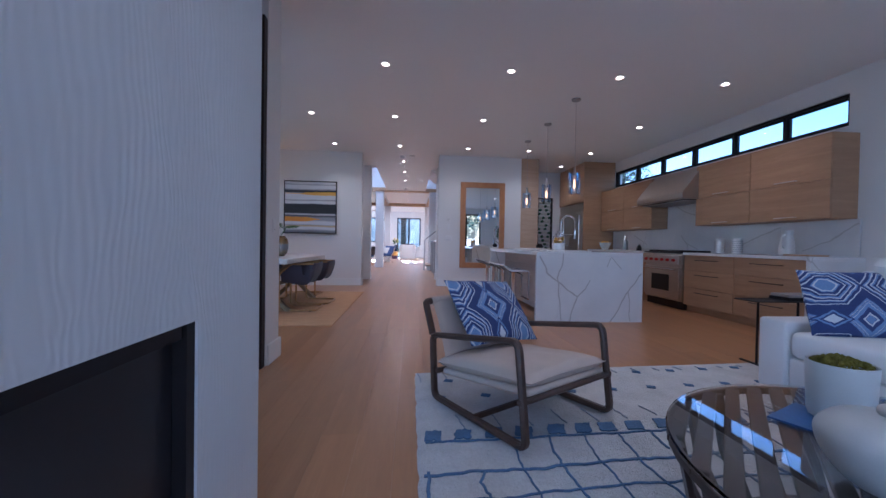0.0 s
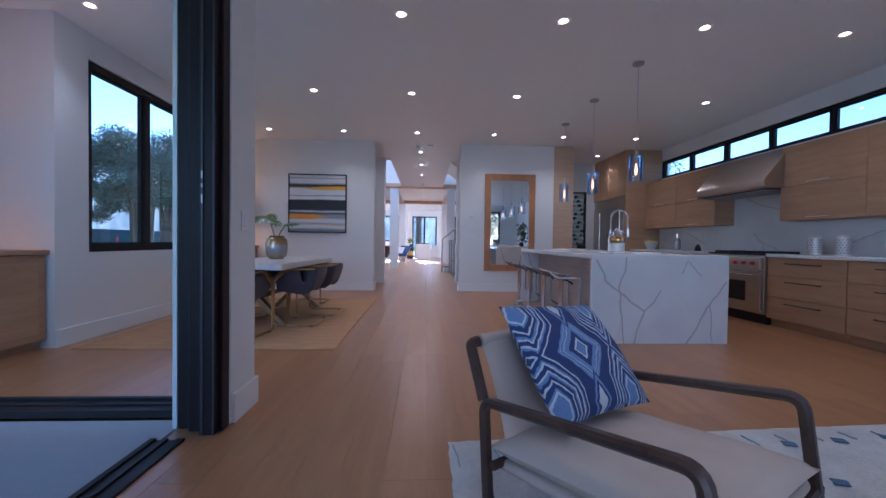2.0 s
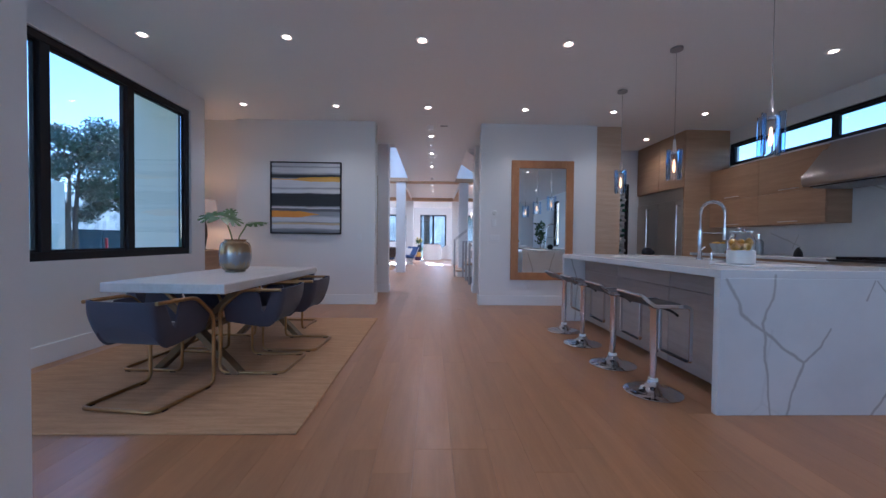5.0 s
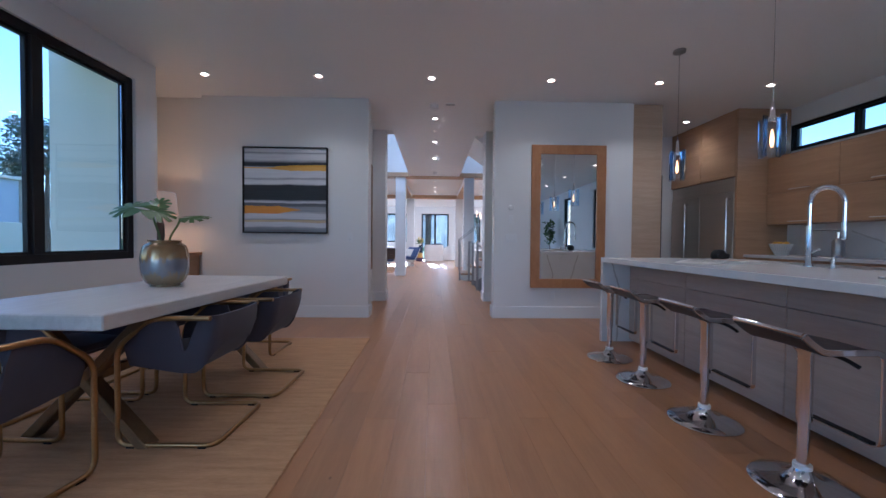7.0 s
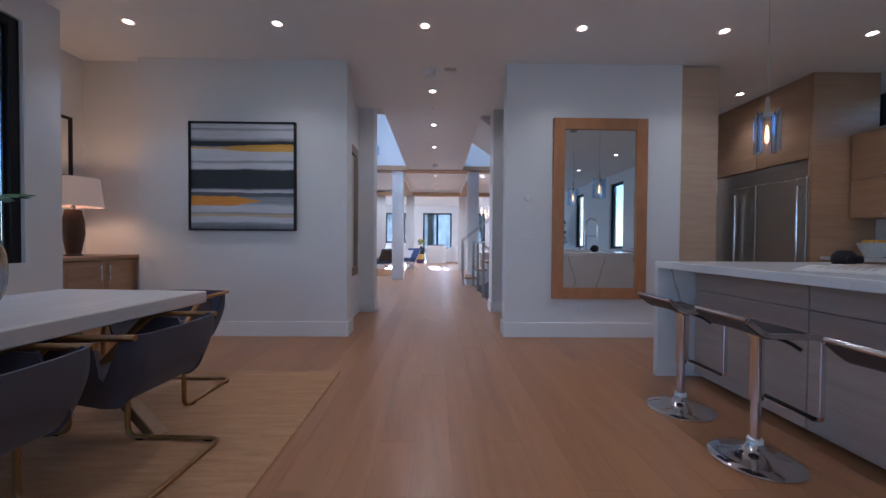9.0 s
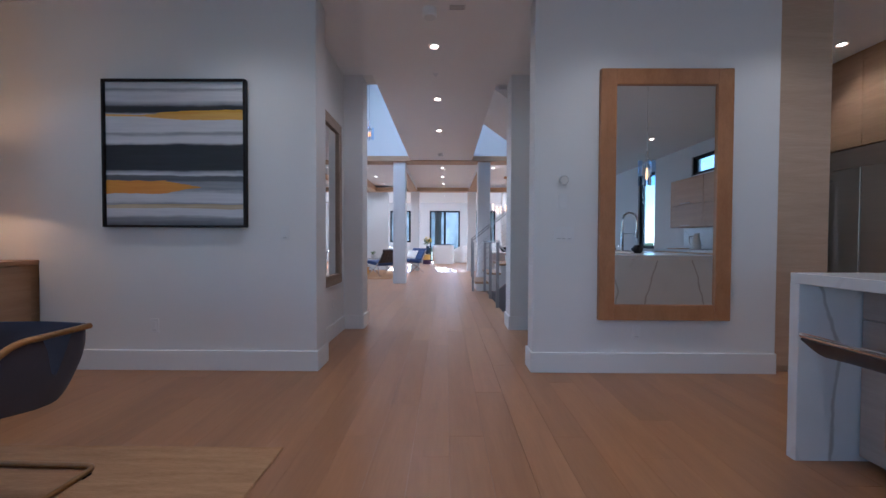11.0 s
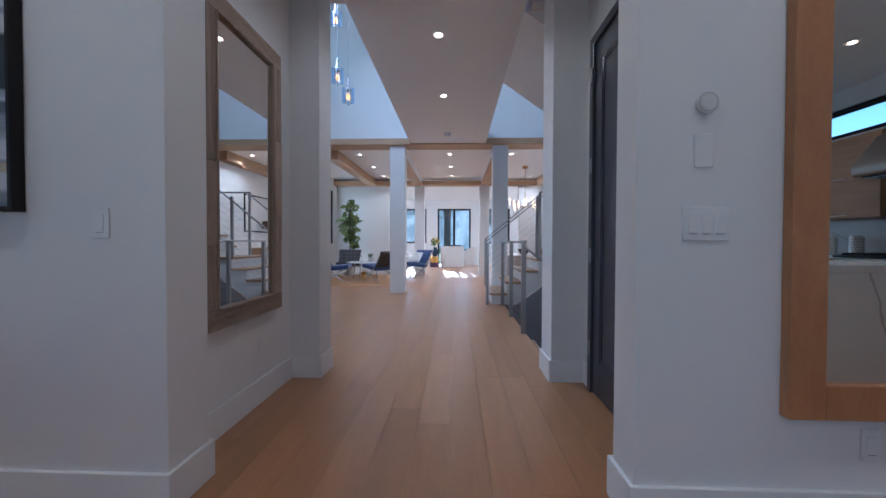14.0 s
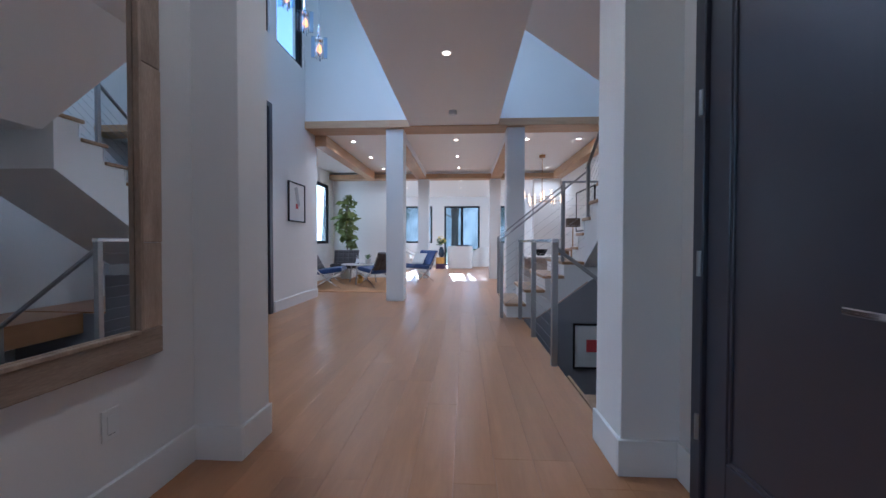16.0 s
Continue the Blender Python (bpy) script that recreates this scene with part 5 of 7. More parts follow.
book = thing("open_book", "open illustrated cookbook lying on the island", "book", at=pose(2.42, 7.60, 0.9205, 0, 0, 20))
for sgn in (-1, 1):
    bm = bmesh.new()
    curve = [(sgn * 0.29 * k / 10, 0.006 + 0.026 * math.sin(math.pi * min(1.0, 0.10 + k * 0.088)) * (1 - 0.35 * k / 10)) for k in range(11)]
    edge = curve + [(sgn * 0.29, 0.0045), (0.0, 0.0045)]
    ends = [[bm.verts.new((x, y, z)) for x, z in edge] for y in (-0.17, 0.17)]
    bm.faces.new(ends[0]), bm.faces.new(list(reversed(ends[1])))
    for i in range(len(edge)):
        j = (i + 1) % len(edge)
        bm.faces.new((ends[0][i], ends[0][j], ends[1][j], ends[1][i]))
    part("page_block", bm, PAPER, book, "", True)


def page_z(x):
    return 0.006 + 0.026 * math.sin(math.pi * min(1.0, 0.10 + x / 0.29 * 0.88)) * (1 - 0.35 * x / 0.29)


part("picture", sheet(lambda u, v: (0.05 + 0.21 * u, -0.14 + 0.26 * v, page_z(0.05 + 0.21 * u) + 0.0012), 8, 2, 0.0006), PAPER_PRINT, book, "printed photograph of food", True)
for k in range(7):
    part("text_line", sheet(lambda u, v, k=k: (-0.05 - 0.19 * u, -0.12 + 0.035 * k + 0.012 * v, page_z(0.05 + 0.19 * u) + 0.001), 6, 1, 0.0005), STEEL_GREY, book, "grey line of print")
part("cover", boxes(((-0.30, -0.18, 0.0), (0.30, 0.18, 0.004)), bev=0.001), PAPER, book)
knot = thing("sculpture", "small round black ornament with two discs on the island", "ornament", at=pose(2.66, 7.93, 0.9205))
part("ball", lathe([(0, 0), (0.04, 0.004), (0.062, 0.035), (0.06, 0.075), (0.035, 0.105), (0, 0.11)], 20), BLACK, knot, "", True)
for k in (-1, 1):
    part("disc", moved(lathe([(0, 0), (0.024, 0), (0.024, 0.01), (0, 0.012)], 14), Matrix.Translation((0.03 * k, -0.055, 0.05)) @ pose(0, 0, 0, 90, 0, 0)), BLACK, knot, "", True)
tray = tagged(part("cutting_board", boxes(((2.20, 5.98, 0.9205), (2.72, 6.30, 0.934)), bev=0.004), WHITE_CERAMIC, None), "thin white tray under the lemon jar", "tray")
jar.location.z = 0.9345


def canister(x, y, s):
    c = thing("canister", "white patterned ceramic canister with a dark dotted band", "canister", "canisters on the worktop", pose(x, y, 0.927))
    part("body", lathe([(0, 0), (0.06 * s, 0), (0.066 * s, 0.01), (0.066 * s, 0.195), (0.058 * s, 0.21), (0, 0.211)], 28), WHITE_CERAMIC, c, "", True)
    part("lid", lathe([(0, 0.232), (0.02, 0.23), (0.054 * s, 0.225), (0.06 * s, 0.214), (0, 0.212)], 28), WHITE_CERAMIC, c, "", True)
    dots = bmesh.new()
    for r in range(6):
        for k in range(14):
            a = 2 * math.pi * (k + 0.5 * (r % 2)) / 14
            p = Vector((0.0662 * s * math.cos(a), 0.0662 * s * math.sin(a), 0.032 + r * 0.03))
            q = Matrix.Translation(p) @ Vector((math.cos(a), math.sin(a), 0)).to_track_quat("Z", "Y").to_matrix().to_4x4()
            moved_bm = [dots.verts.new(q @ Vector((dx, dy, 0.0008))) for dx, dy in ((-0.009, -0.009), (0.009, -0.009), (0.009, 0.009), (-0.009, 0.009))]
            dots.faces.new(moved_bm)
    part("printed_pattern", dots, STEEL_GREY, c, "grey printed dots")


tagged(part("pepper_mill", lathe([(0, 0), (0.045, 0), (0.05, 0.02), (0.04, 0.07), (0.012, 0.12), (0, 0.125)], 18, at=(4.82, 8.23, 0.927)), BLACK, None, "", True), "small black teardrop mill on the worktop", "mill")
canister(5.02, 6.48, 1.0)
canister(5.02, 6.16, 1.0)
pit = thing("pitcher", "tall white ceramic pitcher on the worktop", "pitcher", at=pose(5.05, 5.45, 0.927, 0, 0, 200))
part("body", lathe(softened([(0, 0), (0.062, 0), (0.076, 0.02), (0.080, 0.10), (0.066, 0.20), (0.055, 0.26), (0.060, 0.31), (0.054, 0.31), (0.048, 0.26), (0.06, 0.12), (0, 0.02)]), 36), WHITE_CERAMIC, pit, "", True)
part("handle", tube([(0.055, 0, 0.26), (0.12, 0, 0.25), (0.12, 0, 0.12), (0.07, 0, 0.09)], 0.009, 0.04, n=8), WHITE_CERAMIC, pit, "", True)
bowl = thing("fruit_bowl", "white slatted bowl of oranges on the worktop", "bowl", at=pose(4.86, 9.64, 0.927))
part("bowl", lathe([(0, 0), (0.06, 0), (0.07, 0.012), (0.115, 0.11), (0.13, 0.16), (0.124, 0.16), (0.108, 0.11), (0.064, 0.02), (0, 0.016)], 28), WHITE_CERAMIC, bowl, "", True)
ribs = bmesh.new()
for k in range(28):
    a = 2 * math.pi * k / 28
    sweep([Vector(((r + 0.001) * math.cos(a), (r + 0.001) * math.sin(a), z)) for r, z in ((0.072, 0.016), (0.116, 0.11), (0.131, 0.158))], circle(0.0035, 4), bm=ribs)
part("ribs", ribs, GREY_CERAMIC, bowl, "raised ribs")
for k in range(5):
    a = k * 1.256
    part("orange", lathe([(0, -0.036), (0.014, -0.033), (0.026, -0.025), (0.034, -0.012), (0.036, 0), (0.034, 0.012), (0.026, 0.025), (0.014, 0.033), (0, 0.036)], 16, at=(0.062 * math.cos(a), 0.062 * math.sin(a), 0.155)), LEMON, bowl, "", True)
bot = thing("steel_bottle", "brushed metal flask with a cap on the worktop", "bottle", at=pose(5.0, 9.03, 0.927))
part("body", lathe([(0, 0), (0.055, 0), (0.06, 0.01), (0.06, 0.19), (0.03, 0.235), (0, 0.236)], 20), STEEL_GREY, bot, "", True)
part("cap", lathe([(0, 0.236), (0.02, 0.236), (0.02, 0.29), (0.026, 0.292), (0.026, 0.31), (0, 0.312)], 14), CHROME, bot, "", True)
tagged(part("wood_board", boxes(((4.78, 4.95, 0.928), (5.05, 5.25, 0.945)), bev=0.004), OAK_CAB, None), "flat wooden board on the worktop", "cutting board")

# ---- dining room ----
tbl = thing("dining_table", "whitewashed dining table on crossed bronze legs", "table", at=pose(-1.765, 7.04, 0, 0, 0, -3.4))
part("tabletop", boxes(((-0.45, -0.88, 0.69), (0.45, 0.88, 0.76)), bev=0.006), TABLE_WHITE, tbl)
for y in (-0.50, 0.66):
    for sgn in (-1, 1):
        a, c = Vector((sgn * 0.36, y - 0.03 * sgn, 0.0)), Vector((-sgn * 0.36, y + 0.03 * sgn, 0.689))
        part("leg", sweep([a, c], bar(0.05, 0.085, 0.1), up=(0, 1, 0)), LEG_BRONZE, tbl, "slanting bronze leg")
part("stretcher", boxes(((-0.025, -0.47, 0.32), (0.025, 0.63, 0.37)), bev=0.004), LEG_BRONZE, tbl)


def dining_chair(m):
    """A cantilever armchair facing +x: bent tube and a slung fabric shell with a notch in each side."""
    ch = thing("dining_chair", "dining armchair with slate blue fabric shell and bent brass tube frame", "chair", "chairs round the dining table", m)
    w, f, bk = 0.255, 0.27, -0.225
    pts = []
    for s in (1, -1):
        side = [(-0.205, s * (w - 0.004), 0.668), (0.105, s * w, 0.664), (f, s * w, 0.515), (f, s * w, 0.0125)]
        pts.append(side if s == 1 else side[::-1])
    loop = pts[0] + [(bk, w, 0.0125), (bk, -w, 0.0125)] + pts[1]
    part("frame", tube(loop, 0.013, 0.06, n=10), BRASS, ch, "bent brass tube frame", True)
    r, rc, xb = w - 0.012, 0.055, -0.225
    flat_part, bend = r - rc, rc * math.pi / 2
    half = flat_part + bend + (0.25 - xb - rc)

    def plan(d):
        """Place at the distance d from the back's middle, along the shell's outline."""
        s, d = (1 if d >= 0 else -1), abs(d)
        if d < flat_part:
            return xb - 0.02 * math.cos(d / flat_part * math.pi / 2), s * d
        if d < flat_part + bend:
            a = (d - flat_part) / rc
            return xb + rc - rc * math.cos(a), s * (flat_part + rc * math.sin(a))
        return xb + rc + (d - flat_part - bend), s * r

    def top(x, d):
        if abs(d) < flat_part + bend:
            return 0.676
        knots = [(-0.24, 0.676), (-0.15, 0.664), (-0.13, 0.645), (-0.07, 0.49), (-0.052, 0.49), (-0.035, 0.60), (-0.02, 0.65), (0.10, 0.652), (0.25, 0.528)]
        for (xa, za), (xb, zb) in zip(knots, knots[1:]):
            if x <= xb:
                return za + (zb - za) * max(0.0, (x - xa) / (xb - xa))
        return knots[-1][1]

    def low(x):
        return 0.366 + 0.12 * max(0.0, (-0.09 - x) / 0.135) ** 2.0 + 0.04 * max(0.0, (x + 0.02) / 0.27)

    def shell(u, v):
        d = (u - 0.5) * 2 * half
        x, y = plan(d)
        z = low(x) + v * (top(x, d) - low(x))
        tuck = 0.84 + 0.16 * math.sin(min(1.0, (z - low(x)) / 0.17) * math.pi / 2)
        return (x * (1.0 if x > 0 else tuck), y * tuck, z)

    part("shell", sheet(shell, 88, 10, 0.012), CLOTH_NAVY, ch, "slate blue wraparound fabric shell", True)
    def under(u, v):
        x = 0.25 - 0.455 * u
        w2 = 0.82 * r * (1 - 0.12 * max(0.0, -x / 0.21) ** 3)
        return (x, (v - 0.5) * 2 * w2, low(x / 0.84 if x < 0 else x) + 0.014)

    part("sling", sheet(under, 18, 6, -0.01), CLOTH_NAVY, ch, "fabric sling under the seat", True)
    part("seat", moved(pad(0.36, 0.40, 0.07, 14, 0.3, 4.0), pose(0.06, 0, 0.44, 0, 3, 0)), CLOTH_NAVY, ch, "padded seat", True)
    for s in (1, -1):
        for x in (bk + 0.06, f - 0.07):
            part("foot_cap", boxes(((x - 0.02, s * w - 0.014, 0.0), (x + 0.02, s * w + 0.014, 0.008))), BLACK, ch, "black foot pad")
    return ch


RUG_Z = 0.012
chair = dining_chair(pose(-1.31, 6.72, RUG_Z, 0, 0, 179))
for m in (pose(-1.25, 7.345, RUG_Z, 0, 0, 178), pose(-2.16, 6.78, RUG_Z, 0, 0, -3), pose(-2.13, 7.40, RUG_Z, 0, 0, -2), pose(-1.80, 6.02, RUG_Z, 0, 0, 82), pose(-1.70, 8.245, RUG_Z, 0, 0, 268)):
    copy_thing(chair, m)
tagged(part("dining_rug", boxes(((-3.02, 5.55, 0.001), (-0.66, 8.66, RUG_Z - 0.001)), bev=0.004), JUTE, None), "flat woven jute rug under the dining table", "rug")

vase = thing("vase", "round vase with a streaked brass and blue-grey glaze on the table", "vase", at=pose(-1.815, 7.15, 0.761))
part("body", lathe(softened([(0, 0), (0.0835, 0), (0.087, 0.012), (0.1131, 0.034), (0.1331, 0.085), (0.1401, 0.155), (0.1366, 0.225), (0.1235, 0.272), (0.1001, 0.292), (0.094, 0.300), (0.0974, 0.312), (0.0905, 0.312), (0.087, 0.298), (0.1131, 0.265), (0.1261, 0.22), (0.1305, 0.15), (0.1131, 0.05), (0, 0.03)], 3), 56), VASE_GLAZE, vase, "", True)


def monstera(parent, at, size, yaw, tilt, roll=0):
    """One split leaf: a heart shape with deep cuts between fingers."""
    bm = bmesh.new()
    n = 40
    centre = bm.verts.new((0, size * 0.1, 0))
    rim = []
    for i in range(n + 1):
        a = math.pi * (0.06 + 1.88 * i / n)
        r = size * (0.55 + 0.25 * (1 - math.cos(a)) / 2)
        if 6 < i < n - 6 and i % 4 == 2:
            r *= 0.5
        x, y = r * math.sin(a), -r * math.cos(a) * 1.1
        rim.append(bm.verts.new((x, y + size * 0.1, -0.25 * size * (x / size) ** 2 - 0.18 * size * max(0, y / size) ** 2)))
    for a, c in zip(rim, rim[1:]):
        bm.faces.new((centre, a, c))
    return part("leaf", moved(bm, Matrix.Translation(at) @ pose(0, 0, 0, tilt, roll, yaw)), LEAF, parent, "split green leaf", True)


for sx, sy, hz in ((-0.10, 0.0, 0.52), (0.115, -0.01, 0.465)):
    part("stem", tube([(sx * 0.1, 0, 0.05), (sx * 0.3, sy, 0.33), (sx * 0.8, sy, hz - 0.05), (sx, sy, hz)], 0.007, 0.12, n=6), LEAF, vase, "green stem", True)
for sx, sy, hz, size, yaw, tilt, roll in ((-0.18, -0.03, 0.535, 0.165, 80, 6, -34), (-0.03, -0.06, 0.51, 0.135, -70, -16, 34), (-0.09, 0.07, 0.565, 0.10, 20, 42, 5), (0.18, -0.02, 0.472, 0.125, -85, 4, 20), (0.27, -0.04, 0.468, 0.075, -95, 10, 12)):
    monstera(vase, (sx, sy, hz), size, yaw, tilt, roll)


def buffet(y0, y1):
    cab = thing("sideboard", "built-in pale oak sideboard with steel handles in an alcove", "sideboard", "built-in sideboards", pose(0, 0, 0))
    part("body", boxes(((-3.84, y0 + 0.004, 0.08), (-3.275, y1 - 0.004, 0.86)), ((-3.84, y0 + 0.004, 0), (-3.33, y1 - 0.004, 0.08))), OAK_CAB, cab)
    part("top", boxes(((-3.845, y0 + 0.002, 0.862), (-3.235, y1 - 0.002, 0.898)), bev=0.003), OAK_CAB, cab)
    mid = (y0 + y1) / 2
    for a, c, hy in ((y0 + 0.03, mid, mid - 0.05), (mid, y1 - 0.03, mid + 0.05)):
        d = part("door", boxes(((-3.273, a + 0.003, 0.09), (-3.253, c - 0.003, 0.855)), bev=0.002), OAK_CAB, cab)
        part("door_panel", boxes(((-3.2525, a + 0.06, 0.15), (-3.2505, c - 0.06, 0.795))), OAK_CAB, d)
        part("handle", tube([(-3.253, hy, 0.66), (-3.225, hy, 0.66), (-3.225, hy, 0.80), (-3.253, hy, 0.80)], 0.006, 0.006, n=6), CHROME, d, "slim steel handle", True)


buffet(9.005, 9.92)
buffet(4.53, 5.595)
tl = thing("table_lamp", "table lamp with dark ribbed base and lit linen shade", "table lamp", at=pose(-3.52, 9.44, 0.899))
part("base", lathe([(0, 0), (0.07, 0), (0.075, 0.01), (0.055, 0.02), (0.062, 0.05), (0.088, 0.22), (0.082, 0.36), (0.062, 0.46), (0.02, 0.47), (0.012, 0.52), (0, 0.52)], 24), surf("dark_turned_wood", (0.05, 0.032, 0.026), 0.6, vary=0.3, grain=60, relief=0.4, depth=0.003), tl, "", True)
part("shade", lathe([(0.235, 0.49), (0.205, 0.775), (0.20, 0.775), (0.23, 0.49), (0.235, 0.49)], 32), SHADE_GLOW, tl, "lit off-white linen shade", True)
part("bulb", lathe([(0, 0.53), (0.02, 0.55), (0.028, 0.60), (0.02, 0.64), (0, 0.65)], 10), BULB_GLOW, tl, "", True)
tlamp = bpy.data.lights.new("table_lamp_light", "POINT")
tlamp.energy, tlamp.color, tlamp.shadow_soft_size = TABLE_LAMP, (1.0, 0.56, 0.26), 0.05
new("table_lamp_light", tlamp).location = (-3.52, 9.44, 1.50)


# A second, dimmer lamp on the near sideboard.
copy_thing(tl, pose(-3.62, 4.82, 0.899))
dim = bpy.data.lights.new("table_lamp_light_dim", "POINT")
dim.energy, dim.color, dim.shadow_soft_size = TABLE_LAMP * 0.8, (1.0, 0.46, 0.19), 0.05
new("table_lamp_light", dim).location = (-3.62, 4.82, 1.50)


def framed(name, label, category, x0, x1, z0, z1, y, face, art, w=0.03, depth=0.035, rim=None):
    """A framed flat picture or mirror. face 'y': hangs on a wall at y, facing -y; 'x+' or 'x-': on a wall at x = y, x0..x1 along y."""
    fr = thing(name, label, category)

    def b(u0, v0, z0, u1, v1, z1):
        if face == "y":
            return ((u0, y - v1, z0), (u1, y - v0, z1))
        s = 1 if face == "x+" else -1
        return ((y + s * v0, u0, z0), (y + s * v1, u1, z1))

    rim = rim or BLACK
    for q in (b(x0, 0, z0, x0 + w, depth, z1), b(x1 - w, 0, z0, x1, depth, z1), b(x0 + w, 0, z1 - w, x1 - w, depth, z1), b(x0 + w, 0, z0, x1 - w, depth, z0 + w)):
        part("frame", boxes(q, bev=0.003), rim, fr)
    part("mirror" if art is MIRROR else "picture", boxes(b(x0 + w, 0.002, z0 + w, x1 - w, depth * 0.55, z1 - w)), art, fr)
    return fr


framed("painting", "abstract painting of black, white and amber bands in black frame", "painting", -2.605, -1.445, 1.172, 2.36, 9.829, "y", CANVAS, 0.018, 0.05)
framed("wall_mirror", "tall mirror in a wide warm oak frame", "mirror", 1.398, 2.45, 0.437, 2.445, 9.829, "y", MIRROR, 0.125, 0.045, MIRROR_WOOD)
framed("alcove_mirror", "black-framed mirror in the alcove above a sideboard", "mirror", 9.12, 9.76, 1.72, 2.37, -3.848, "x+", MIRROR, 0.03, 0.03)
hm = thing("hall_mirror", "tall mirror in a frame of rough weathered timber boards", "mirror")
MY0, MY1, MZ0, MZ1, MW, ML = 10.27, 11.085, 0.592, 2.37, 0.11, 0.094
part("mirror", boxes(((-1.066, MY0 + ML, MZ0 + MW), (-1.046, MY1 - MW, MZ1 - MW))), MIRROR, hm)
for y0, wide, cuts in ((MY0, ML, (MZ0 + MW, 1.04, 1.475, MZ1 - MW)), (MY1 - MW, MW, (MZ0 + MW, 1.05, 1.76, MZ1 - MW))):
    for k, (z0, z1) in enumerate(zip(cuts, cuts[1:])):
        proud = (0.040, 0.0425, 0.0405)[k]
        part("frame_board", boxes(((-1.068, y0, z0 + 0.0006), (-1.068 + proud, y0 + wide, z1 - 0.0006)), bev=0.004), OLD_WOOD, hm, "weathered upright board")
for z0 in (MZ0, MZ1 - MW):
    part("frame_board", boxes(((-1.068, MY0, z0), (-1.0275, MY1, z0 + MW)), bev=0.004), OLD_WOOD_Y, hm, "weathered cross board")
for lo, hi in (((MY0 + ML - 0.012, MZ0 + MW), (MY0 + ML + 0.003, MZ1 - MW)), ((MY1 - MW - 0.003, MZ0 + MW), (MY1 - MW + 0.012, MZ1 - MW)), ((MY0 + ML + 0.003, MZ1 - MW - 0.003), (MY1 - MW - 0.003, MZ1 - MW + 0.012)), ((MY0 + ML + 0.003, MZ0 + MW - 0.012), (MY1 - MW - 0.003, MZ0 + MW + 0.003))):
    part("inner_rim", boxes(((-1.045, lo[0], lo[1]), (-1.021, hi[0], hi[1])), bev=0.002), OLD_WOOD, hm)


def plate(name, label, u, z, w, h, at, face="y", toggles=1, category="light switch"):
    """A wall plate: u is along the wall."""
    pl = thing(name, label, category)

    def b(u0, v0, z0, u1, v1, z1):
        if face == "y":
            return ((u0, at - v1, z0), (u1, at - v0, z1))
        return ((at + v0, u0, z0), (at + v1, u1, z1))

    part("plate", boxes(b(u - w / 2, 0, z - h / 2, u + w / 2, 0.006, z + h / 2), bev=0.002), PLASTIC_WHITE, pl)
    for k in range(toggles):
        c = u + (k - (toggles - 1) / 2) * 0.046
        part("rocker", boxes(b(c - 0.016, 0.006, z - 0.033, c + 0.016, 0.009, z + 0.033), bev=0.001), PLASTIC_WHITE, pl)
        part("slot", boxes(b(c - 0.014, 0.009, z - 0.038, c + 0.014, 0.0095, z - 0.035)), STEEL_GREY, pl)


plate("light_switch", "white three-gang light switch", 1.125, 1.13, 0.165, 0.12, 9.829, toggles=3)
plate("light_switch", "white blank wall plate under the thermostat", 1.115, 1.395, 0.07, 0.12, 9.829, toggles=0)
plate("light_switch", "white single light switch", -1.145, 1.13, 0.07, 0.115, 9.829)
plate("light_switch", "white light switch on the pillar", 4.255, 1.13, 0.075, 0.115, -0.884, face="x", toggles=1)
plate("power_outlet", "white power outlet low on the wall", 1.72, 0.335, 0.07, 0.115, 9.829, category="power outlet")
plate("power_outlet", "white power outlet low on the wall", -2.225, 0.365, 0.07, 0.115, 9.829, category="power outlet")
plate("power_outlet", "white power outlet low in the hall recess", 10.88, 0.38, 0.07, 0.115, -1.069, face="x", category="power outlet")
th = thing("thermostat", "round white wall thermostat", "thermostat", at=pose(1.12, 9.829, 1.565, 90, 0, 0))
part("body", lathe([(0, 0), (0.035, 0), (0.038, 0.004), (0.038, 0.014), (0.035, 0.018), (0, 0.0185)], 36), PLASTIC_WHITE, th, "", True)
part("ring", lathe([(0.031, 0.0183), (0.035, 0.0183), (0.0345, 0.0198), (0.0315, 0.0198), (0.031, 0.0183)], 36), GREY_CERAMIC, th, "thin grey ring", True)
part("dial", lathe([(0, 0.018), (0.031, 0.018), (0.029, 0.0205), (0, 0.0215)], 32), WHITE_CERAMIC, th, "glossy white dial", True)

# ---- living area ----
# White rug with blue woven lines and squares.
RX0, RX1, RY0, RY1 = 0.30, 3.75, 0.9, 3.90
bm = bmesh.new()
n, k = 70, 60
g = [[bm.verts.new((RX0 + (RX1 - RX0) * i / n + (0.012 * noise.noise((j * 0.6, 3, 1)) if i in (0, n) else 0), RY0 + (RY1 - RY0 + 0.19 * i / n) * j / k + (0.012 * noise.noise((i * 0.6, 9, 1)) if j in (0, k) else 0), 0.022 + 0.005 * noise.noise((i * 0.8, j * 0.8, 0)) if 0 < i < n and 0 < j < k else 0.004)) for j in range(k + 1)] for i in range(n + 1)]
for i in range(n):
    for j in range(k):
        bm.faces.new((g[i][j], g[i + 1][j], g[i + 1][j + 1], g[i][j + 1]))
wr = thing("living_rug", "thick white wool rug with blue woven lines and squares", "rug")
part("wool_field", bm, WOOL, wr, "", True)
ZR = 0.0275


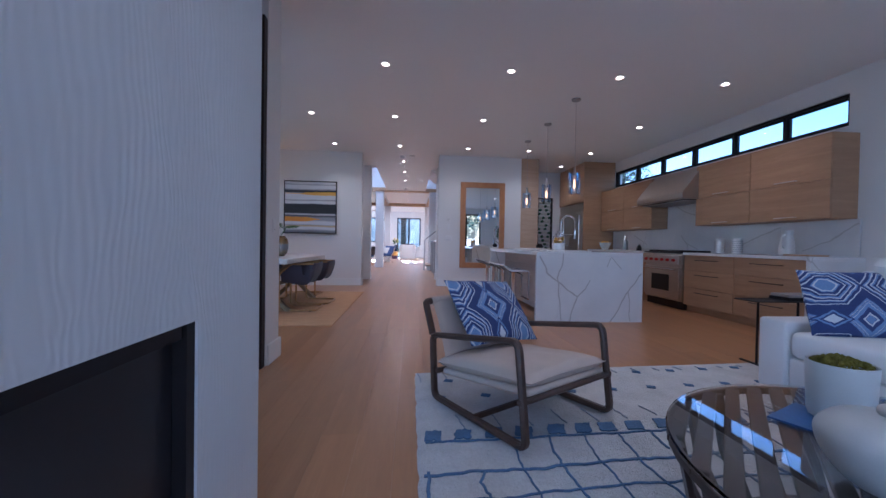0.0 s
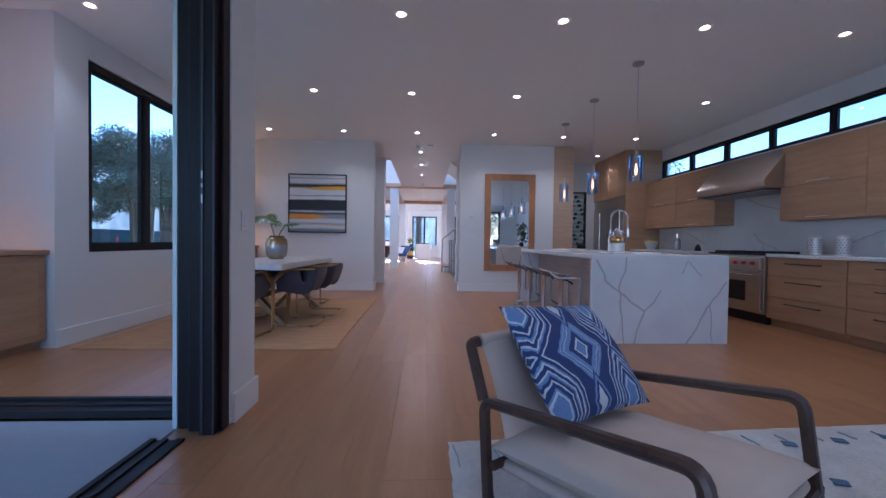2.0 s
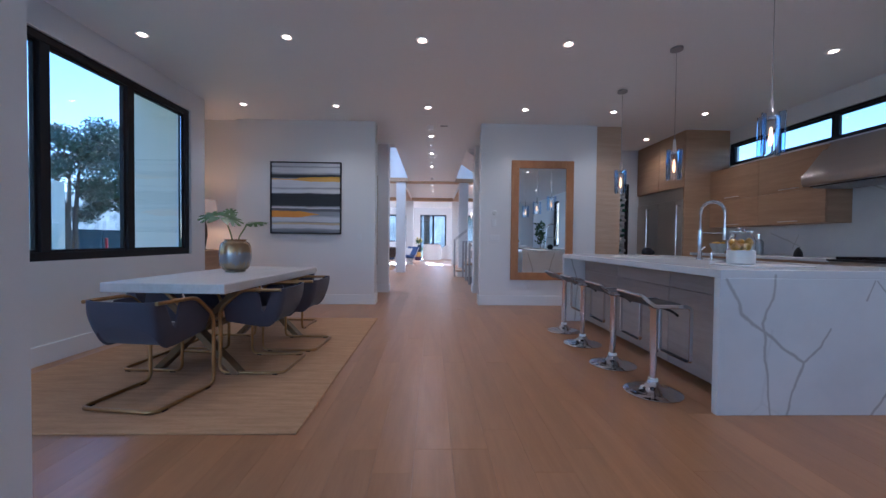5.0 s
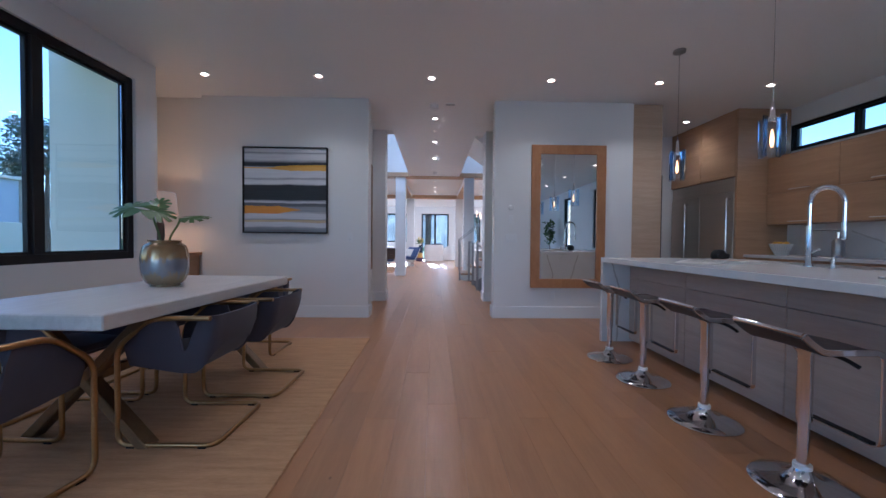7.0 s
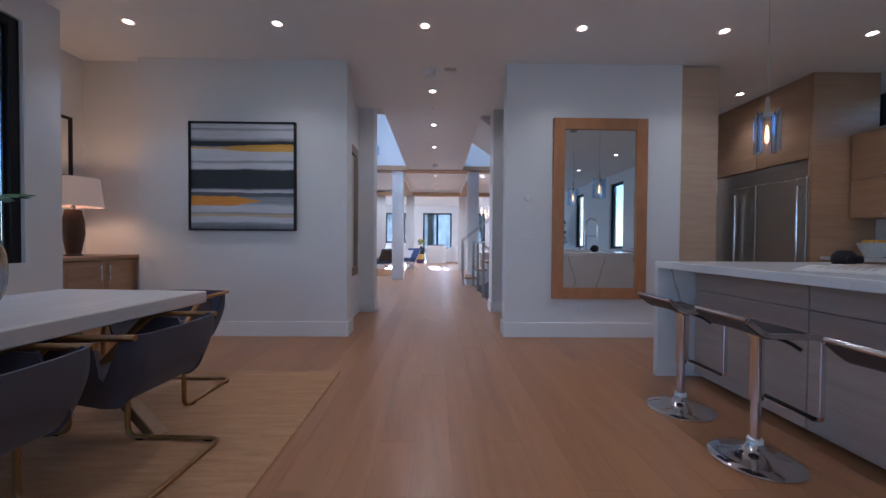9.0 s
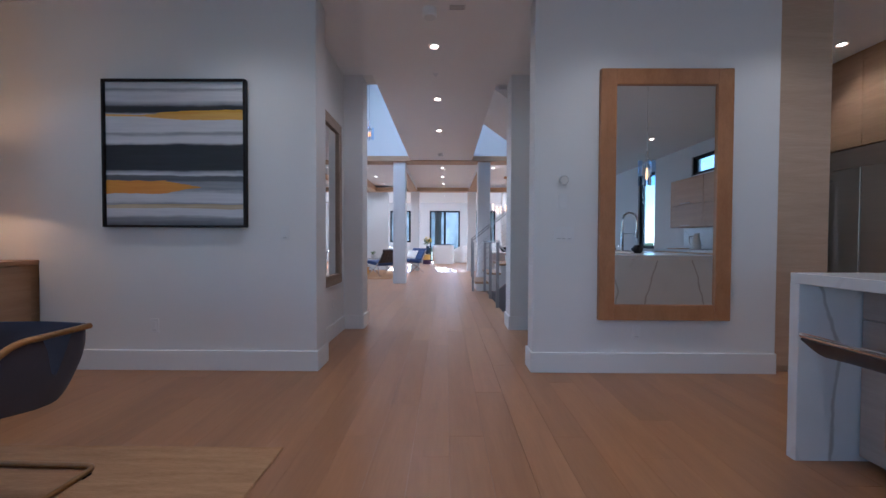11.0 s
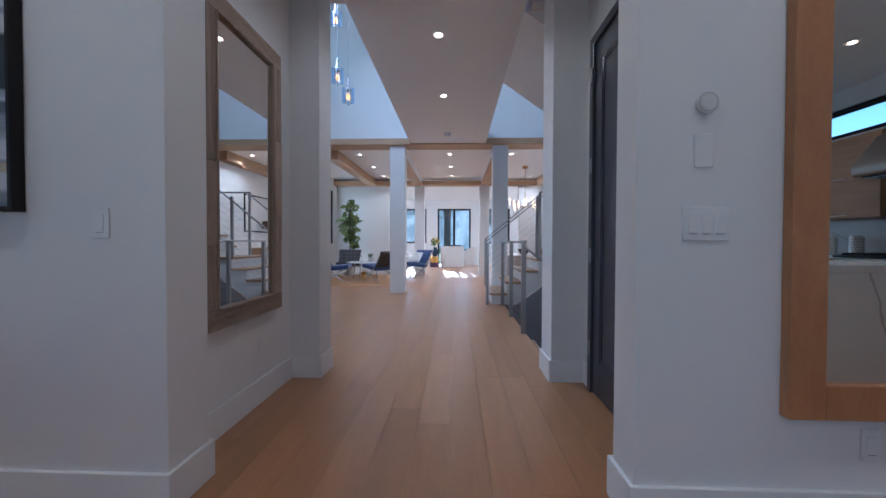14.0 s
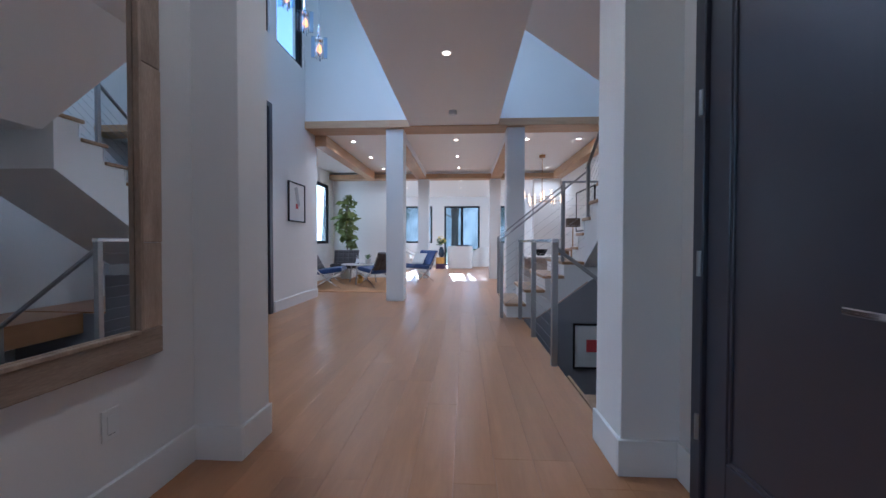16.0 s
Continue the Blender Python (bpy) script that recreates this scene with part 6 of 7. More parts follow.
def yarn(points, w, seed, dash=0.0):
    """A wavering woven line in the pile; dash: how much of it is worn away."""
    bm = bmesh.new()
    pts = [Vector((*p, ZR)) for p in points]
    fine = []
    for a, c in zip(pts, pts[1:]):
        m = max(2, int((c - a).length / 0.018))
        fine += [a.lerp(c, i / m) for i in range(m)]
    fine.append(pts[-1])
    fine = [p + Vector((0.016 * noise.noise((p.x * 6, p.y * 6, seed)) + 0.008 * noise.noise((p.x * 31, p.y * 31, seed)), 0.016 * noise.noise((p.x * 6, p.y * 6, seed + 5)) + 0.008 * noise.noise((p.x * 31, p.y * 31, seed + 5)), 0)) for p in fine]
    run = []
    for i, p in enumerate(fine):
        gone = noise.noise((p.x * 9, p.y * 9, seed + 9)) < -0.62 + dash
        if not gone:
            run.append(p)
        if (gone or i == len(fine) - 1) and run:
            if len(run) > 1:
                k = w * (0.8 + 0.5 * noise.noise((run[0].x * 5, run[0].y * 5, 2)))
                sweep(run, bar(k, 0.008, 0.3), bm=bm)
            run = []
    return bm


def row(x):
    return 2.822 + 0.058 * x


part("border_line", yarn([(0.335, 1.0), (0.34, 2.59)], 0.016, 1), WOOL_BLUE, wr, "blue woven line")
part("woven_line", yarn([(0.34, row(0.34)), (1.4, row(1.4) - 0.01), (3.6, row(3.6))], 0.014, 4), WOOL_BLUE, wr, "blue woven line")
for y in (2.57, 2.405, 2.20, 1.98, 1.74, 1.50, 1.25):
    part("woven_line", yarn([(0.33, y), (1.3, y + 0.075), (2.2, y + 0.10), (3.6, y + 0.14)], 0.014, y), WOOL_BLUE, wr, "blue woven line")
for i, x in enumerate((0.38, 0.53, 0.69, 0.85, 1.025, 1.18, 1.315, 1.47, 1.655, 1.80, 1.95, 2.10, 2.25, 2.40, 2.55, 2.70, 2.85, 3.0, 3.15, 3.30)):
    x -= 0.045
    wd = 0.082 + 0.0015 * i + 0.012 * noise.noise((i * 2.3, 5.1, 0))
    part("woven_square", sheet(lambda u, v, x=x, wd=wd: (x + wd * u + 0.03 * v * min(1.0, x) + 0.012 * noise.noise((x * 9, v * 5, 2)), row(x) + 0.015 + (0.095 + 0.014 * noise.noise((x * 9, 3, 1))) * v + 0.016 * noise.noise((x * 3, u * 4, 7)), 0.0315), 5, 5, -0.006), WOOL_BLUE, wr, "blue woven square")
for i in range(16):
    x = 0.57 + i * 0.19
    top_y = row(x) if i != 0 else 2.58
    part("woven_line", yarn([(x + 0.02, top_y), (x - 0.005, 2.62 if i else 2.52), (x + 0.01, 2.4), (x - 0.02, 2.0), (x, 1.2)], 0.014, i + 20), WOOL_BLUE, wr, "blue woven line")
    part("woven_line", yarn([(x - 0.01, row(x) + 0.12), (x - 0.04, row(x) + 0.28)], 0.008, i + 50, 0.2), WOOL_FAINT, wr, "faint blue woven line")
    part("woven_line", yarn([(x - 0.23, 3.60 + 0.09 * x), (x - 0.25, 3.80 + 0.04 * x)], 0.008, i + 80, 0.2), WOOL_FAINT, wr, "faint blue woven line")
for i in range(12):
    x = 0.42 + i * 0.297
    for x, y in ((x, 3.335 + 0.078 * x), (x + 0.08, 3.62 + 0.088 * x)):
        part("woven_fleck", sheet(lambda u, v, x=x, y=y: (x + 0.055 * u + 0.015 * v + 0.008 * noise.noise((x * 7, v * 3, 1)), y + 0.038 * v - 0.018 * u, 0.032), 3, 3, -0.006), WOOL_BLUE, wr, "small blue woven fleck")


def lounge_chair(at):
    """A low armchair facing -y: open walnut frames at the sides, linen seat and back."""
    ch = thing("lounge_chair", "low lounge chair with dark walnut frame and pale linen cushions", "armchair", at=at)
    w, fr, bk = 0.358, -0.43, 0.325
    for s in (-1, 1):
        x = s * w
        prof = bar(0.033, 0.044, 0.3)
        # one closed side loop: floor runner, front leg, arm, back leg
        part("side_frame", sweep(rounded([(x, fr, 0.025), (x, fr + 0.061, 0.518), (x - s * 0.02, bk + 0.05, 0.398), (x - s * 0.005, bk, 0.025)], 0.05, True), prof, True, up=(1, 0, 0)), WALNUT, ch, "", True)
        part("back_post", sweep(rounded([(x - s * 0.02, bk + 0.052, 0.40), (x - s * 0.025, bk + 0.145, 0.592), (x - s * 0.07, bk + 0.15, 0.596)], 0.02), prof, up=(1, 0, 0)), WALNUT, ch, "", True)
        part("rail_end", boxes(((x + s * 0.016, fr + 0.01, 0.222), (x + s * 0.027, fr + 0.044, 0.252)), bev=0.004), WALNUT, ch)
    for y, z in ((-0.05, 0.03), (0.30, 0.19), (fr + 0.027, 0.237)):
        part("rail", sweep([(-w, y, z), (w, y, z)], bar(0.035, 0.03, 0.3)), WALNUT, ch, "", True)
    part("back_rail", sweep([(-w + 0.03, bk + 0.15, 0.596), (w - 0.03, bk + 0.15, 0.596)], bar(0.03, 0.032, 0.3)), WALNUT, ch, "", True)
    part("sling", moved(boxes(((-0.32, -0.385, -0.028), (0.32, 0.34, 0.012)), bev=0.018, segs=3), pose(0, -0.02, 0.228, -7, 0, 0)), CLOTH_LINEN, ch, "linen-wrapped seat platform", True)
    part("seat_cushion", moved(pad(0.655, 0.79, 0.12, 30, 0.42, 3.6, 0.016, 2.0), pose(0, -0.03, 0.275, -7, 0, 0)), CLOTH_LINEN, ch, "pale linen seat cushion", True)
    part("back_cushion", moved(pad(0.57, 0.42, 0.05, 24, 0.3, 5.0, 0.01, 5.0), pose(0, 0.388, 0.418, 66, 0, 0)), CLOTH_LINEN, ch, "pale linen back sling", True)
    part("back_wrap", tube([(-0.285, bk + 0.148, 0.597), (-0.1, bk + 0.15, 0.599), (0.12, bk + 0.147, 0.596), (0.285, bk + 0.148, 0.597)], 0.027, 0.1, n=14), CLOTH_LINEN, ch, "linen wrapped over the back rail", True)
    return ch


CH = pose(0.888, 3.267, 0.024, 0, 0, 31.3)
lounge_chair(CH)


def throw_pillow(m, label, w=0.56, d=0.54, shift=(0, 0)):
    """A soft cushion; shift moves the print on it."""
    print_at = Matrix.Translation((shift[0], shift[1], 0))
    return tagged(part("pillow", moved(pad(w, d, 0.15, 26, 0.45, 2.0, 0.012, 3.0), print_at), IKAT, None, "", True, m @ print_at.inverted()), label, "pillow")


PU = Vector((0.5085, 0.3095, -0.0375)).normalized()
PV = Vector((-0.1175, 0.2945, 0.3505))
PV = (PV - PU * PV.dot(PU)).normalized()
PN = PU.cross(PV)
throw_pillow(Matrix.Translation((0.808, 3.540, 0.556)) @ Matrix((PU, PV, PN)).transposed().to_4x4(), "blue and white ikat cushion leaning on the lounge chair", 0.60, 0.495, (0.045, 0.0))

# White sofa along the right, only its end in view.
sofa = thing("sofa", "deep white upholstered sofa on the rug", "sofa", at=pose(0, 0, 0.022))
SX, SY = 2.70, 3.46
part("arm", boxes(((SX, SY - 0.20, 0.04), (SX + 0.95, SY, 0.512)), bev=0.022, segs=3), CLOTH_WHITE, sofa, "", True)
part("base", boxes(((SX + 0.02, 1.2, 0.05), (SX + 0.95, SY - 0.2, 0.28)), bev=0.02, segs=2), CLOTH_WHITE, sofa, "", True)
part("back", boxes(((SX + 0.72, 1.2, 0.05), (SX + 0.98, SY - 0.01, 0.84)), bev=0.05, segs=3), CLOTH_WHITE, sofa, "", True)
for y0, y1 in ((1.22, 2.3), (2.32, SY - 0.21)):
    part("seat_cushion", boxes(((SX + 0.005, y0, 0.285), (SX + 0.72, y1, 0.455)), bev=0.045, segs=4), CLOTH_WHITE, sofa, "", True)
    part("back_cushion", moved(pad(0.55, y1 - y0, 0.2, 16, 0.28, 5.0, 0.01, y1), pose(SX + 0.66, (y0 + y1) / 2, 0.68, 0, 72, 0)), CLOTH_WHITE, sofa, "", True)
for x in (SX + 0.08, SX + 0.86):
    for y in (1.3, SY - 0.1):
        part("foot", boxes(((x - 0.025, y - 0.025, 0.0), (x + 0.025, y + 0.025, 0.05))), WALNUT, sofa)
throw_pillow(pose(3.03, 3.15, 0.665, 72, 0, -9) @ pose(0, 0, 0, 0, 0, 90), "blue and white ikat cushion on the white sofa", 0.44, 0.58, (0.10, 0.02))

# Thin side table with a tray behind the sofa arm.
sd = thing("side_table", "slim dark metal side table with a tray top", "side table", at=pose(3.34, 3.95, 0.022))
part("top", boxes(((-0.28, -0.11, 0.545), (0.38, 0.11, 0.555)), bev=0.003), BLACK, sd)
for x in (-0.17, 0.2):
    part("foot", boxes(((x, -0.15, 0.0), (x + 0.025, 0.16, 0.012)), bev=0.002), BLACK, sd)
for x in (-0.157, 0.212):
    part("post", tube([(x, 0.0, 0.01), (x, 0.0, 0.547)], 0.009, n=8), BLACK, sd, "", True)
bk = thing("book_stack", "two dark books on the side table", "books", at=pose(3.39, 3.95, 0.578))
part("book", boxes(((-0.02, -0.09, 0), (0.28, 0.09, 0.026)), bev=0.002), BLACK, bk)
part("book", boxes(((-0.01, -0.085, 0.027), (0.27, 0.085, 0.05)), bev=0.002), STEEL_GREY, bk)

SLAT_WOOD = wood("dark_slat_wood", (0.030, 0.021, 0.017), (0.075, 0.052, 0.042), (4, 1, 4), 0.4)
# Round coffee table: glass over dark slats.
ct = thing("coffee_table", "round coffee table with dark curved slats under a glass top", "coffee table", at=pose(1.68, 1.80, 0.022, 0, 0, -42))
R = 0.69
part("glass_top", lathe([(0, 0.40), (R - 0.004, 0.40), (R, 0.404), (R - 0.004, 0.41), (0, 0.41)], 72), SMOKE_GLASS, ct, "round glass top", True).visible_shadow = False
for i in range(19):
    x = -0.648 + i * 0.072
    y = math.sqrt((R - 0.02) ** 2 - x * x)
    part("slat", boxes(((x - 0.0225, -y, 0.376), (x + 0.0225, y, 0.394)), bev=0.003), SLAT_WOOD, ct, "dark wooden slat")
part("ring", sweep([(math.cos(2 * math.pi * k / 48) * (R - 0.012), math.sin(2 * math.pi * k / 48) * (R - 0.012), 0.38) for k in range(48)], bar(0.018, 0.03, 0.2), True), SLAT_WOOD, ct, "", True)
for k in range(22):
    a = 2 * math.pi * k / 22
    part("stave", sweep([(math.cos(a) * (R - 0.03), math.sin(a) * (R - 0.025), 0.38), (math.cos(a) * (R - 0.07), math.sin(a) * (R - 0.07), 0.18), (math.cos(a) * (R - 0.16), math.sin(a) * (R - 0.16), 0.0)], bar(0.06, 0.016, 0.2)), SLAT_WOOD, ct, "dark curved stave", True)
part("bottom_ring", sweep([(math.cos(2 * math.pi * k / 40) * (R - 0.16), math.sin(2 * math.pi * k / 40) * (R - 0.16), 0.012) for k in range(40)], bar(0.04, 0.022, 0.2), True), WALNUT, ct, "", True)
ZC = 0.022 + 0.4105
pot = thing("moss_planter", "grey-white ceramic planter filled with yellow-green moss", "planter", at=pose(1.70, 2.15, ZC))
part("pot", lathe([(0, 0), (0.070, 0), (0.078, 0.005), (0.083, 0.02), (0.090, 0.185), (0.089, 0.19), (0.083, 0.19), (0.081, 0.15), (0, 0.14)], 56), GREY_CERAMIC, pot, "", True)
MOSS = surf("moss", (0.20, 0.17, 0.015), 0.95, vary=0.5, scale=25, grain=150, relief=1.0, depth=0.02)
bm = bmesh.new()
rng = random.Random(8)
for k in range(420):
    a, r = rng.uniform(0, 6.28), 0.076 * math.sqrt(rng.random())
    c = Matrix.Translation((r * math.cos(a), r * math.sin(a), 0.172 + 0.028 * (1 - (r / 0.08) ** 2) + rng.uniform(0, 0.012)))
    bmesh.ops.create_icosphere(bm, subdivisions=1, radius=rng.uniform(0.003, 0.008), matrix=c)
part("moss", bm, MOSS, pot, "yellow-green moss", True)
dish = thing("ceramic_vessel", "wide round speckled ceramic vessel with a lid knob", "vessel", at=pose(1.40, 1.80, ZC))
part("body", lathe(softened([(0, 0), (0.05, 0), (0.082, 0.018), (0.118, 0.06), (0.136, 0.105), (0.132, 0.138), (0.098, 0.168), (0.04, 0.18), (0, 0.181)]), 72), GREY_CERAMIC, dish, "", True)
part("knob", lathe(softened([(0, 0.176), (0.022, 0.18), (0.028, 0.193), (0.02, 0.205), (0, 0.207)]), 32), GREY_CERAMIC, dish, "", True)
mg = thing("magazine", "blue-covered magazine under the planter", "magazine", at=pose(1.61, 2.15, ZC - 0.0005, 0, 0, 25))
part("cover", boxes(((-0.11, -0.09, 0), (0.12, 0.09, 0.007)), bev=0.001), surf("blue_cover", (0.05, 0.13, 0.32), 0.35, vary=0.3, scale=6), mg)
pot.location.z = ZC + 0.0075

# Things behind the camera that the mirrors show.
tagged(part("rear_planter", lathe([(0, 0), (0.14, 0), (0.18, 0.3), (0.17, 0.3), (0, 0.27)], 20, at=(-0.35, -2.3, 0)), GREY_CERAMIC, None, "", True), "grey planter by the rear windows", "planter")

# ---- foyer and stair ----
for x, y, z in ((-1.10, 13.0, 2.74), (-1.23, 13.0, 2.98), (-1.36, 12.9, 3.15), (-1.30, 13.15, 3.75)):
    pendant(x, y, z + 0.17, z, TOP, 0.75, 1.7, BULB_AMBER)

TREAD = wood("oak_tread", (0.32, 0.19, 0.10), (0.52, 0.35, 0.21), (0.6, 5, 5), 0.4)
stair = tagged(thing("staircase", "white staircase with oak treads turning up from the foyer", "staircase"), kind="structure")
RISE, GO, X0, YS0, YS1 = 0.196, 0.26, 0.83, 14.88, 15.95
XF0, XF1 = 1.87, 2.948


def solid(outline, place):
    """A flat outline stretched between the two ends that place gives for it."""
    bm = bmesh.new()
    ends = [[bm.verts.new(place(a, b, e)) for a, b in outline] for e in (0, 1)]
    bm.faces.new(ends[0]), bm.faces.new(list(reversed(ends[1])))
    n = len(outline)
    for k in range(n):
        bm.faces.new((ends[0][k], ends[0][(k + 1) % n], ends[1][(k + 1) % n], ends[1][k]))
    return bm


# First flight: four steps along x up to a landing.
saw = []
for i in range(4):
    x, z = X0 + i * GO, (i + 1) * RISE
    part("tread", boxes(((x - 0.03, YS0 - 0.02, z - 0.04), (x + GO if i < 3 else XF1, YS1, z)), bev=0.004), TREAD, stair, "oak tread")
    part("riser", boxes(((x, YS0, z - RISE), (x + 0.02, YS1, z - 0.04))), TRIM, stair)
    saw += [(x + 0.021, z - RISE), (x + 0.021, z - 0.041)]
saw += [(XF1, 4 * RISE - 0.041), (XF1, 0.56), (2.0, 0.56), (1.24, 0.0)]
part("stringer", solid(saw, lambda a, b, e: (a, YS0 + 0.005 if e == 0 else YS1, b)), TRIM, stair, "white stringer")
# Added panel in the darkened wall colour, for the shade under the stringer.
part("under_panel", solid([(1.06, -0.04), (1.06, -0.004), (1.24, -0.001), (2.0, 0.559), (XF1, 0.559), (XF1, -0.04)], lambda a, b, e: (a, 14.822 + 0.026 * e, b)), WALL_SHADED, stair, "panel under the stringer, darkened in its colour for shade")
# Second flight: back along y up to the upper floor.
saw = []
for k in range(8):
    y, z = 15.42 - 0.275 * k, 4 * RISE + 0.2 * (k + 1)
    part("tread", boxes(((XF0 - 0.02, y - 0.275, z - 0.04), (XF1, y + 0.03, z)), bev=0.004), TREAD, stair, "oak tread")
    part("riser", boxes(((XF0, y - 0.02, z - 0.2), (XF1, y, z - 0.04))), TRIM, stair)
    saw += [(y - 0.021, z - 0.2), (y - 0.021, z - 0.041)]
saw += [(13.221, 2.343), (13.221, 1.80), (15.06, 0.6), (15.3, 0.6)]
part("stringer", solid(saw, lambda a, b, e: (XF0 + 0.005 if e == 0 else XF1, a, b)), TRIM, stair, "white stringer")
part("landing", boxes(((2.0, 11.76, 2.2), (XF1, 13.219, 2.54))), TRIM, stair)
part("tread", boxes(((2.0, 11.76, 2.541), (XF1, 13.24, 2.584)), bev=0.004), TREAD, stair, "oak landing boards")
# Third flight: along x up to the bridge.
part("soffit", solid([(0.8, 3.06), (1.999, 2.2), (1.999, 2.53), (0.8, 3.31)], lambda a, b, e: (a, 11.75 if e == 0 else 13.22, b)), CEIL, stair, "sloping white underside of the upper flight")
for i in range(4):
    x, z = 2.0 - i * 0.29, 2.584 + (i + 1) * 0.195
    part("tread", boxes(((x - 0.29, 11.76, z - 0.04), (x + 0.03, 13.2, z)), bev=0.004), TREAD, stair, "oak tread")
    part("riser", boxes(((x - 0.02, 11.76, z - 0.195), (x, 13.2, z - 0.04))), TRIM, stair)

rail = thing("stair_railing", "steel post and cable railing along the stair", "railing")
for x, z0 in ((0.75, 0.0), (1.58, 0.785)):
    part("post", boxes(((x - 0.022, 14.83, z0), (x + 0.022, 14.875, z0 + 1.05)), bev=0.003), STEEL_GREY, rail, "square steel post")
part("handrail", sweep(rounded([(0.72, 14.85, 1.07), (1.9, 14.85, 2.02)], 0.02), bar(0.042, 0.022, 0.2)), STEEL_GREY, rail, "steel handrail")
for k in range(8):
    z = 0.15 + k * 0.11
    part("cable", tube([(0.75, 14.85, z), (1.88, 14.85, z + 0.86)], 0.0019, n=5), STEEL_GREY, rail)
for y, z0 in ((14.80, 1.385), (13.72, 2.185)):
    part("post", boxes(((1.88, y - 0.022, z0 - 0.2), (1.92, y + 0.022, z0 + 0.70)), bev=0.003), STEEL_GREY, rail, "square steel post")
part("handrail", sweep([(1.9, 14.85, 2.06), (1.9, 13.1, 3.33)], bar(0.042, 0.022, 0.2)), STEEL_GREY, rail, "steel handrail")
for k in range(7):
    part("cable", tube([(1.9, 14.8, 1.32 + k * 0.1), (1.9, 13.2, 2.48 + k * 0.1)], 0.0019, n=5), STEEL_GREY, rail)
back_rail = thing("landing_railing", "steel post and cable railing round the stair landing", "railing")
for x, z0 in ((0.80, 0.197), (1.865, 0.785)):
    part("post", boxes(((x - 0.022, 15.905, z0), (x + 0.022, 15.945, z0 + (0.93 if z0 < 0.5 else 1.26))), bev=0.003), STEEL_GREY, back_rail, "square steel post")
part("handrail", sweep([(0.78, 15.925, 1.12), (1.865, 15.925, 2.0)], bar(0.042, 0.022, 0.2)), STEEL_GREY, back_rail, "steel handrail")
part("top_rail", boxes(((1.84, 15.91, 2.03), (2.94, 15.94, 2.06)), bev=0.003), STEEL_GREY, back_rail)
for k in range(6):
    part("cable", tube([(1.865, 15.925, 1.0 + k * 0.165), (2.94, 15.925, 1.0 + k * 0.165)], 0.0019, n=5), STEEL_GREY, back_rail)
guard = thing("guard_railing", "steel post and cable guard round the stairwell", "railing")
for y in (12.82, 13.80, 14.80):
    part("post", boxes(((0.975, y - 0.025, 0), (1.025, y + 0.025, 1.05)), bev=0.003), STEEL_GREY, guard, "square steel post")
part("top_rail", boxes(((0.97, 12.79, 1.05), (1.03, 14.83, 1.082)), bev=0.003), CHROME, guard, "bright steel top rail")
for k in range(9):
    part("cable", tube([(1.0, 12.82, 0.1 + k * 0.105), (1.0, 14.80, 0.1 + k * 0.105)], 0.0019, n=5), STEEL_GREY, guard)
low = thing("lower_railing", "steel handrail going down the lower stair", "railing")
part("handrail", sweep([(1.02, 12.85, 1.0), (2.6, 12.85, -0.2)], bar(0.04, 0.03, 0.2)), STEEL_GREY, low)
part("post", boxes(((2.0, 12.83, -1.0), (2.04, 12.87, 0.26)), bev=0.003), STEEL_GREY, low)
ls = tagged(thing("lower_stair", "oak stair going down from the foyer", "staircase"), kind="structure")
for i in range(10):
    x, z = 1.08 + i * 0.27, -(i + 1) * 0.19
    part("tread", boxes(((x, 11.78, z - 0.04), (x + 0.3, 12.7, z)), bev=0.004), TREAD, ls)
    part("riser", boxes(((x, 11.78, z), (x + 0.02, 12.7, z + 0.15))), TREAD, ls)
PRINT_RED = surf("red_print", (0.45, 0.05, 0.06), 0.6, vary=0.3, scale=12)
MAT_BOARD = surf("mat_board", (0.72, 0.71, 0.69), 0.7, vary=0.03)
p1 = framed("framed_print", "black-framed print with a red image in the stairwell", "picture", 1.72, 2.35, -0.68, -0.06, 14.828, "y", MAT_BOARD, 0.025, 0.03)
part("print", boxes(((1.9, 14.806, -0.45), (2.17, 14.811, -0.28))), PRINT_RED, p1, "red printed image")
p2 = framed("framed_print", "black-framed print with a small red mark on the foyer wall", "picture", 15.44, 16.05, 1.38, 2.03, -2.579, "x+", MAT_BOARD, 0.02, 0.03)
part("print", boxes(((-2.562, 15.70, 1.60), (-2.559, 15.79, 1.68))), PRINT_RED, p2, "small red mark")
part("print", moved(boxes(((-0.0015, -0.05, -0.16), (0.0015, 0.05, 0.16))), pose(-2.5605, 15.76, 1.80, 20, 0, 0)), STEEL_GREY, p2, "soft grey brushed shape")

# ---- far rooms ----


def tufted(w, d, h):
    """A flat cushion whose faces dip in along a grid of stitched squares."""
    bm = pad(w, d, h, 40, 0.2, 7.0)
    for v in bm.verts:
        du, dv = (v.co.x / w + 0.5) * 4 % 1.0 - 0.5, (v.co.y / d + 0.5) * 5 % 1.0 - 0.5
        near = max(math.exp(-((0.5 - abs(du)) / 0.12) ** 2), math.exp(-((0.5 - abs(dv)) / 0.12) ** 2))
        v.co.z *= 1 - 0.22 * near
    return bm


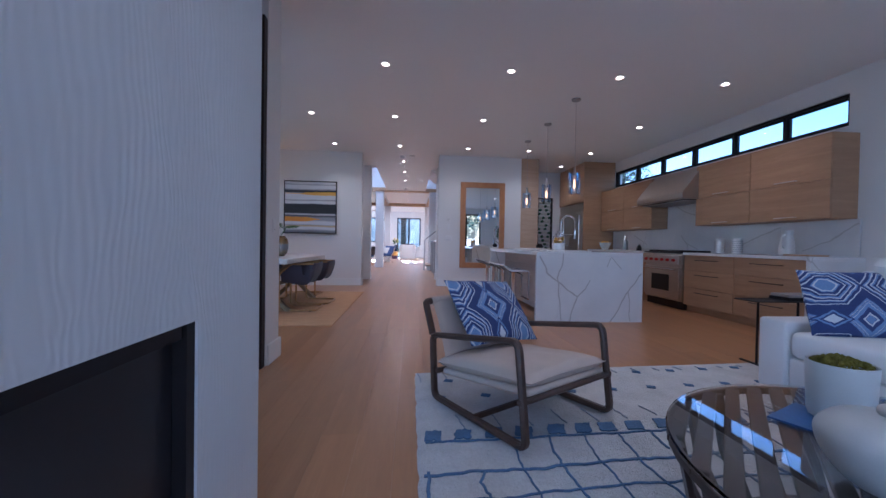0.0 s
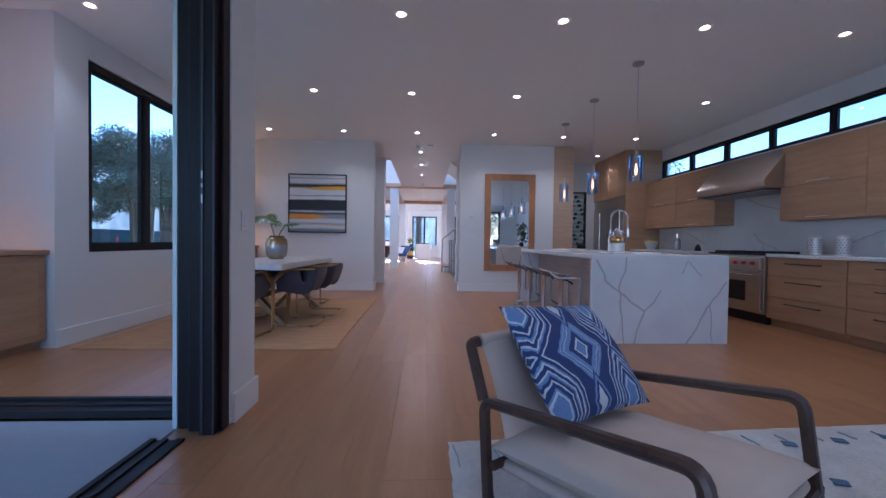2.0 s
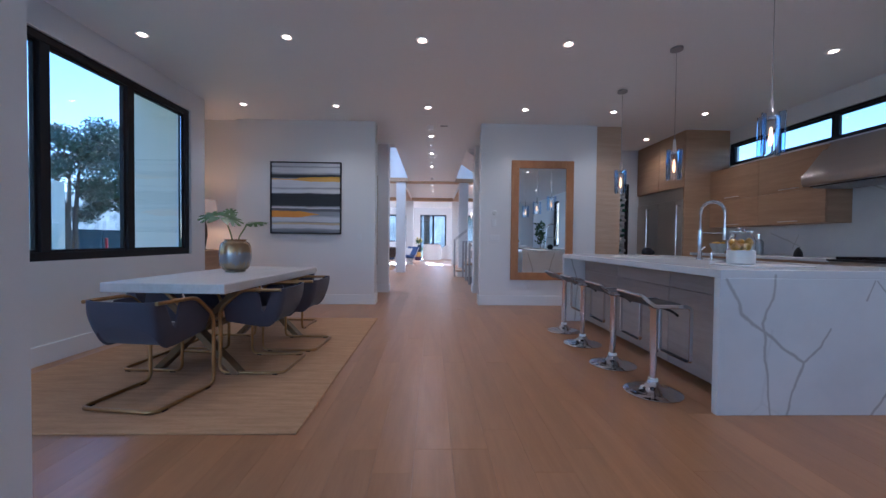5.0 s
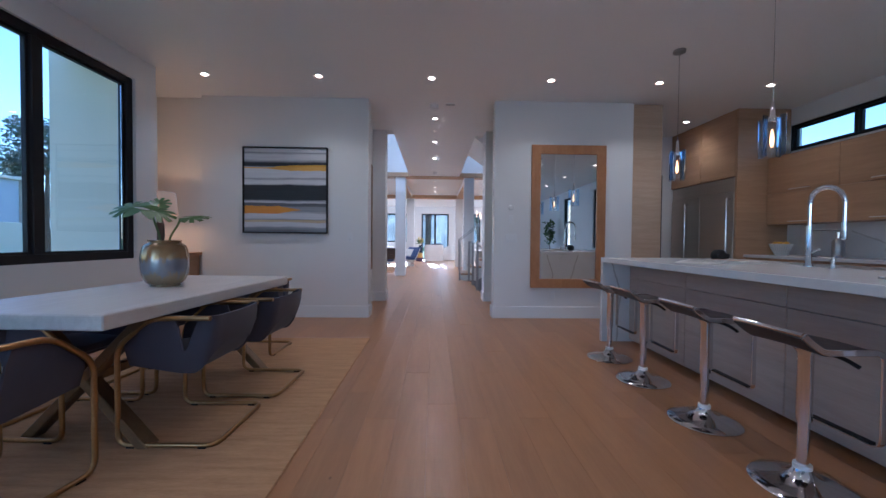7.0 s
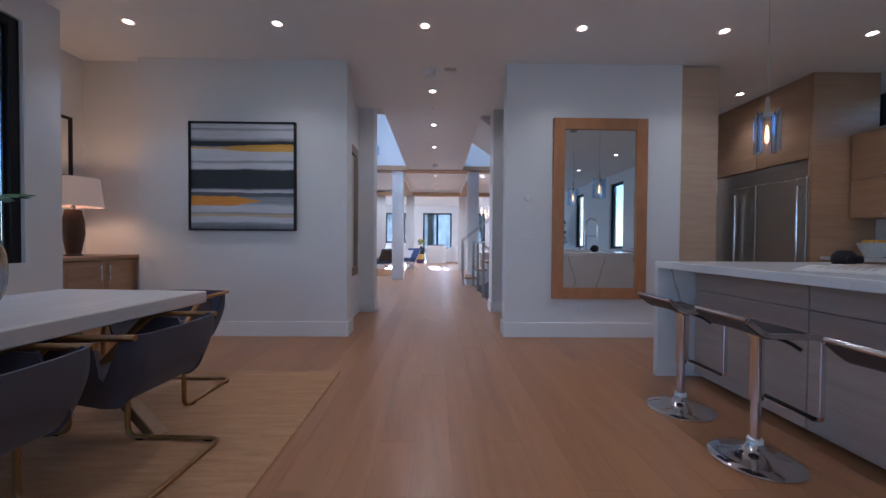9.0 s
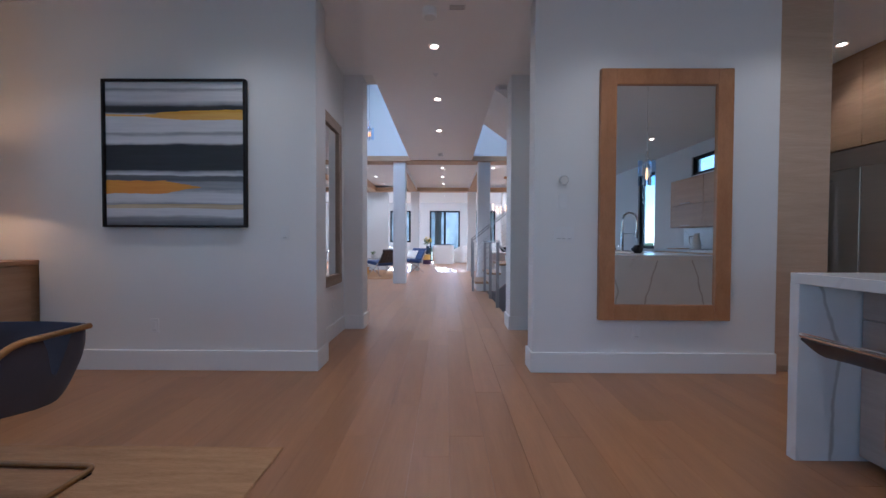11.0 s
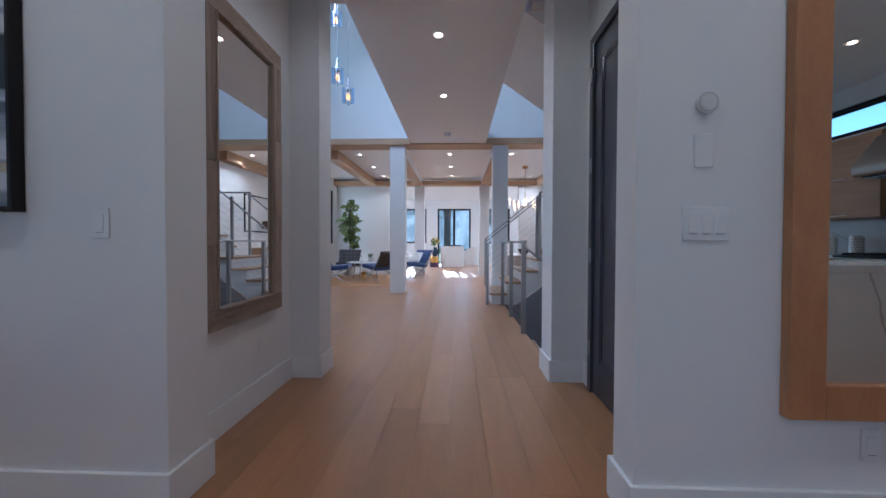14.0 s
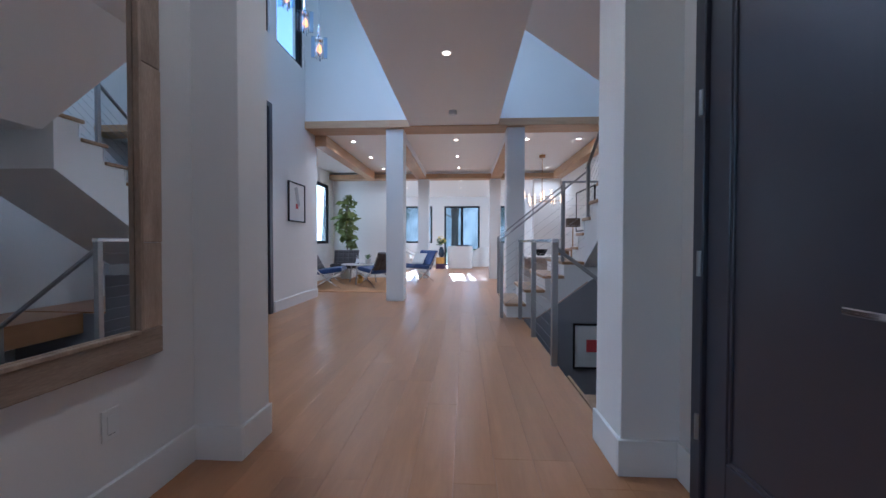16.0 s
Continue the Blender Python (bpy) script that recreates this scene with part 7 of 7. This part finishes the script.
def cross_chair(m, label, seat_mat, back_mat=None, group="lounge chairs round the low table"):
    """A low chair facing +x: crossed flat chrome legs, leather back and seat cushions."""
    ch = thing("lounge_chair", label, "chair", group, m)
    for s in (-1, 1):
        y = s * 0.33
        part("leg", sweep(rounded([(0.30, y, 0.0), (0.04, y, 0.19), (-0.20, y, 0.40), (-0.40, y, 0.76)], 0.3), bar(0.035, 0.012), up=(0, 1, 0)), CHROME, ch, "curved flat chrome leg", True)
        part("leg", sweep(rounded([(-0.30, y, 0.0), (-0.04, y, 0.19), (0.30, y, 0.34)], 0.3), bar(0.035, 0.012), up=(0, 1, 0)), CHROME, ch, "curved flat chrome leg", True)
    for x, z in ((-0.22, 0.42), (0.25, 0.32)):
        part("crossbar", boxes(((x - 0.015, -0.33, z - 0.006), (x + 0.015, 0.33, z + 0.006))), CHROME, ch)
    part("seat", moved(tufted(0.58, 0.68, 0.12), pose(0.05, 0, 0.40, 0, -7, 0)), seat_mat, ch, "button-tufted seat cushion", True)
    part("backrest", moved(tufted(0.46, 0.68, 0.11), pose(-0.325, 0, 0.615, 0, 62, 0)), back_mat or LEATHER_DARK, ch, "tufted back cushion", True)
    return ch


cross_chair(pose(-2.87, 18.1, 0, 0, 0, 8), "chrome lounge chair with dark leather back and blue seat", CLOTH_BLUE)
cross_chair(pose(-2.96, 19.5, 0, 0, 0, -80), "chrome lounge chair in dark leather before a plant", LEATHER_DARK)
cross_chair(pose(-1.80, 18.33, 0, 0, 0, 143), "chrome lounge chair with blue seat, turned away", CLOTH_BLUE)
cross_chair(pose(-1.03, 19.6, 0, 0, 0, 226), "chrome lounge chair with blue tufted cushions beside a column", CLOTH_BLUE, CLOTH_BLUE)
tagged(part("throw", moved(pad(0.34, 0.5, 0.07, 12, 0.25, 4.0, 0.012, 3.0), pose(-1.03, 19.6, 0, 0, 0, 226) @ pose(-0.19, -0.15, 0.60, 0, 60, 0)), CLOTH_WHITE, None, "", True), "folded white throw on the blue lounge chair", "throw")
lt = thing("low_table", "round pale stone low table on a brass base", "coffee table", at=pose(-2.39, 18.98, 0))
part("top", lathe([(0, 0.47), (0.46, 0.47), (0.48, 0.48), (0.48, 0.495), (0, 0.50)], 36), QUARTZ, lt, "", True)
for k in range(3):
    a = 2.1 * k + 0.5
    part("leg", tube([(0.40 * math.cos(a), 0.40 * math.sin(a), 0.0), (0.34 * math.cos(a), 0.34 * math.sin(a), 0.47)], 0.014, n=8), STEEL_GREY, lt, "", True)
part("base", lathe([(0, 0.0), (0.10, 0.0), (0.05, 0.12), (0.09, 0.22), (0, 0.22)], 16), GOLD, lt, "brass lower ornament", True)
tagged(part("bud_vase", lathe([(0, 0), (0.05, 0), (0.055, 0.02), (0.03, 0.12), (0.012, 0.2), (0.018, 0.22), (0, 0.22)], 16, at=(-2.42, 18.8, 0.501)), CLEAR, None, "", True), "small clear glass bottle on the low table", "bottle")
pl = thing("small_plant", "small potted green plant on the low table", "plant", at=pose(-2.15, 18.8, 0.501))
part("pot", lathe([(0, 0), (0.06, 0), (0.075, 0.13), (0.068, 0.13), (0, 0.11)], 16), GREY_CERAMIC, pl, "", True)
tagged(part("sitting_rug", boxes(((-3.5, 17.3, 0.001), (-1.35, 20.3, 0.011)), bev=0.003), JUTE, None), "pale woven rug under the lounge chairs", "rug")


def leaf_cloud(rng, bm, centre, radius, count, size, flat=0.8):
    """Many small bent leaves scattered in an uneven clump."""
    for _ in range(count):
        d = Vector((rng.gauss(0, 1), rng.gauss(0, 1), rng.gauss(0, 1))).normalized() * radius * rng.random() ** 0.45
        p = Vector(centre) + Vector((d.x, d.y, d.z * flat))
        q = Matrix.Translation(p) @ Euler((rng.uniform(-1.2, 1.2), rng.uniform(-1.2, 1.2), rng.uniform(0, 6.28))).to_matrix().to_4x4()
        s = size * rng.uniform(0.6, 1.25)
        v = [bm.verts.new(q @ Vector(c)) for c in ((0, -s, 0), (s * 0.45, -s * 0.1, s * 0.12), (0, s, 0), (-s * 0.45, -s * 0.1, s * 0.12))]
        bm.faces.new((v[0], v[1], v[2])), bm.faces.new((v[0], v[2], v[3]))


rng = random.Random(21)
fig = thing("fig_tree", "tall potted fiddle-leaf fig in the corner", "plant", at=pose(-3.12, 20.15, 0))
part("pot", lathe([(0, 0), (0.16, 0), (0.2, 0.34), (0.185, 0.34), (0, 0.3)], 20), GREY_CERAMIC, fig, "", True)
part("trunk", tube([(0, 0, 0.3), (0.03, 0.02, 0.9), (-0.02, 0, 1.5), (0.02, 0, 2.1)], 0.018, 0.3, n=7), BARK, fig, "", True)
part("trunk", tube([(0.04, 0.03, 0.3), (0.1, 0.0, 0.8), (0.12, 0.02, 1.3)], 0.014, 0.3, n=7), BARK, fig, "", True)
bm = bmesh.new()
for cx, cz, r in ((0.02, 2.15, 0.22), (0.12, 1.85, 0.26), (-0.12, 1.75, 0.26), (0.1, 1.5, 0.24), (-0.1, 1.4, 0.22), (0.05, 1.15, 0.2), (0.12, 0.95, 0.12)):
    leaf_cloud(rng, bm, (cx, 0, cz), r * 1.15, 36, 0.13)
part("leaves", bm, surf("fig_leaf", (0.165, 0.20, 0.05), 0.4, vary=0.3, scale=9, grain=50, relief=0.1), fig, "large glossy leaves")
bm = bmesh.new()
leaf_cloud(rng, bm, (0, 0, 0.18), 0.08, 30, 0.04)
part("leaves", bm, LEAF, pl, "small leaves")


rear = thing("potted_tree", "tall leafy potted plant by the sofa window", "plant", at=pose(4.85, -0.55, 0))
part("pot", lathe([(0, 0), (0.15, 0), (0.19, 0.36), (0.175, 0.36), (0, 0.32)], 20), GREY_CERAMIC, rear, "", True)
part("trunk", tube([(0, 0, 0.3), (0.03, 0.02, 0.9), (-0.02, 0, 1.6)], 0.018, 0.3, n=7), BARK, rear, "", True)
bm = bmesh.new()
for cx, cy, cz, r in ((0.0, 0.0, 1.8, 0.26), (-0.1, 0.15, 1.5, 0.26), (0.05, -0.18, 1.45, 0.25), (0.0, 0.05, 1.15, 0.24)):
    leaf_cloud(rng, bm, (cx, cy, cz), r, 40, 0.10)
part("leaves", bm, LEAF, rear, "broad green leaves")


def soft_chair(m, label, w=1.0, d=0.85, h=0.84):
    """A slip-covered tub chair facing +y: one rounded wall round the seat, high behind and lower at the arms."""
    so = thing("white_armchair", label, "armchair", "white seats of the far room", m)

    def wall(u, v):
        a = math.pi * (1.30 * u - 0.15)
        c, k = math.cos(a), math.sin(a)
        x = math.copysign(abs(c) ** 0.55, c) * w * 0.5
        y = 0.08 - math.copysign(abs(k) ** 0.55, k) * d * 0.5
        top = h - 0.2 * max(0.0, (y + 0.12) / (d * 0.5)) ** 0.8
        flare = 0.96 + 0.06 * v - 0.05 * max(0.0, v - 0.85) / 0.15
        return (x * flare, y * flare, 0.012 + (top - 0.012) * v)

    part("back", sheet(wall, 36, 8, 0.15), CLOTH_WHITE, so, "rounded slip-covered back and arms", True)
    part("base", boxes(((-w * 0.36, -d * 0.3, 0.03), (w * 0.36, d * 0.42, 0.32)), bev=0.04, segs=3), CLOTH_WHITE, so, "", True)
    part("seat", moved(pad(w * 0.72, d * 0.72, 0.2, 12, 0.2, 6.0), pose(0, 0.08, 0.40)), CLOTH_WHITE, so, "", True)
    return so


soft_chair(pose(0.05, 24.65, 0, 0, 0, 0), "round-backed white armchair seen from behind", 1.02, 0.9, 0.88)
tagged(part("cushion", moved(pad(0.46, 0.44, 0.14, 14, 0.45, 2.0), pose(0.17, 24.55, 0.73, 70, 0, 6)), CLOTH_NAVY, None, "", True), "dark grey cushion on the white armchair", "cushion")
soft_chair(pose(1.0, 25.8, 0, 0, 0, 60), "white armchair beside the garden door", 0.95)
soft_chair(pose(-2.2, 24.6, 0, 0, 0, -90), "long white sofa under the end windows", 1.9, 0.9, 0.78)
drum = thing("drum_table", "low gold and plum drum side table", "side table", at=pose(-0.72, 24.4, 0))
part("lower_band", lathe([(0, 0), (0.18, 0), (0.18, 0.2), (0, 0.2)], 24), surf("plum_lacquer", (0.07, 0.03, 0.08), 0.3), drum, "plum lower band", True)
part("upper_band", lathe([(0, 0.2), (0.18, 0.2), (0.18, 0.44), (0, 0.45)], 24), GOLD, drum, "gold upper band", True)
fv = thing("flower_vase", "dark vase of yellow and white flowers on the drum table", "vase", at=pose(-0.68, 24.4, 0.451))
part("vase", lathe([(0, 0), (0.07, 0), (0.12, 0.12), (0.1, 0.28), (0.06, 0.36), (0.075, 0.4), (0, 0.38)], 18), surf("ink_glaze", (0.03, 0.05, 0.09), 0.2), fv, "", True)
bm = bmesh.new()
leaf_cloud(rng, bm, (0, 0, 0.58), 0.2, 90, 0.06)
part("foliage", bm, LEAF, fv, "green leaves")
bm = bmesh.new()
leaf_cloud(rng, bm, (0, 0, 0.66), 0.2, 50, 0.05)
part("flowers", bm, surf("yellow_petals", (0.75, 0.55, 0.10), 0.7, vary=0.2), fv, "pale yellow flowers")

# Far dining area: chandelier, console, lamp, art.
chd = thing("chandelier", "branched brass chandelier with lit candle bulbs", "chandelier", at=pose(2.02, 18.45, 0))
part("canopy", lathe([(0, 3.06), (0.07, 3.06), (0.07, 3.0), (0, 2.99)], 18), BRASS, chd, "", True)
part("rod", tube([(0, 0, 2.0), (0, 0, 3.0)], 0.008, n=6), BRASS, chd, "", True)
for k in range(10):
    a = 2 * math.pi * k / 10 + 0.2
    r = 0.42 if k % 2 else 0.3
    z = 1.99 + 0.05 * (k % 3)
    arm = part("arm", tube([(0, 0, z), (r * math.cos(a), r * math.sin(a), z)], 0.006, n=6), BRASS, chd, "", True)
    part("candle_bulb", tube([(r * math.cos(a), r * math.sin(a), z - 0.05), (r * math.cos(a), r * math.sin(a), z + 0.13)], 0.009, n=8), CANDLE_GLOW, arm, "lit candle bulb", True)
    part("crystal", lathe([(0, -0.14), (0.012, -0.08), (0.016, -0.05), (0, -0.05)], 8, at=(r * math.cos(a), r * math.sin(a), z)), CLEAR, arm, "glass drop")
con = thing("console_table", "pale oak console against the wall", "console", at=pose(2.7, 18.6, 0))
part("top", boxes(((-0.2, -0.8, 0.86), (0.2, 0.8, 0.9)), bev=0.004), OAK_CAB, con)
for y in (-0.75, 0.75):
    part("leg", boxes(((-0.18, y - 0.03, 0), (0.18, y + 0.03, 0.86))), OAK_CAB, con)
dl = thing("drum_lamp", "table lamp with a dark drum shade on the console", "table lamp", at=pose(2.7, 18.35, 0.901))
part("stem", lathe([(0, 0), (0.09, 0), (0.09, 0.012), (0.012, 0.03), (0.012, 0.5), (0, 0.5)], 16), BRASS, dl, "", True)
part("shade", lathe([(0.16, 0.50), (0.16, 0.69), (0.155, 0.69), (0.155, 0.50), (0.16, 0.50)], 24), surf("dark_shade", (0.07, 0.045, 0.03), 0.8), dl, "dark fabric drum shade", True)
framed("framed_print", "black-framed print above the console", "picture", 17.6, 18.9, 1.3, 2.25, 2.949, "x-", MAT_BOARD, 0.03, 0.03)
dt = thing("far_dining_table", "long pale dining table in the far room", "table", at=pose(1.95, 18.4, 0))
part("top", boxes(((-0.42, -1.0, 0.71), (0.42, 1.0, 0.75)), bev=0.006), TABLE_WHITE, dt)
for y in (-0.7, 0.7):
    part("trestle", boxes(((-0.3, y - 0.04, 0), (0.3, y + 0.04, 0.71))), TABLE_WHITE, dt)
tagged(part("dark_bowl", lathe([(0, 0), (0.08, 0), (0.16, 0.14), (0.15, 0.14), (0, 0.03)], 18, at=(1.95, 18.2, 0.751)), BLACK, None, "", True), "dark bowl on the far dining table", "bowl")

# ---- outside ----


def tree(x, y, height, seed, spread=1.6, leaves=1500, leaf=0.16, bare=0.35):
    r = random.Random(seed)
    tr = thing("tree", "broad evergreen tree with several pale trunks outside the window", "tree", "garden trees", pose(x, y, -0.13))
    trunk, crown = bmesh.new(), bmesh.new()
    for k in range(3):
        a = r.uniform(0, 6.28)
        lean = r.uniform(0.2, 0.7) * spread * 0.5
        pts = [Vector((0.15 * math.cos(a), 0.15 * math.sin(a), 0)), Vector((lean * 0.4 * math.cos(a), lean * 0.4 * math.sin(a), height * bare)), Vector((lean * math.cos(a + 0.4), lean * math.sin(a + 0.4), height * 0.7)), Vector((lean * 1.3 * math.cos(a), lean * 1.3 * math.sin(a), height * 0.95))]
        rings = []
        for i, p in enumerate(pts):
            w = 0.11 * (1 - i * 0.27) * height / 5
            rings.append([trunk.verts.new(p + Vector((w * math.cos(t), w * math.sin(t), 0))) for t in [2 * math.pi * j / 7 for j in range(7)]])
        for p, q in zip(rings, rings[1:]):
            for j in range(7):
                trunk.faces.new((p[j], p[(j + 1) % 7], q[(j + 1) % 7], q[j]))
        for m in range(6):
            b0 = pts[1].lerp(pts[3], r.uniform(0.0, 0.9))
            ang = r.uniform(0, 6.28)
            end = b0 + Vector((math.cos(ang) * spread * r.uniform(0.4, 0.9), math.sin(ang) * spread * r.uniform(0.4, 0.9), r.uniform(0.1, 0.9)))
            sweep([b0, b0.lerp(end, 0.5) + Vector((0, 0, 0.12)), end], circle(0.025 * height / 5, 5), bm=trunk)
            leaf_cloud(r, crown, end, spread * r.uniform(0.30, 0.55), leaves // 18, leaf, 0.7)
    part("trunk", trunk, BARK, tr, "forked pale trunk")
    part("crown", crown, LEAF_TREE, tr, "uneven dark green crown")


for i, (x, y, hh, sp) in enumerate(((-15.6, 20.3, 5.6, 1.7), (-15.0, 22.6, 6.1, 1.9), (-16.5, 25.4, 7.4, 2.3), (-17.5, 28.6, 8.4, 2.6), (-19.5, 32.5, 9.4, 3.1))):
    tree(x, y, hh, 40 + i, sp, 13000, 0.075)
for i, (x, y, hh, sp) in enumerate(((12.0, 20.0, 5.0, 2.4), (13.0, 24.0, 6.0, 2.6))):
    tree(x, y, hh, 60 + i, sp, 5000, 0.1)
for i, (x, y, hh, sp) in enumerate(((-0.45, 33.0, 7.5, 2.2), (5.8, 52.0, 6.0, 3.0), (-9.0, 50, 6.0, 3.0), (12, 55, 6.0, 3.0))):
    tree(x, y, hh, 80 + i, sp, 4000, 0.12)
for i, (x, y) in enumerate(((0.6, -12.0), (4.5, -13.0), (-4.5, -11.0))):
    tree(x, y, 5.0, 90 + i, 2.4, 1200, 0.18)

# The backdrop glows by itself in place of daylight on the distance.
backdrop = tagged(part("backdrop", boxes(((-70, 72, -0.5), (70, 72.2, 9.0))), DISTANCE, None), "glowing backdrop of distant trees and houses with painted haze", "backdrop", kind="structure")
SIDING = surf("cream_siding", (0.62, 0.52, 0.34), 0.7, vary=0.08, scale=1.5, grain=50, relief=0.1)
house = thing("neighbour_house", "cream clapboard house behind the garden wall", "house")
part("wall", boxes(((-3.0, -15.2, -0.12), (12.0, -15.0, 4.6))), SIDING, house)
for i in range(22):
    part("board", boxes(((-3.0, -14.998, 0.9 + i * 0.17), (12.0, -14.975, 1.055 + i * 0.17)), bev=0.006), SIDING, house)
rear_wall = thing("garden_wall", "white rendered wall behind a clipped hedge", "garden wall")
part("wall", boxes(((-3.0, -10.2, -0.12), (12.0, -10.0, 1.35)), bev=0.02), STUCCO, rear_wall)
hedge_rng = random.Random(77)
bm = bmesh.new()
for i in range(60):
    leaf_cloud(hedge_rng, bm, (-2.5 + i * 0.24, -8.6 + hedge_rng.uniform(-0.15, 0.15), 0.30), 0.45, 110, 0.05, 0.8)
tagged(part("hedge", bm, LEAF, None), "clipped green hedge before the garden wall", "hedge")
FENCE = surf("pale_fence_paint", (0.52, 0.56, 0.62), 0.7, vary=0.08, scale=1.2, grain=40, relief=0.1)
HEDGE_BLUE = surf("teal_fence_paint", (0.03, 0.09, 0.13), 0.7, vary=0.2, scale=2)
BEIGE = surf("beige_fence", (0.42, 0.40, 0.33), 0.8, vary=0.12, scale=2, grain=40)
shed = thing("shed", "pale grey panelled shed with a white corner pier", "shed")
for i in range(6):
    part("panel", boxes(((-15.0, 8.0 + i * 1.62, -0.12), (-14.0, 9.58 + i * 1.62, 3.0)), bev=0.02), FENCE, shed)
part("pier", boxes(((-15.1, 17.75, -0.12), (-13.9, 18.25, 3.15)), bev=0.02), STUCCO, shed)
part("roof_edge", boxes(((-15.1, 7.9, 3.0), (-13.88, 17.74, 3.1)), bev=0.01), STUCCO, shed)
low_wall = thing("garden_wall", "low white rendered garden wall before the shed", "garden wall")
part("wall", boxes(((-13.3, 8.0, -0.12), (-13.0, 17.1, 1.55)), bev=0.02), STUCCO, low_wall)
part("step", boxes(((-13.6, 17.2, -0.12), (-13.0, 18.0, 0.35)), bev=0.02), STUCCO, low_wall)
beige = thing("fence", "beige garden fence beside the shed", "fence")
for i in range(2):
    part("panel", boxes(((-17.0, 18.3 + i * 1.3, -0.12), (-16.92, 19.56 + i * 1.3, 1.9)), bev=0.01), BEIGE, beige)
dark = thing("fence", "dark teal garden fence behind the trees", "fence")
for i in range(14):
    part("panel", boxes(((-19.0, 21 + i * 2.4, -0.12), (-18.92, 23.34 + i * 2.4, 1.5)), bev=0.01), HEDGE_BLUE, dark)
cone = thing("marker_post", "slim red marker post on the lawn", "post", at=pose(-15.2, 21.6, -0.12))
part("post", lathe([(0, 0), (0.10, 0), (0.06, 0.06), (0.05, 1.15), (0, 1.16)], 10), RED_KNOB, cone, "", True)
bench = thing("garden_wall_bench", "pale garden bench by the outside wall", "bench", at=pose(-5.4, 9.7, -0.12))
part("seat", boxes(((-0.5, -0.2, 0.42), (0.5, 0.2, 0.5)), bev=0.01), STUCCO, bench)
for x in (-0.4, 0.4):
    part("leg", boxes(((x - 0.05, -0.18, 0), (x + 0.05, 0.18, 0.42))), STUCCO, bench)

# ---- floor boards, 19 cm wide ----
PW = 0.19
board_cache = {}


def board_verts(length):
    w, l, e = PW / 2 - 0.0002, length / 2 - 0.0002, 0.0006
    low, mid, top = [], [], []
    for sx, sy in ((-1, -1), (1, -1), (1, 1), (-1, 1)):
        low.append((sx * w, sy * l, -0.018))
        mid.append((sx * w, sy * l, -0.001))
        top.append((sx * (w - e), sy * (l - e), 0.0))
    faces = [(i, (i + 1) % 4, 4 + (i + 1) % 4, 4 + i) for i in range(4)] + [(4 + i, 4 + (i + 1) % 4, 8 + (i + 1) % 4, 8 + i) for i in range(4)] + [(8, 9, 10, 11)]
    return low + mid + top, faces


rng = random.Random(5)
far_v, far_f = [], []
x = -4.56
while x < 5.2:
    c = x + PW / 2
    if c < -2.6:
        spans = [(4.47, 10.2), (16.1, 26.5)] if c > -4.0 else [(16.6, 26.5)]
    elif c < -1.05:
        spans = [(4.47, 10.2), (11.6, 26.5)]
    elif c < 0.96:
        spans = [(-3.2, 26.5)]
    else:
        spans = [(-3.2, 11.6), (14.87, 26.5)] if c < 4.5 else [(-3.2, 11.6)]
    for a, e in spans:
        y = a - (rng.randint(0, 6) * 0.2 if a < 0 else 0)
        while y < e - 0.01:
            length = min(round(rng.choice((1.2, 1.4, 1.6, 1.8, 2.0, 2.2, 2.4)), 2), round(e - y, 2))
            mid = y + length / 2
            if -1.15 < c < 3.3 and 1.0 < mid < 15.5:
                if length not in board_cache:
                    v, f = board_verts(length)
                    me = bpy.data.meshes.new("plank")
                    me.from_pydata(v, [], f)
                    me.materials.append(OAK_FLOOR)
                    board_cache[length] = me
                ob = new("plank", board_cache[length])
                ob.parent = floor
                ob.location = (c, mid, 0)
            else:
                v, f = board_verts(length)
                k = len(far_v)
                far_v += [(p[0] + c, p[1] + mid, p[2]) for p in v]
                far_f += [tuple(i + k for i in q) for q in f]
            y += length
    x += PW
me = bpy.data.meshes.new("planks")
me.from_pydata(far_v, [], far_f)
me.materials.append(OAK_FLOOR_FAR)
rest = new("planks", me)
rest.parent = floor
tagged(rest, kind="stuff")
